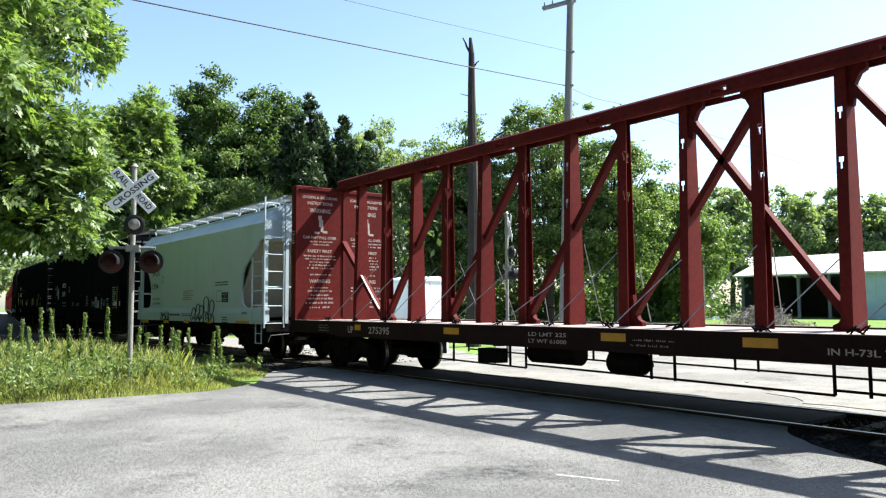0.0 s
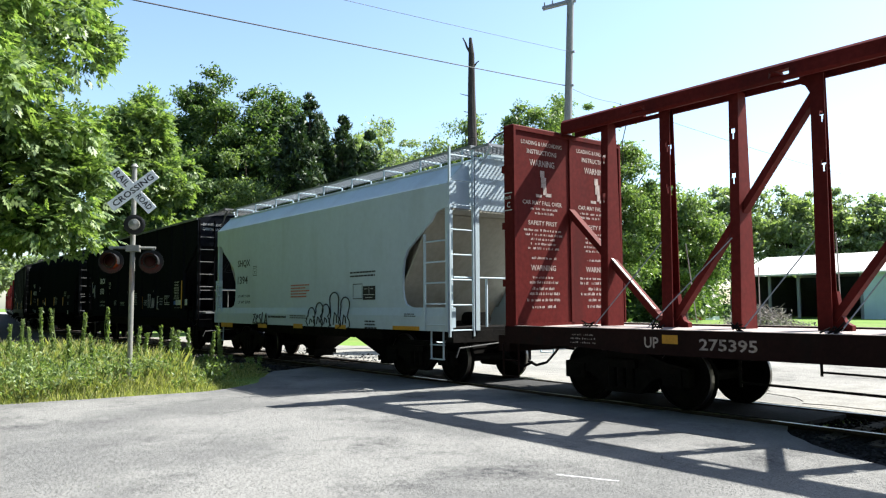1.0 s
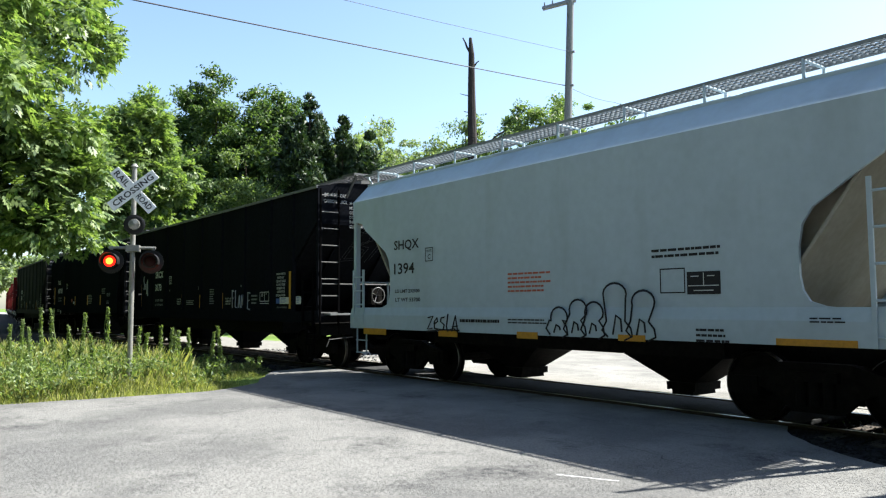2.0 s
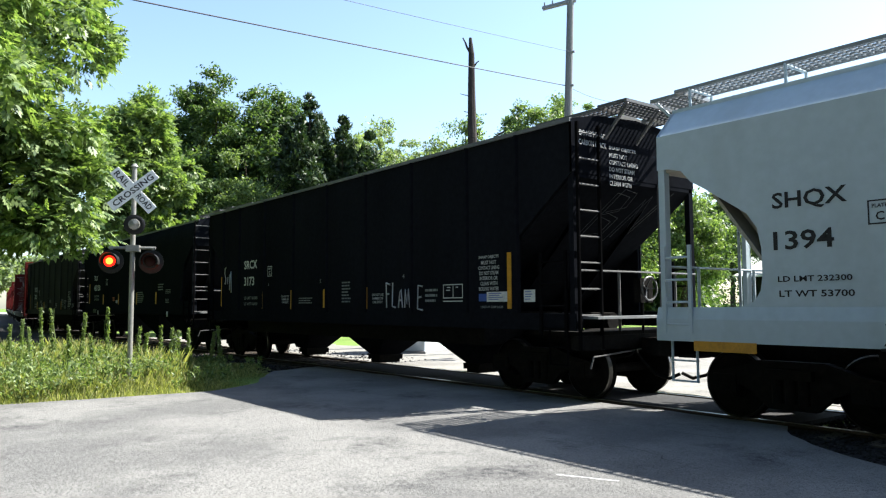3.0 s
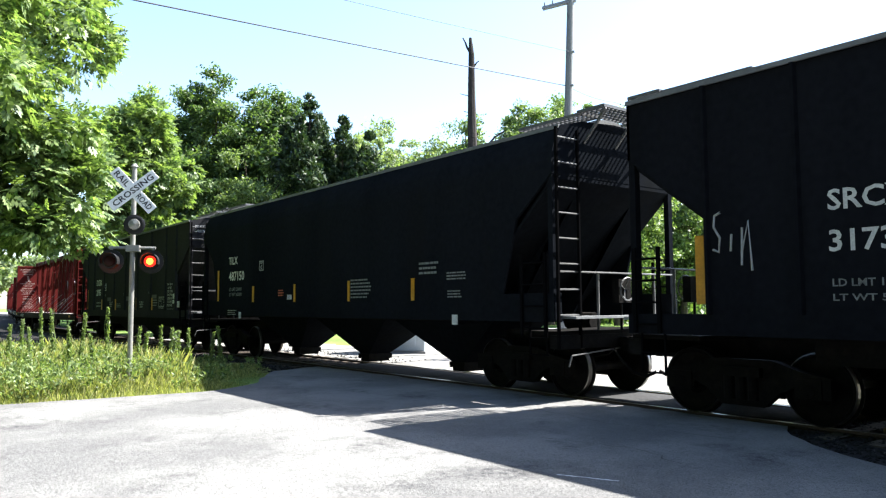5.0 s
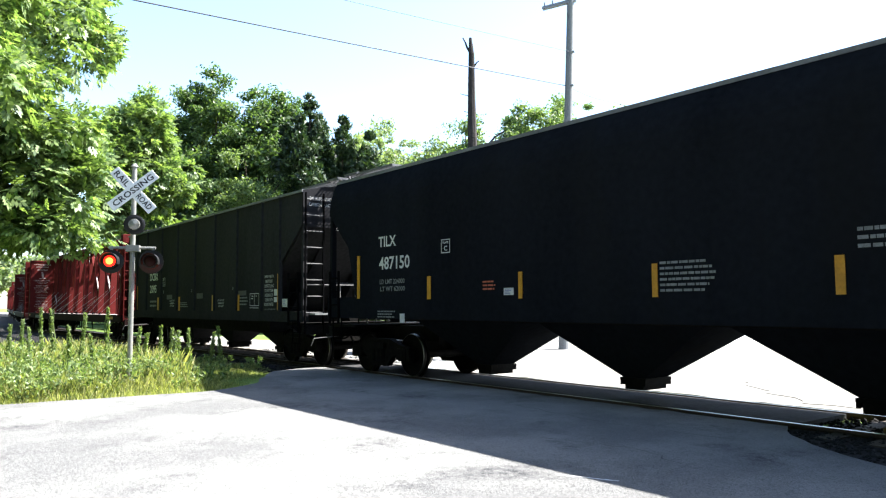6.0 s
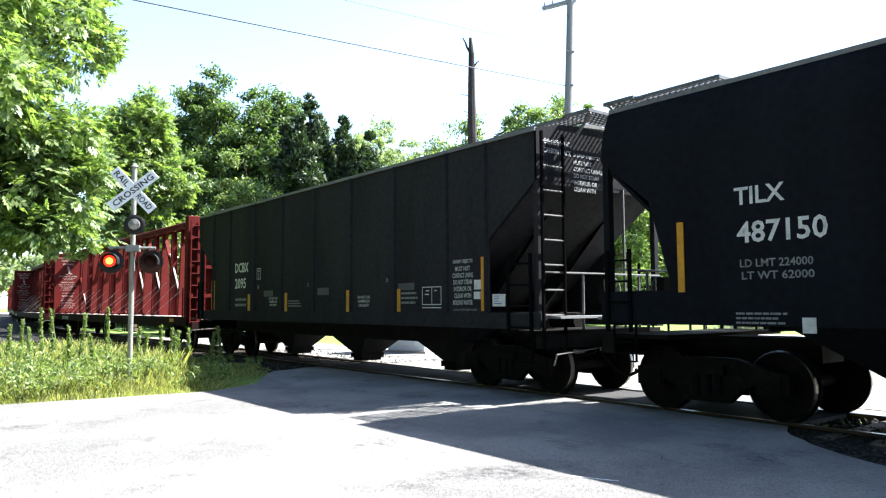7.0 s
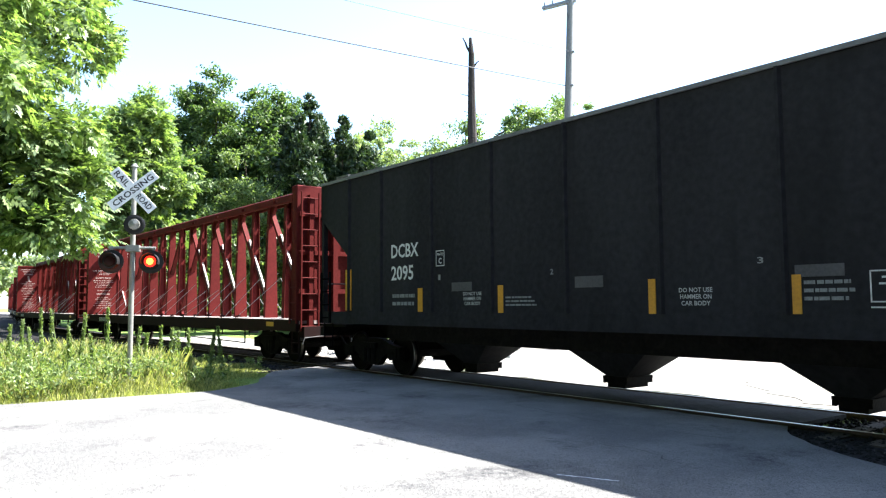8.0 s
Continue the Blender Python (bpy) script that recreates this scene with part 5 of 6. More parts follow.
    for e in (-1, 1):
        bm = bmesh.new()
        beam(bm, (e * XI, 0, 3.22), (e * (XI - 1.9), 0, 1.3), 0.14, 0.11)
        q = part("strut", bm, M_RED, car)
        # the brace's sunlit edge, likewise a strip of pale colour
        bm = bmesh.new()
        beam(bm, (e * (XI - 0.85), -0.055, 2.445), (e * (XI - 1.84), -0.055, 1.445), 0.05, 0.018)
        part("worn_edge", bm, M_STRUT_HIGHLIGHT, q, "pale strip for the strut's sunlit upper edge")
    # slack tie-down straps and winches along the sills
    rnd = random.Random(5)
    for k in range(1, 16):
        x = posts[k]
        bm = bmesh.new()
        rod(bm, (x + rnd.uniform(-0.05, 0.05), -0.3, 2.35 + rnd.uniform(-0.3, 0.3)), (x - 0.55 + rnd.uniform(-0.2, 0.1), -1.32, 1.2), 0.009, n=5)
        part("tie_down_cable", bm, M_GALV, car, "thin slack steel cable")
        bm = bmesh.new()
        rod(bm, (x + rnd.uniform(-0.05, 0.05), 0.3, 2.35 + rnd.uniform(-0.3, 0.3)), (x - 0.55 + rnd.uniform(-0.2, 0.1), 1.32, 1.2), 0.009, n=5)
        part("tie_down_cable", bm, M_GALV, car, "thin slack steel cable")
        # a short heap of chain at the cable's foot
        bm = bmesh.new()
        for i in range(7):
            p = Vector((x - 0.58 + rnd.uniform(-0.10, 0.10), -1.34 + rnd.uniform(-0.04, 0.04), 1.19 + rnd.uniform(0.0, 0.06)))
            d = Vector((rnd.uniform(-1, 1), rnd.uniform(-0.5, 0.5), rnd.uniform(-0.4, 0.9))).normalized() * rnd.uniform(0.04, 0.09)
            rod(bm, p - d, p + d, 0.011, n=5)
        part("chain", bm, M_IRON, car, "short heap of tie-down chain")
    for x in ((-8.16, -4.9, -1.05, 1.24, 3.9, 6.3, 8.9) if reporting else (-11.05, 9.6)):
        bm = bmesh.new()
        bx(bm, x, x + (0.25 if x == -8.16 else 0.46), -W - 0.004, -W + 0.01, 0.98, 1.10)
        part("reflector", bm, M_YELLOW, car, "yellow reflector strip")
    if reporting:
        for q, x, w in (("UP", -8.46, 0.24), ("275395", -7.58, 0.82)):
            lettering([(q, x, 0.91, w, 0.155)], M_WORN_STENCIL, car, "y", -W - 0.005, "car_number", "large stencilled letters")
        lettering([("LD LMT 225", -2.6, 1.01, 0.85, 0.065), ("LT WT 61000", -2.6, 0.90, 0.85, 0.065), ("IN H-73L 73-", 2.29, 0.93, 0.8, 0.08)], M_WORN_STENCIL, car, "y", -W - 0.005, "notice", "stencilled weights")
        lettering([("#", -9.86 + 0.034 * (i % 15) + rnd.uniform(0, 0.01), 1.05 - 0.06 * (i // 15), rnd.uniform(0.008, 0.024), rnd.uniform(0.014, 0.028)) for i in range(45) if i % 7] + [("#", -0.5 + 0.034 * (i % 22), 1.0 - 0.075 * (i // 22), rnd.uniform(0.008, 0.024), rnd.uniform(0.014, 0.03)) for i in range(41) if i % 6], M_WORN_STENCIL, car, "y", -W - 0.005, "stencil", "small worn stencil lines")
    else:
        lettering([("#", -8.68 + 0.2 * i, 0.88, 0.13, 0.17) for i in range(8)], M_WHITE, car, "y", -W - 0.005, "stencil", "worn car number, not readable")
    add_trucks(car, (-9.15, 9.15))
    return car


first = centerbeam("empty red centerbeam lumber car with stencilled bulkhead", True)
CARS.append((first, -6.43))
second = centerbeam("empty red centerbeam lumber car, far in the train", False)
CARS.append((second, -94.45))
for s in (-118.8, -143.2, -167.6, -192.0):
    CARS.append((copy_thing(second, pose(0, 0, 0)), s))
# ---------------------------------------------------------------- trees and plants
def leaf_cloud(centres, spread, per, size, seed, droop=0.25, flat=0.75, slim=(0.20, 0.34)):
    """Diamond leaves round clump centres; returns vertices and quads."""
    rng = np.random.default_rng(seed)
    n = len(centres) * per
    c = np.repeat(centres, per, axis=0)
    s = np.repeat(spread, per)
    d = np.clip(rng.normal(size=(n, 3)), -1.9, 1.9)
    p = c + d * (s * 0.52)[:, None] * np.array([1, 1, flat])
    d /= np.linalg.norm(d, axis=1)[:, None]
    axis = rng.normal(size=(n, 3)) * 0.7 + d * 0.7
    axis[:, 2] -= droop
    axis /= np.linalg.norm(axis, axis=1)[:, None]
    nrm = rng.normal(size=(n, 3)) * 0.75 + np.array([0, 0, 0.9]) + d * 0.4
    side = np.cross(axis, nrm)
    side /= np.maximum(np.linalg.norm(side, axis=1), 1e-6)[:, None]
    ln = size * rng.uniform(0.6, 1.3, n)[:, None]
    w = ln * rng.uniform(*slim, n)[:, None]
    fold = np.cross(side, axis) * w * 0.35
    v = np.stack([p - axis * ln * 0.5, p - side * w + fold, p + axis * ln * 0.5, p + side * w + fold], axis=1).reshape(-1, 3)
    f = np.arange(4 * n).reshape(-1, 4)
    return v, f


def limb(bm, a, b, r0, r1, rnd, bend=0.12, n=7, parts=4):
    a, b = Vector(a), Vector(b)
    span = (b - a).length
    pts = [a.lerp(b, i / parts) + Vector((rnd.uniform(-1, 1), rnd.uniform(-1, 1), rnd.uniform(-0.5, 0.5))) * (bend * span / parts if 0 < i < parts else 0) for i in range(parts + 1)]
    for i in range(parts):
        k0, k1 = i / parts, (i + 1) / parts
        rod(bm, pts[i], pts[i + 1], r0 + (r1 - r0) * k0, r0 + (r1 - r0) * k1, n)
    return pts


def spray_cloud(centres, spread, per, size, seed, flat=0.7, pairs=3):
    """Compound leaves (leaflets in pairs along a drooping rib) round clump centres."""
    rng = np.random.default_rng(seed)
    n = len(centres) * per
    c, s = np.repeat(centres, per, axis=0), np.repeat(spread, per)
    d = rng.normal(size=(n, 3))
    d[:, 2] += 0.25
    d /= np.linalg.norm(d, axis=1)[:, None]
    p = c + d * (s * (0.30 + 0.70 * rng.random(n) ** 0.7))[:, None] * np.array([1, 1, flat])
    rib = d + rng.normal(size=(n, 3)) * 0.35
    rib[:, 2] -= 0.45
    rib /= np.linalg.norm(rib, axis=1)[:, None]
    up = np.array([0, 0, 1.0]) + rng.normal(size=(n, 3)) * 0.45
    side = np.cross(rib, up)
    side /= np.maximum(np.linalg.norm(side, axis=1), 1e-6)[:, None]
    ln = size * rng.uniform(0.7, 1.25, n)
    quads = []
    for j in range(pairs):
        for sgn in (-1, 1):
            foot = p + rib * (ln * (0.25 + 0.60 * j / pairs))[:, None]
            ax = rib * 0.55 + side * sgn * 0.85
            ax[:, 2] -= 0.12
            quads.append((foot, ax / np.linalg.norm(ax, axis=1)[:, None], ln * (0.46 - 0.05 * j)))
    quads.append((p + rib * (ln * 0.70)[:, None], rib, ln * 0.42))
    out = []
    for foot, ax, l in quads:
        w = np.cross(ax, np.cross(side, rib))
        w /= np.maximum(np.linalg.norm(w, axis=1), 1e-6)[:, None]
        w = w * (l * 0.25)[:, None]
        sag = np.array([0, 0, -1.0]) * (l * 0.10)[:, None]
        out.append(np.stack([foot, foot + ax * (l * 0.5)[:, None] - w, foot + ax * l[:, None] + sag, foot + ax * (l * 0.5)[:, None] + w], axis=1))
    v = np.stack(out, axis=1).reshape(-1, 3)
    return v, np.arange(len(v)).reshape(-1, 4)


def tree(label, base, height, crown, seed, leaf, per, material, clumps, clump_r, trunk_r=0.25, bark=M_BARK, low=(), category="tree", off=(0, 0), compound=False):
    """crown: (radius x, radius y, lowest z). off shifts the crown from over the trunk; low adds boughs (corner, size, count)."""
    rnd = random.Random(seed)
    rng = np.random.default_rng(seed)
    t = thing("tree", label, category, "trees round the crossing", (base[0], base[1], -0.1))
    rx, ry, z0 = crown
    zc, rz = (height + z0) / 2, (height - z0) / 2
    # main boughs spread over the crown, each with its own heap of leaf clumps
    boughs = max(9, clumps // 9)
    k = np.arange(boughs) + 0.5
    polar, turn = np.arccos(1 - 1.85 * k / boughs), k * 2.39996 + seed
    d = np.stack([np.sin(polar) * np.cos(turn), np.sin(polar) * np.sin(turn), np.cos(polar)], axis=1) + rng.normal(size=(boughs, 3)) * 0.10
    rad = rng.uniform(0.70, 1.0, boughs)
    bough = np.stack([off[0] + d[:, 0] * rad * (rx - clump_r), off[1] + d[:, 1] * rad * (ry - clump_r), zc + d[:, 2] * rad * (rz - clump_r * 1.1)], axis=1)
    reach = clump_r * 2.3 * rng.uniform(0.65, 1.3, boughs)
    which = rng.integers(0, boughs, clumps)
    e = rng.normal(size=(clumps, 3))
    e /= np.linalg.norm(e, axis=1)[:, None]
    c = bough[which] + e * (reach[which] * rng.random(clumps) ** 0.5)[:, None] * np.array([1, 1, 0.62])
    # and some about the stem, so that the crown is not hollow
    inner = rng.random(clumps) < 0.36
    e2 = e * (rng.random(clumps) ** 0.45)[:, None]
    c[inner] = (np.array([off[0], off[1], zc]) + e2 * np.array([rx, ry, rz]) * 0.85)[inner]
    for corner, size, count in low:
        c = np.concatenate([c, np.array(corner) + rng.random((count, 3)) * np.array(size)])
    spread = clump_r * rng.uniform(0.5, 1.15, len(c))
    if compound:
        v, f = spray_cloud(c, spread, per, leaf, seed + 1)
    else:
        v, f = leaf_cloud(c, spread, per, leaf, seed + 1, 0.25, 0.62)
    ob = raw("crown", v, f, material, t)
    tagged(ob, "leafy crown with gaps")
    bm = bmesh.new()
    fork = Vector((off[0] * 0.3, off[1] * 0.3, max(z0 * 0.9, height * 0.28)))
    limb(bm, (0, 0, 0), fork, trunk_r * 1.25, trunk_r * 0.8, rnd, 0.08, 10)
    top = Vector((off[0], off[1], zc + rz * 0.55))
    limb(bm, fork, top, trunk_r * 0.8, trunk_r * 0.2, rnd, 0.15, 8)
    for i in range(min(30, boughs)):
        k = rnd.uniform(0.0, 0.75)
        limb(bm, fork.lerp(top, k), bough[i], trunk_r * 0.38 * (1 - 0.5 * k), 0.03, rnd, 0.25, 5)
    part("trunk", bm, bark, t, "dark trunk with spreading limbs")
    return t


def conifer(label, base, height, radius, seed):
    rng = np.random.default_rng(seed)
    rnd = random.Random(seed)
    t = thing("conifer", label, "tree", "trees round the crossing", (base[0], base[1], -0.1))
    cs, sp = [], []
    tips = [(0.0, 0.0, 1.0)] + [(rng.uniform(-0.4, 0.4) * radius, rng.uniform(-0.4, 0.4) * radius, rng.uniform(0.80, 0.94)) for i in range(6)]
    for i in range(420):
        tx, ty, th = tips[i % 7]
        k = rng.random() ** 0.75
        z = 1.5 + (height * th - 1.8) * k
        r = radius * (0.95 if i % 7 == 0 else 0.65) * (1 - k) ** 0.9 * rng.uniform(0.2, 1.1)
        a = rng.uniform(0, 6.283)
        cs.append((tx + r * math.cos(a), ty + r * math.sin(a), z + 0.25 * r))
        sp.append(0.22 + 0.75 * (1 - k) ** 0.8 * rng.uniform(0.6, 1.2))
    v, f = leaf_cloud(np.array(cs), np.array(sp), 82, 0.35, seed, -0.5, 0.7, (0.12, 0.2))
    tagged(raw("crown", v, f, M_CEDAR, t), "dark dense evergreen sprays")
    bm = bmesh.new()
    rod(bm, (0, 0, 0), (0, 0, height * 0.96), 0.28, 0.03, 9)
    for i in range(0, 210, 9):
        rod(bm, (0, 0, cs[i][2] - 0.3), cs[i], 0.05, 0.015, 5)
    part("trunk", bm, M_BARK, t)
    return t


# near ash on the left, its limbs hanging into view, and the trees beyond the rails
tree("large leafy ash tree with hanging limbs beside the track", (-26.5, -9.9), 16.0, (5.0, 5.2, 3.4), 11, 0.47, 37, M_LEAF_ASH, 740, 0.74, 0.34, off=(0.2, -0.1),
     low=(((-0.6, 5.0, 9.9), (1.0, 1.0, 1.2), 9), ((-0.8, 3.8, 10.6), (1.4, 1.6, 1.8), 11), ((-1.5, 2.4, 3.8), (3.0, 2.6, 3.6), 60), ((-1.2, 4.3, 3.6), (2.4, 1.4, 4.2), 40), ((-1.5, -1.5, 4.2), (3.0, 4.0, 3.4), 60)), compound=True)
tree("leafy green ash tree behind the train", (-51.6, 3.9), 16.3, (2.4, 2.7, 5.6), 12, 0.68, 36, M_LEAF_ASH, 280, 0.75, 0.3, compound=True)
tree("tall oak with a broad dark crown", (-66.0, 14.4), 22.4, (5.2, 5.4, 2.0), 13, 0.32, 170, M_LEAF_OAK, 480, 1.05, 0.45)
tree("tall oak with a rounded bright top", (-63.0, 18.9), 22.6, (4.4, 4.6, 2.0), 14, 0.32, 170, M_LEAF_OAK, 400, 1.05, 0.42)
tree("broad oak at the edge of the wood", (-74.0, 13.5), 21.0, (5.0, 5.0, 2.0), 15, 0.32, 120, M_LEAF_OAK, 220, 1.15, 0.3)
tree("young bright oak below the taller trees", (-43.0, 8.6), 11.4, (3.2, 3.2, 1.5), 16, 0.19, 190, M_LEAF_MAPLE, 150, 0.70, 0.22)
conifer("dark red cedar with a ragged top", (-41.4, 11.4), 15.2, 4.2, 17)
conifer("dark red cedar beside a taller one", (-40.4, 13.2), 13.6, 3.8, 18)
conifer("low dark red cedar at the wood's end", (-41.0, 15.2), 12.4, 3.2, 19)
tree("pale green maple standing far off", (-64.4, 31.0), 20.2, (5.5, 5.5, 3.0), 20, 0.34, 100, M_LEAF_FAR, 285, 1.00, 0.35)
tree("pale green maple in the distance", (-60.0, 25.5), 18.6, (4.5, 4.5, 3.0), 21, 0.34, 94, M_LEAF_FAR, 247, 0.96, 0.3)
tree("green maple behind the dead tree", (-50.0, 25.5), 13.4, (4.6, 4.6, 1.5), 22, 0.26, 126, M_LEAF_MAPLE, 250, 0.85, 0.28)
tree("green maple at the lawn's edge", (-46.0, 28.5), 13.8, (4.2, 4.2, 1.5), 23, 0.26, 126, M_LEAF_MAPLE, 240, 0.85, 0.28)
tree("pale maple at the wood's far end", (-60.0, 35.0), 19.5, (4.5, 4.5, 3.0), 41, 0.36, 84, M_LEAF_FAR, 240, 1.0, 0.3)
tree("bright maple behind the bare trunk", (-46.9, 28.9), 17.4, (3.6, 3.6, 1.8), 42, 0.26, 134, M_LEAF_MAPLE, 260, 0.82, 0.3)
tree("tall bright maple with an open top", (-41.6, 32.6), 19.4, (5.0, 5.0, 1.8), 24, 0.26, 142, M_LEAF_MAPLE, 330, 0.85, 0.34)
tree("bright maple with low boughs", (-36.6, 34.8), 15.6, (4.0, 4.0, 1.4), 25, 0.26, 134, M_LEAF_MAPLE, 280, 0.80, 0.3)
tree("rounded maple with yellowing leaves", (-39.6, 47.5), 12.6, (3.9, 3.9, 1.6), 26, 0.30, 109, M_LEAF_MAPLE, 250, 0.90, 0.28)
tree("maple beside the tin-roofed shed", (-44.5, 50.5), 13.4, (4.2, 4.2, 1.6), 27, 0.30, 100, M_LEAF_MAPLE, 230, 0.96, 0.28)
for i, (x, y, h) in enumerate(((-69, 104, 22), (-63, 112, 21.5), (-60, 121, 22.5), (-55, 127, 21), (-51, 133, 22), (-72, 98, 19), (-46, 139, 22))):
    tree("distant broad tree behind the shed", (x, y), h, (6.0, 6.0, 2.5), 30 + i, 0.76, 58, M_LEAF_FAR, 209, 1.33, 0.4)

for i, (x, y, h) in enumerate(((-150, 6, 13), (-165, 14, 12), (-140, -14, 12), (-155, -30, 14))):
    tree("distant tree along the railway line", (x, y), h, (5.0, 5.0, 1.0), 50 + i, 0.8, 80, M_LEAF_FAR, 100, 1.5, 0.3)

# undergrowth that closes the wood below the crowns
rng = np.random.default_rng(77)
cs = []
for (x0, y0), (x1, y1), n, h in (((-74, 10.5), (-50, 9.5), 190, 7.5), ((-75, 12), (-40, 17), 260, 6.0), ((-98, 13.5), (-66, 10.5), 460, 16.0), ((-72, 17.0), (-58, 19.5), 200, 19.0), ((-62, 30), (-40, 37), 260, 7.0), ((-47, 40), (-41.5, 51), 170, 6.0), ((-45.0, 52), (-50, 66), 280, 6.5), ((-75, 95), (-40, 140), 160, 9.0)):
    k = rng.random(n)
    cs.append(np.stack([x0 + (x1 - x0) * k + rng.normal(size=n) * 1.4, y0 + (y1 - y0) * k + rng.normal(size=n) * 1.4, h * rng.random(n) ** 1.3 + 0.3], axis=1))
cs = np.concatenate(cs)
v, f = leaf_cloud(cs, rng.uniform(0.9, 1.9, len(cs)), 60, 0.50, 78)
tagged(raw("undergrowth", v, f, M_LEAF_OAK), "dense dark undergrowth of the wood", "undergrowth", kind="stuff")

# added leaf masses, all out of view, that cut the skylight on shaded sides
cs = []
for (x0, y0), (x1, y1), n, h in (((-85, -22), (20, -22), 640, 24.0), ((-36, -12.8), (-84, -8.0), 340, 22.0), ((15, -22), (17, -3), 220, 19.0)):
    k = rng.random(n)
    cs.append(np.stack([x0 + (x1 - x0) * k + rng.normal(size=n) * 1.3, y0 + (y1 - y0) * k + rng.normal(size=n) * 1.3, h * rng.random(n) * (0.85 + 0.15 * np.sin(k * 40))], axis=1))
cs = np.concatenate(cs)
v, f = leaf_cloud(cs, rng.uniform(1.8, 3.2, len(cs)), 50, 1.2, 79)
tagged(raw("woods", v, f, M_LEAF_BLOCKER), "unseen added leaf mass that blocks skylight", "woods", kind="stuff")


def dead_tree():
    t = thing("dead_tree", "bare dead tree trunk with broken branch stubs", "tree", "", (-22.44, 8.64, -0.1))
    rnd = random.Random(3)
    bm = bmesh.new()
    pts = [(0, 0, 0), (0.05, 0, 3), (0.0, 0.05, 5.6), (0.06, -0.02, 8.2), (-0.02, 0.03, 10.2), (0.03, 0.0, 11.6), (-0.03, 0.0, 12.3)]
    rs = [0.30, 0.25, 0.22, 0.185, 0.15, 0.12, 0.06]
    for i in range(6):
        rod(bm, pts[i], pts[i + 1], rs[i], rs[i + 1], 9)
    part("trunk", bm, M_DEADWOOD, t)
    R = Vector((0.612, 0.79, 0))
    for z, k, dz, r in ((11.6, -0.32, 0.7, 0.06), (11.0, 0.32, 0.35, 0.05), (9.9, -0.45, 0.12, 0.025), (9.2, -0.3, 0.1, 0.03), (8.2, 0.25, 0.2, 0.04), (7.4, 1.3, 1.1, 0.07), (6.6, -0.5, 0.4, 0.05), (3.2, 0.6, 0.8, 0.06), (4.4, -0.6, 0.6, 0.05)):
        bm = bmesh.new()
        limb(bm, (0, 0, z), tuple(R * k + Vector((0, 0, z + dz))), r, r * 0.4, rnd, 0.2, 6)
        part("branch_stub", bm, M_DEADWOOD, t)


dead_tree()


# grass verge: blades in tufts, thicker and longer away from the road
rng = np.random.default_rng(5)
n = 95000
x = -13.55 - 11 * rng.random(n) ** 1.35
y = rng.uniform(-10.5, -2.0, n)
edge = np.where(y < -5.0, -13.75, -13.6 - (y + 5.0) * 1.05)
keep = x < edge + 0.06 * rng.normal(size=n)
x, y, edge = x[keep], y[keep], edge[keep]
n = len(x)
depth = np.clip((edge - x) / 1.6, 0, 1)
shade = np.clip((-4.1 - y) / 0.9, 0.22, 1)
h = (0.13 + 0.44 * depth) * rng.uniform(0.45, 1.4, n) * (0.75 + 0.35 * np.sin(x * 2.1) * np.cos(y * 1.7)) * shade
a = rng.uniform(0, 6.283, n)
lean = rng.uniform(0.1, 0.55, n) * h
w = rng.uniform(0.004, 0.011, n)
curl = np.stack([np.cos(a) * lean, np.sin(a) * lean], axis=1)
sd = np.stack([-np.sin(a) * w, np.cos(a) * w], axis=1)
z0 = np.full(n, -0.1)
P = lambda dx, dy, dz: np.stack([x + dx, y + dy, z0 + dz], axis=1)
v = np.stack([P(-sd[:, 0], -sd[:, 1], 0), P(sd[:, 0], sd[:, 1], 0), P(curl[:, 0] * 0.35 + sd[:, 0] * 0.8, curl[:, 1] * 0.35 + sd[:, 1] * 0.8, h * 0.6), P(curl[:, 0], curl[:, 1], h)], axis=1).reshape(-1, 3)
f = np.arange(4 * n).reshape(-1, 4)
tagged(raw("grass", v, f, M_GRASS), "long unmown green and straw-coloured grass", "grass", kind="stuff")
# broad low weeds among it
m = 430
wx = -13.9 - 8 * rng.random(m) ** 1.3
wy = rng.uniform(-9.5, -2.6, m)
ok = (rng.random(m) < np.where(wy < -5.8, 1.0, 0.4)) & (wx < np.where(wy < -5.0, -13.9, -13.8 - (wy + 5.0) * 1.05))
wz = rng.uniform(0.06, 0.34, m) + np.where(wy < -5.6, rng.uniform(0, 0.34, m), 0)
v, f = leaf_cloud(np.stack([wx, wy, wz], axis=1)[ok], rng.uniform(0.10, 0.24, ok.sum()) * np.clip((-3.9 - wy[ok]) / 0.8, 0.3, 1), 52, 0.085, 6, -0.6, 1.1, (0.13, 0.22))
tagged(raw("low_weeds", v, f, M_WEED), "low broad-leaved weeds in the grass", "weeds", kind="stuff")


def weed(seed, height):
    t = thing("tall_weed", "tall green weed with a narrow leafy spike", "weed", "tall weeds in the verge")
    rnd = random.Random(seed)
    bm = bmesh.new()
    limb(bm, (0, 0, 0), (rnd.uniform(-0.08, 0.08), rnd.uniform(-0.08, 0.08), height), 0.014, 0.006, rnd, 0.1, 5)
    part("stem", bm, M_WEED, t)
    rng = np.random.default_rng(seed)
    k = 120
    zs = 0.06 + (height - 0.06) * np.sort(rng.random(k) ** 0.85)
    width = (0.015 + 0.048 * (1 - zs / height) ** 0.8) * rng.uniform(0.6, 1.3, k)
    c = np.stack([rng.normal(size=k) * 0.008, rng.normal(size=k) * 0.008, zs], axis=1)
    v, f = leaf_cloud(c, width, 5, 0.085, seed, -0.9, 0.9, (0.10, 0.17))
    tagged(raw("leaves", v, f, M_WEED, t), "narrow upright leaves")
    return t


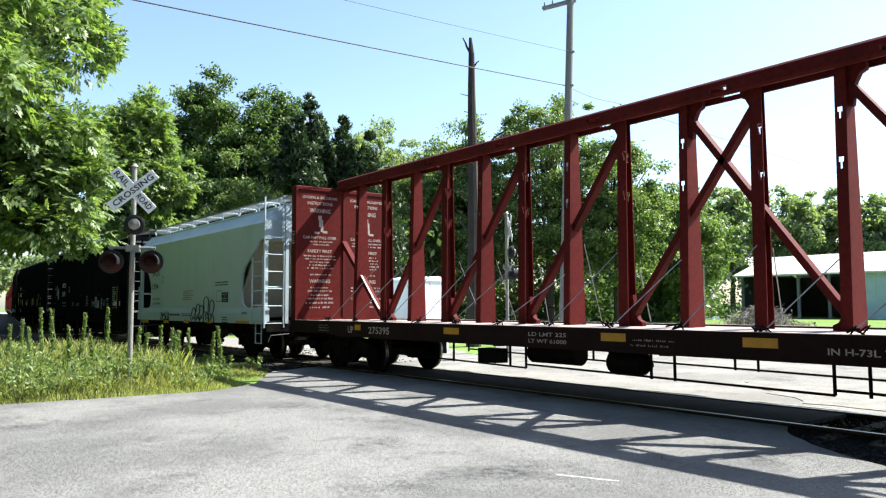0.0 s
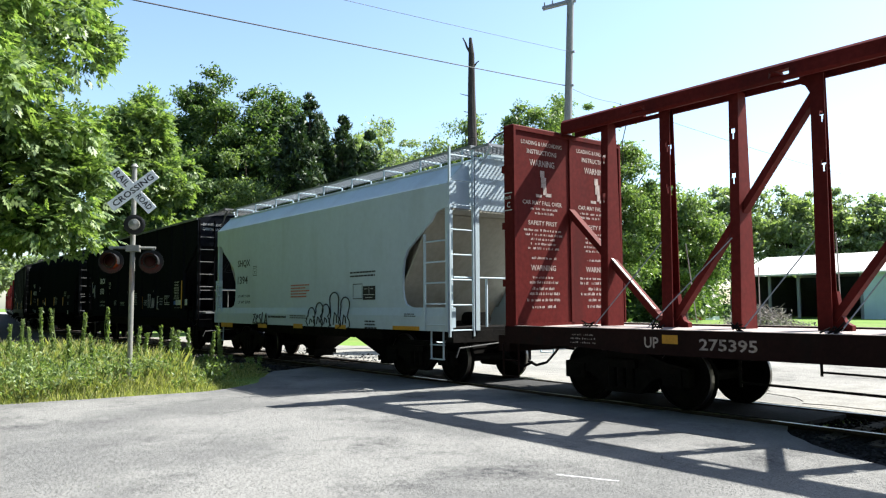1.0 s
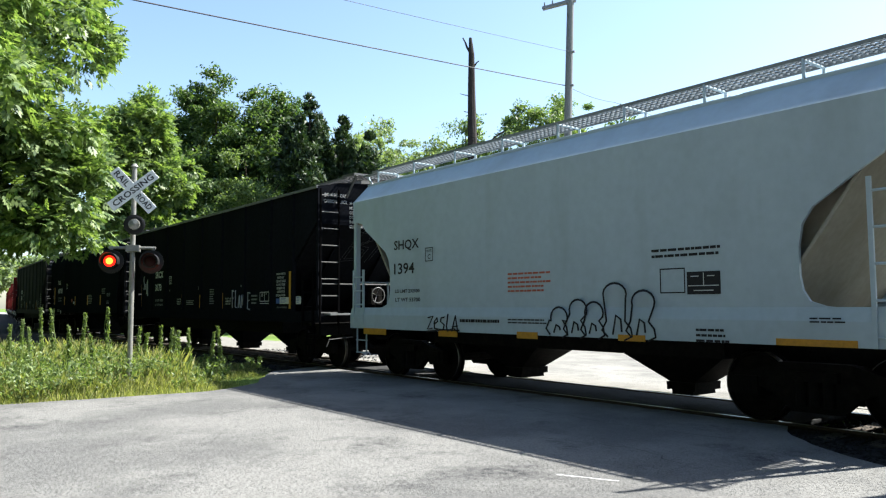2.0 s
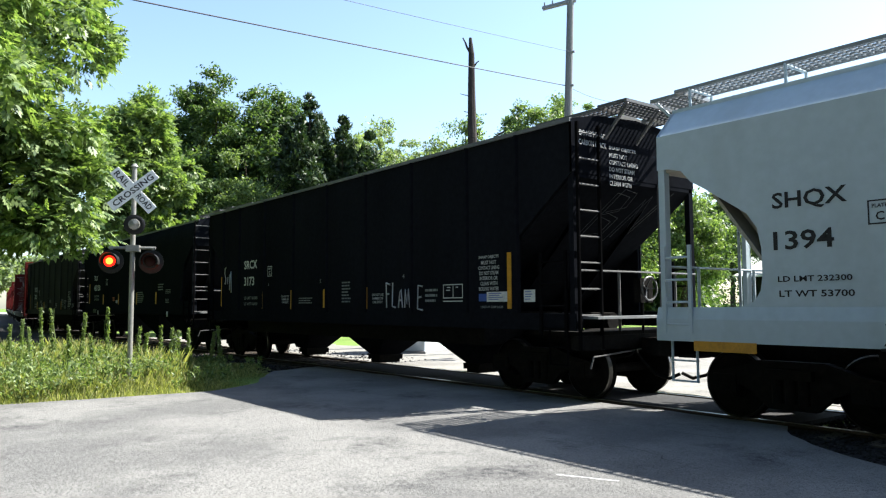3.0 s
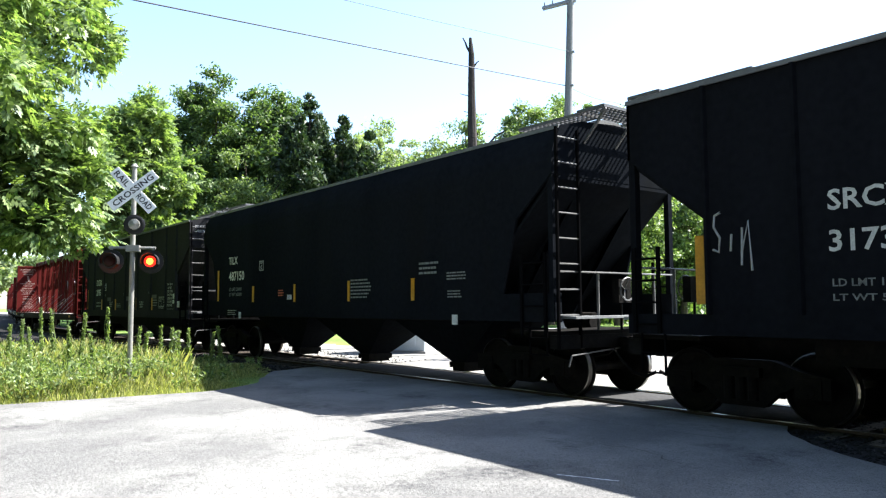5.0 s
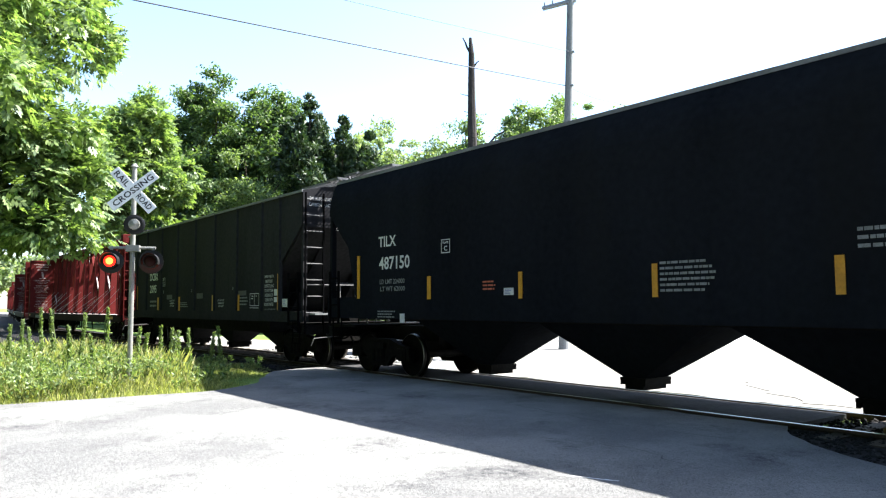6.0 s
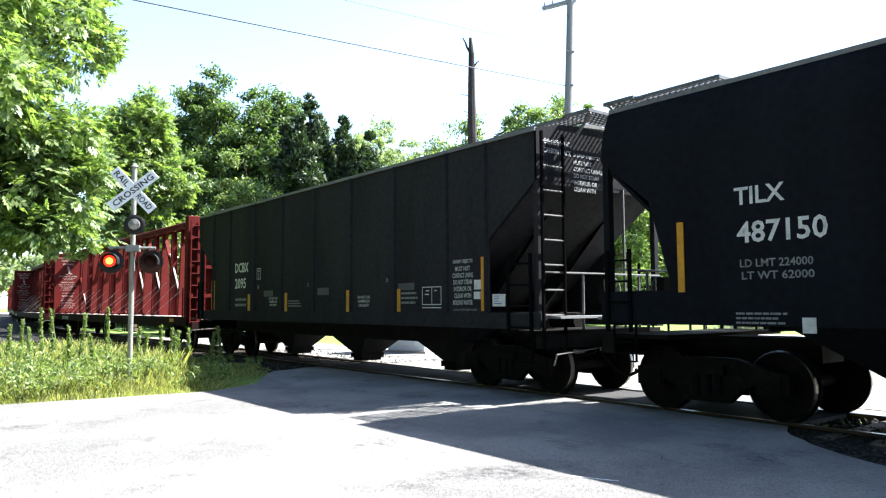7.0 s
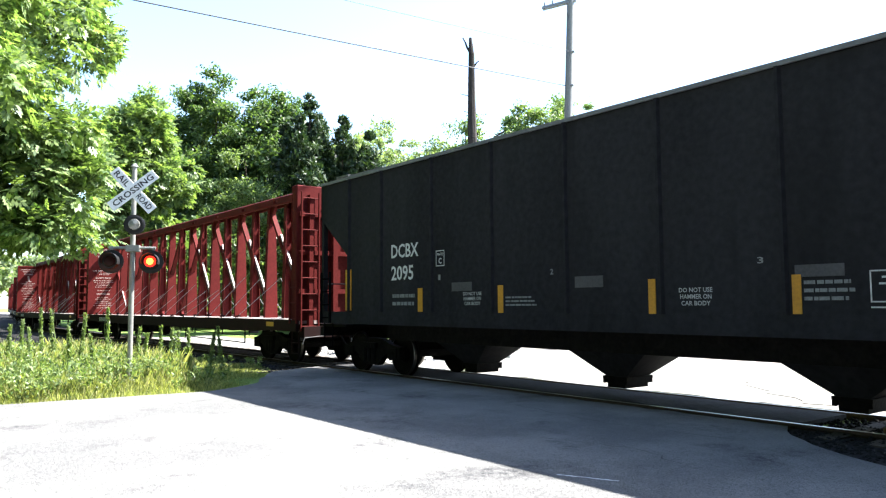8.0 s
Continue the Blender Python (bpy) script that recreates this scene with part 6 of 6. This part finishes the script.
for i, (px, py, hh) in enumerate([(-18.46, -7.46, 1.22), (-17.49, -7.21, 1.44), (-18.42, -6.77, 1.43), (-16.48, -6.85, 1.11), (-17.24, -6.56, 1.36), (-16.39, -6.4, 0.98), (-16.97, -6.06, 1.43), (-15.6, -5.87, 1.08), (-15.94, -5.65, 0.97), (-16.02, -5.27, 1.1), (-16.2, -5.01, 1.04), (-16.38, -4.74, 0.98), (-15.51, -4.78, 1.05), (-15.58, -4.37, 0.97), (-15.98, -3.91, 1.06), (-16.95, -7.46, 1.09), (-18.75, -7.66, 1.13), (-15.4, -5.27, 0.91)]):
    weed(20 + i, hh * 1.12).matrix_basis = pose(px, py, -0.1, 5 * math.sin(i * 2.1), 6 * math.cos(i * 1.3), 40 * i)


# ---------------------------------------------------------------- crossing signals
def crossing_signal(at, turn, label):
    """Mast with crossbuck, bell, cross arm and two flashing lamps that face the way -y before the turn."""
    t = thing("crossing_signal", label, "railway signal", "crossing signals", at, turn)
    bm = bmesh.new()
    rod(bm, (0, 0, 0), (0, 0, 4.30), 0.048, n=14)
    rod(bm, (0, 0, 4.30), (0, 0, 4.36), 0.075, 0.03, 14)
    rod(bm, (0, 0, 0), (0, 0, 0.25), 0.15, 0.10, 12)
    part("mast", bm, M_POST, t, "grey aluminium tube mast")
    c = Vector((0, -0.09, 3.83))
    for k, text in ((1, "CROSSING"), (-1, "RAIL ROAD")):
        bm = bmesh.new()
        bx(bm, -0.52, 0.52, -0.006, 0.006, -0.102, 0.102)
        blade = part("crossbuck_blade", bm, M_SIGN, t, "white reflective sign blade", bevel=0.004)
        blade.matrix_basis = Matrix.Translation(c + Vector((0, -0.014 if k > 0 else 0, 0))) @ pose(0, 0, 0, 0, -40 * k if k > 0 else 47, 0)
        if k > 0:
            lettering([(text, -0.45, -0.058, 0.90, 0.116)], M_BLACK_INK, blade, "y", -0.008, "lettering", "black sign letters")
        else:
            for word in (("RAIL", -0.47, -0.058, 0.34, 0.116), ("ROAD", 0.12, -0.058, 0.35, 0.116)):
                lettering([word], M_BLACK_INK, blade, "y", -0.008, "lettering", "black sign letters")
    # round bell housing below the blades
    bm = bmesh.new()
    revolve(bm, [(0.02, 0.10), (0.15, 0.09), (0.19, 0.02), (0.19, -0.05), (0.155, -0.06), (0.02, -0.06)], (0.05, -0.16, 3.16), 22)
    b = part("bell", bm, M_HOOD, t, "black round bell housing")
    bm = bmesh.new()
    revolve(bm, [(0.02, -0.055), (0.11, -0.06), (0.10, -0.10), (0.02, -0.12)], (0.05, -0.16, 3.16), 20)
    part("bell_face", bm, M_CLEAR, b, "pale metal bell face")
    bm = bmesh.new()
    bx(bm, -0.11, 0.13, -0.10, 0.10, 2.66, 2.78)
    rod(bm, (-0.42, -0.02, 2.73), (0.42, -0.02, 2.73), 0.028, n=10)
    for s in (-1, 1):
        rod(bm, (s * 0.37, -0.02, 2.73), (s * 0.37, -0.02, 2.55), 0.03, n=8)
    part("cross_arm", bm, M_POST, t, "grey cross arm with a junction box")
    discs = []
    for s in (-1, 1):
        lx, lz = s * 0.355, 2.46
        bm = bmesh.new()
        revolve(bm, [(0.02, 0.20), (0.12, 0.18), (0.14, 0.06), (0.225, 0.05), (0.225, 0.035), (0.145, 0.03), (0.12, 0.06), (0.02, 0.07)], (lx, -0.16, lz), 24)
        lamp = part("signal_lamp", bm, M_HOOD, t, "black round lamp with backplate")
        # visor
        bm = bmesh.new()
        rings = []
        for yy in (-0.12, -0.42):
            rings.append([[bm.verts.new((lx + r * math.cos(a), yy - 0.0 - (0.0 if yy > -0.2 else 0.06 * math.sin(a)), lz + r * math.sin(a))) for a in np.linspace(-0.35, math.pi + 0.35, 15)] for r in (0.150, 0.158)])
        for i in range(14):
            for j in (0, 1):
                bm.faces.new((rings[0][j][i], rings[0][j][i + 1], rings[1][j][i + 1], rings[1][j][i]))
            bm.faces.new((rings[1][0][i], rings[1][0][i + 1], rings[1][1][i + 1], rings[1][1][i]))
        part("visor", bm, M_HOOD, lamp, "black half-round visor")
        # lens drum that turns its lit or its dark face outwards
        bm = bmesh.new()
        revolve(bm, [(0.012, -0.028), (0.06, -0.026), (0.09, -0.018), (0.105, -0.006), (0.105, -0.001), (0.012, -0.001)], (0, 0, 0), 24)
        lit = mesh_of("lens", bm, M_LENS_ON)
        bm = bmesh.new()
        revolve(bm, [(0.02, 0.028), (0.09, 0.022), (0.105, 0.006), (0.105, 0.001), (0.02, 0.001)], (0, 0, 0), 24)
        dark = mesh_of("lens", bm, M_LENS_OFF)
        # both faces in one mesh
        bm = bmesh.new()
        bm.from_mesh(lit)
        k = len(bm.faces)
        bm.from_mesh(dark)
        bm.faces.ensure_lookup_table()
        for q in bm.faces[k:]:
            q.material_index = 1
        for q in bm.faces[:k]:
            c = q.calc_center_median()
            if math.hypot(c.x, c.z) < 0.05:
                q.material_index = 2
        k = len(bm.faces)
        revolve(bm, [(0.01, -0.0008), (0.140, -0.0008), (0.140, 0.0008), (0.01, 0.0008)], (0, 0, 0), 24)
        bm.faces.ensure_lookup_table()
        for q in bm.faces[k:]:
            q.material_index = 3
        me = bpy.data.meshes.new("lens")
        bm.to_mesh(me)
        bm.free()
        me.materials.append(M_LENS_ON)
        me.materials.append(M_LENS_OFF)
        me.materials.append(M_BULB)
        me.materials.append(M_HOOD)
        lens = new("lens", me)
        lens.parent = lamp
        lens.location = (lx, -0.27, lz)
        tagged(lens, "round red signal lens, lit and dark by turns")
        discs.append(lens)
    return t, discs


near_signal, LENSES = crossing_signal((-14.95, -6.15, -0.08), 66, "railroad crossbuck on a grey mast with flashing red lamps")
far_signal, FAR_LENSES = crossing_signal((-16.3, 4.8, -0.08), 146, "railroad crossing signal mast seen from behind")
for o in FAR_LENSES:
    for k in (0, 2):
        o.data.materials[k] = M_LENS_OFF


# ---------------------------------------------------------------- poles and cables
def utility_pole():
    t = thing("utility_pole", "tall weathered wooden utility pole with a crossarm", "utility pole", "", (-17.95, 9.05, -0.1))
    bm = bmesh.new()
    rod(bm, (-0.1, -0.05, 0), (0.68, -0.18, 12.8), 0.17, 0.115, 12)
    part("shaft", bm, M_POLE, t)
    c = Vector((0.66, -0.18, 12.05))
    bm = bmesh.new()
    a, b = c + Vector((-0.60, -0.78, -0.16)), c + Vector((0.10, 0.13, 0.14))
    beam(bm, a, b, 0.10, 0.12)
    part("crossarm", bm, M_POLE, t)
    bm = bmesh.new()
    for k in (0.06, 0.3, 0.7, 0.94):
        p = a.lerp(b, k)
        rod(bm, p, p + Vector((0, 0, 0.2)), 0.035, 0.02, 8)
    part("insulator", bm, M_CLEAR, t, "pale glass insulators")
    for z in (10.35, 9.18):
        bm = bmesh.new()
        x = -0.1 + 0.78 * z / 12.8
        rod(bm, (x, -0.2, z), (x + 0.22, -0.12, z), 0.045, n=8)
        part("cable_clamp", bm, M_GALV, t, "steel cable clamp")


utility_pole()


def cable(a, b, sag, r, name="overhead_cable"):
    a, b = Vector(a), Vector(b)
    pts = []
    for i in range(25):
        k = i / 24
        p = a.lerp(b, k)
        p.z -= 4 * sag * k * (1 - k)
        pts.append(tuple(p))
    o = strokes([pts], r, M_WIRE, None, name, "thin dark overhead cable")
    tagged(o, category="cable", group="overhead cables")


P1, P2 = Vector((-17.52, 8.83, 9.10)), Vector((-17.35, 8.91, 10.27))
cable(P1, P1 + (Vector((-15.21, -6.03, 7.66)) - P1) * 1.5, 0.04, 0.016)
cable(P2, P2 + (Vector((-15.3, -1.3, 8.9)) - P2) * 1.8, 0.03, 0.007)
cable(P1, (-19.1, 13.3, 9.6), 0.1, 0.010)
cable((-19.1, 13.3, 9.6), (-29.5, 65.1, 12.6), 0.3, 0.012)

# ---------------------------------------------------------------- things beyond the crossing
t = thing("signal_hut", "silver-white metal railway signal hut", "hut", "", (-20.9, 4.9, -0.1), 20)
bm = bmesh.new()
bx(bm, -0.75, 0.75, -0.75, 0.75, 0.12, 2.45)
part("body", bm, M_HUT, t, bevel=0.02)
bm = bmesh.new()
prism(bm, [(-0.82, 2.43), (-0.82, 2.50), (0, 2.60), (0.82, 2.50), (0.82, 2.43)], -0.82, 0.82, "x")
part("roof", bm, M_HUT, t)
bm = bmesh.new()
bx(bm, -0.38, 0.38, -0.775, -0.752, 0.3, 2.2)
d = part("door", bm, M_HUT, t)
bm = bmesh.new()
bx(bm, 0.25, 0.31, -0.81, -0.776, 1.1, 1.3)
part("handle", bm, M_IRON, d, "dark door handle")
bm = bmesh.new()
bx(bm, -0.85, 0.85, -0.85, 0.85, 0.0, 0.12)
part("plinth", bm, M_STREET, t)


def shed():
    t = thing("shed", "long open-fronted shed with pale tin roof and blue siding", "shed", "", (-46.6, 68.5, -0.1))
    LEN, DEP, EAVE, RIDGE = 48.0, 14.0, 4.75, 7.1
    bm = bmesh.new()
    prism(bm, [(-0.5, EAVE - 0.18), (-0.5, EAVE), (DEP / 2, RIDGE), (DEP + 0.5, EAVE), (DEP + 0.5, EAVE - 0.18), (DEP / 2, RIDGE - 0.18)], -0.6, LEN, "x")
    r = part("roof", bm, M_TIN, t, "pale tin roof sheets")
    bm = bmesh.new()
    for i in range(33):
        xx = -0.5 + 1.5 * i
        beam(bm, (xx, -0.5, EAVE + 0.02), (xx, DEP / 2, RIDGE + 0.02), 0.05, 0.05)
    part("roof_rib", bm, M_TIN, r)
    for name, b in (("back_wall", (0, LEN, DEP - 0.2, DEP, 0, EAVE)), ("end_wall", (0, 0.2, 0.2, DEP, 0, EAVE)), ("partition", (13.2, 13.4, 0.2, DEP, 0, EAVE))):
        bm = bmesh.new()
        bx(bm, *b)
        part(name, bm, M_DARK, t)
    # front: closed siding with two doors and a window from x = 13
    bm = bmesh.new()
    for x0, x1, z0, z1 in ((13.2, 16.6, 0, EAVE), (16.6, 18.2, 2.3, EAVE), (18.2, 22.4, 0, EAVE), (22.4, 24.0, 0, 1.2), (22.4, 24.0, 2.6, EAVE), (24.0, LEN, 0, EAVE)):
        bx(bm, x0, x1, 0, 0.2, z0, z1)
    s = part("front_wall", bm, M_SIDING, t, "pale blue metal siding")
    bm = bmesh.new()
    for i in range(36):
        xx = 13.4 + 0.95 * i
        if not 16.4 < xx < 18.4 and not 22.2 < xx < 24.2:
            bx(bm, xx, xx + 0.08, -0.03, 0.0, 0.0, EAVE)
    part("siding_rib", bm, M_SIDING, s)
    bm = bmesh.new()
    bx(bm, 16.6, 18.2, 0.05, 0.12, 0, 2.3)
    part("door", bm, M_DARK, t, "dark doorway")
    bm = bmesh.new()
    bx(bm, 22.4, 24.0, 0.05, 0.12, 1.2, 2.6)
    part("window", bm, M_DARK, t, "dark window")
    for i in range(5):
        bm = bmesh.new()
        bx(bm, 0.1 + 3.2 * i, 0.35 + 3.2 * i, 0, 0.25, 0, EAVE)
        part("post", bm, M_POLE, t)


shed()


def brush_pile():
    t = thing("brush_pile", "heap of grey cut branches on the lawn", "brush pile", "", (-24.4, 33.0, -0.1))
    rng = np.random.default_rng(12)
    rnd = random.Random(12)
    bm = bmesh.new()
    R = Vector((0.612, 0.79, 0))
    for i in range(900):
        u = rng.normal() * 1.25
        u = max(-2.9, min(2.9, u))
        top = 1.45 * math.exp(-(u / 2.0) ** 2)
        p = R * u + Vector((-0.79, 0.61, 0)) * rng.normal() * 0.8 + Vector((0, 0, top * rng.random() + 0.05))
        d = Vector(rng.normal(size=3) * np.array([1, 1, 0.45])).normalized() * rng.uniform(0.3, 0.9)
        rod(bm, p - d * 0.5, p + d * 0.5, rng.uniform(0.008, 0.03), 0.006, 4)
    part("branches", bm, M_TWIG, t)
    v, f = leaf_cloud(np.stack([rng.normal(size=60) * 0.9, rng.normal(size=60) * 1.1, 0.2 + 0.7 * rng.random(60)], axis=1), np.full(60, 0.4), 22, 0.16, 13)
    raw("dry_leaves", v, f, M_TWIG, t)


brush_pile()
for i in range(13):
    a = Vector((-54.5, 42.4, -0.1)).lerp(Vector((-43.0, 57.0, -0.1)), i / 12)
    b = bmesh.new()
    prism(b, [(-0.22, 0), (-0.16, 0.36), (0.16, 0.36), (0.22, 0)], -0.72, 0.72, "y")
    o = tagged(new("barrier_block", mesh_of("barrier_block", b, M_BARRIER_RED if i % 2 else M_SIGN)), ("faded red" if i % 2 else "white painted") + " low barrier block on the lawn", "barrier", "low barrier blocks")
    o.matrix_basis = Matrix.Translation(a) @ pose(0, 0, 0, 0, 0, -38)


def lawn_chair():
    t = thing("lawn_chair", "white plastic lawn chair beside the road", "chair", "", (-29.9, 16.2, -0.1), 130)
    for name, b in (("seat", (-0.26, 0.26, -0.25, 0.25, 0.40, 0.44)), ("arm_rest", (-0.29, -0.24, -0.25, 0.25, 0.62, 0.65)), ("arm_rest", (0.24, 0.29, -0.25, 0.25, 0.62, 0.65))):
        bm = bmesh.new()
        bx(bm, *b)
        part(name, bm, M_PLASTIC, t, bevel=0.01)
    bm = bmesh.new()
    beam(bm, (0, 0.24, 0.42), (0, 0.40, 0.95), 0.03, 0.03)
    prism(bm, [(-0.25, 0.42), (0.25, 0.42), (0.22, 0.92), (0, 0.97), (-0.22, 0.92)], 0.25, 0.29)
    part("backrest", bm, M_PLASTIC, t)
    for a, b in ((-1, -1), (1, -1), (1, 1), (-1, 1)):
        bm = bmesh.new()
        beam(bm, (a * 0.24, b * 0.23, 0), (a * 0.24, b * 0.23, 0.63), 0.045, 0.045)
        part("leg", bm, M_PLASTIC, t)


lawn_chair()


# ---------------------------------------------------------------- what moves
def motions():
    spins = [(i / 15, pose(0, 0, WHEEL_R, 0, math.degrees(SPEED / WHEEL_R) * i / 15, 0)) for i in range(121)]
    for car, s in CARS:
        if s > -50:
            walk(car, [(0.0, pose(s, 0, 0)), (8.0, pose(s + 8.0 * SPEED, 0, 0))])
        else:
            walk(car, [(i / 4, on_track(s + SPEED * i / 4)) for i in range(33)])
    for car, s in CARS[:5]:
        for o in car.children_recursive:
            if o.name.startswith(("wheelset", "tread")):
                x = o.location.x
                walk(o, [(t, Matrix.Translation((x, 0, 0)) @ m) for t, m in spins])
    # lamps: the left one, then the right one, at each change
    changes = [(0.0, None), (1.05, 1), (1.35, 0), (2.05, 1), (2.75, 0), (3.45, 1), (4.15, 0), (4.85, 1), (5.5, 0), (6.2, 1), (6.95, 0), (7.6, 1)]
    for k, lens in enumerate(LENSES):
        p = lens.location.copy()
        rows, angle = [(0.0, 180.0)], 180.0
        for t, on in changes[1:]:
            goal = 0.0 if on == k else 180.0
            if goal == angle:
                continue
            rows.append((t - 1 / 30, angle))
            rows.append((t, (angle * 2 + goal) / 3))
            rows.append((t + 1 / 30, (angle + goal * 2) / 3))
            rows.append((t + 2 / 30, goal))
            angle = goal
        rows.append((8.0, angle))
        walk(lens, [(t, Matrix.Translation(p) @ pose(0, 0, 0, 0, 0, a)) for t, a in rows])


motions()
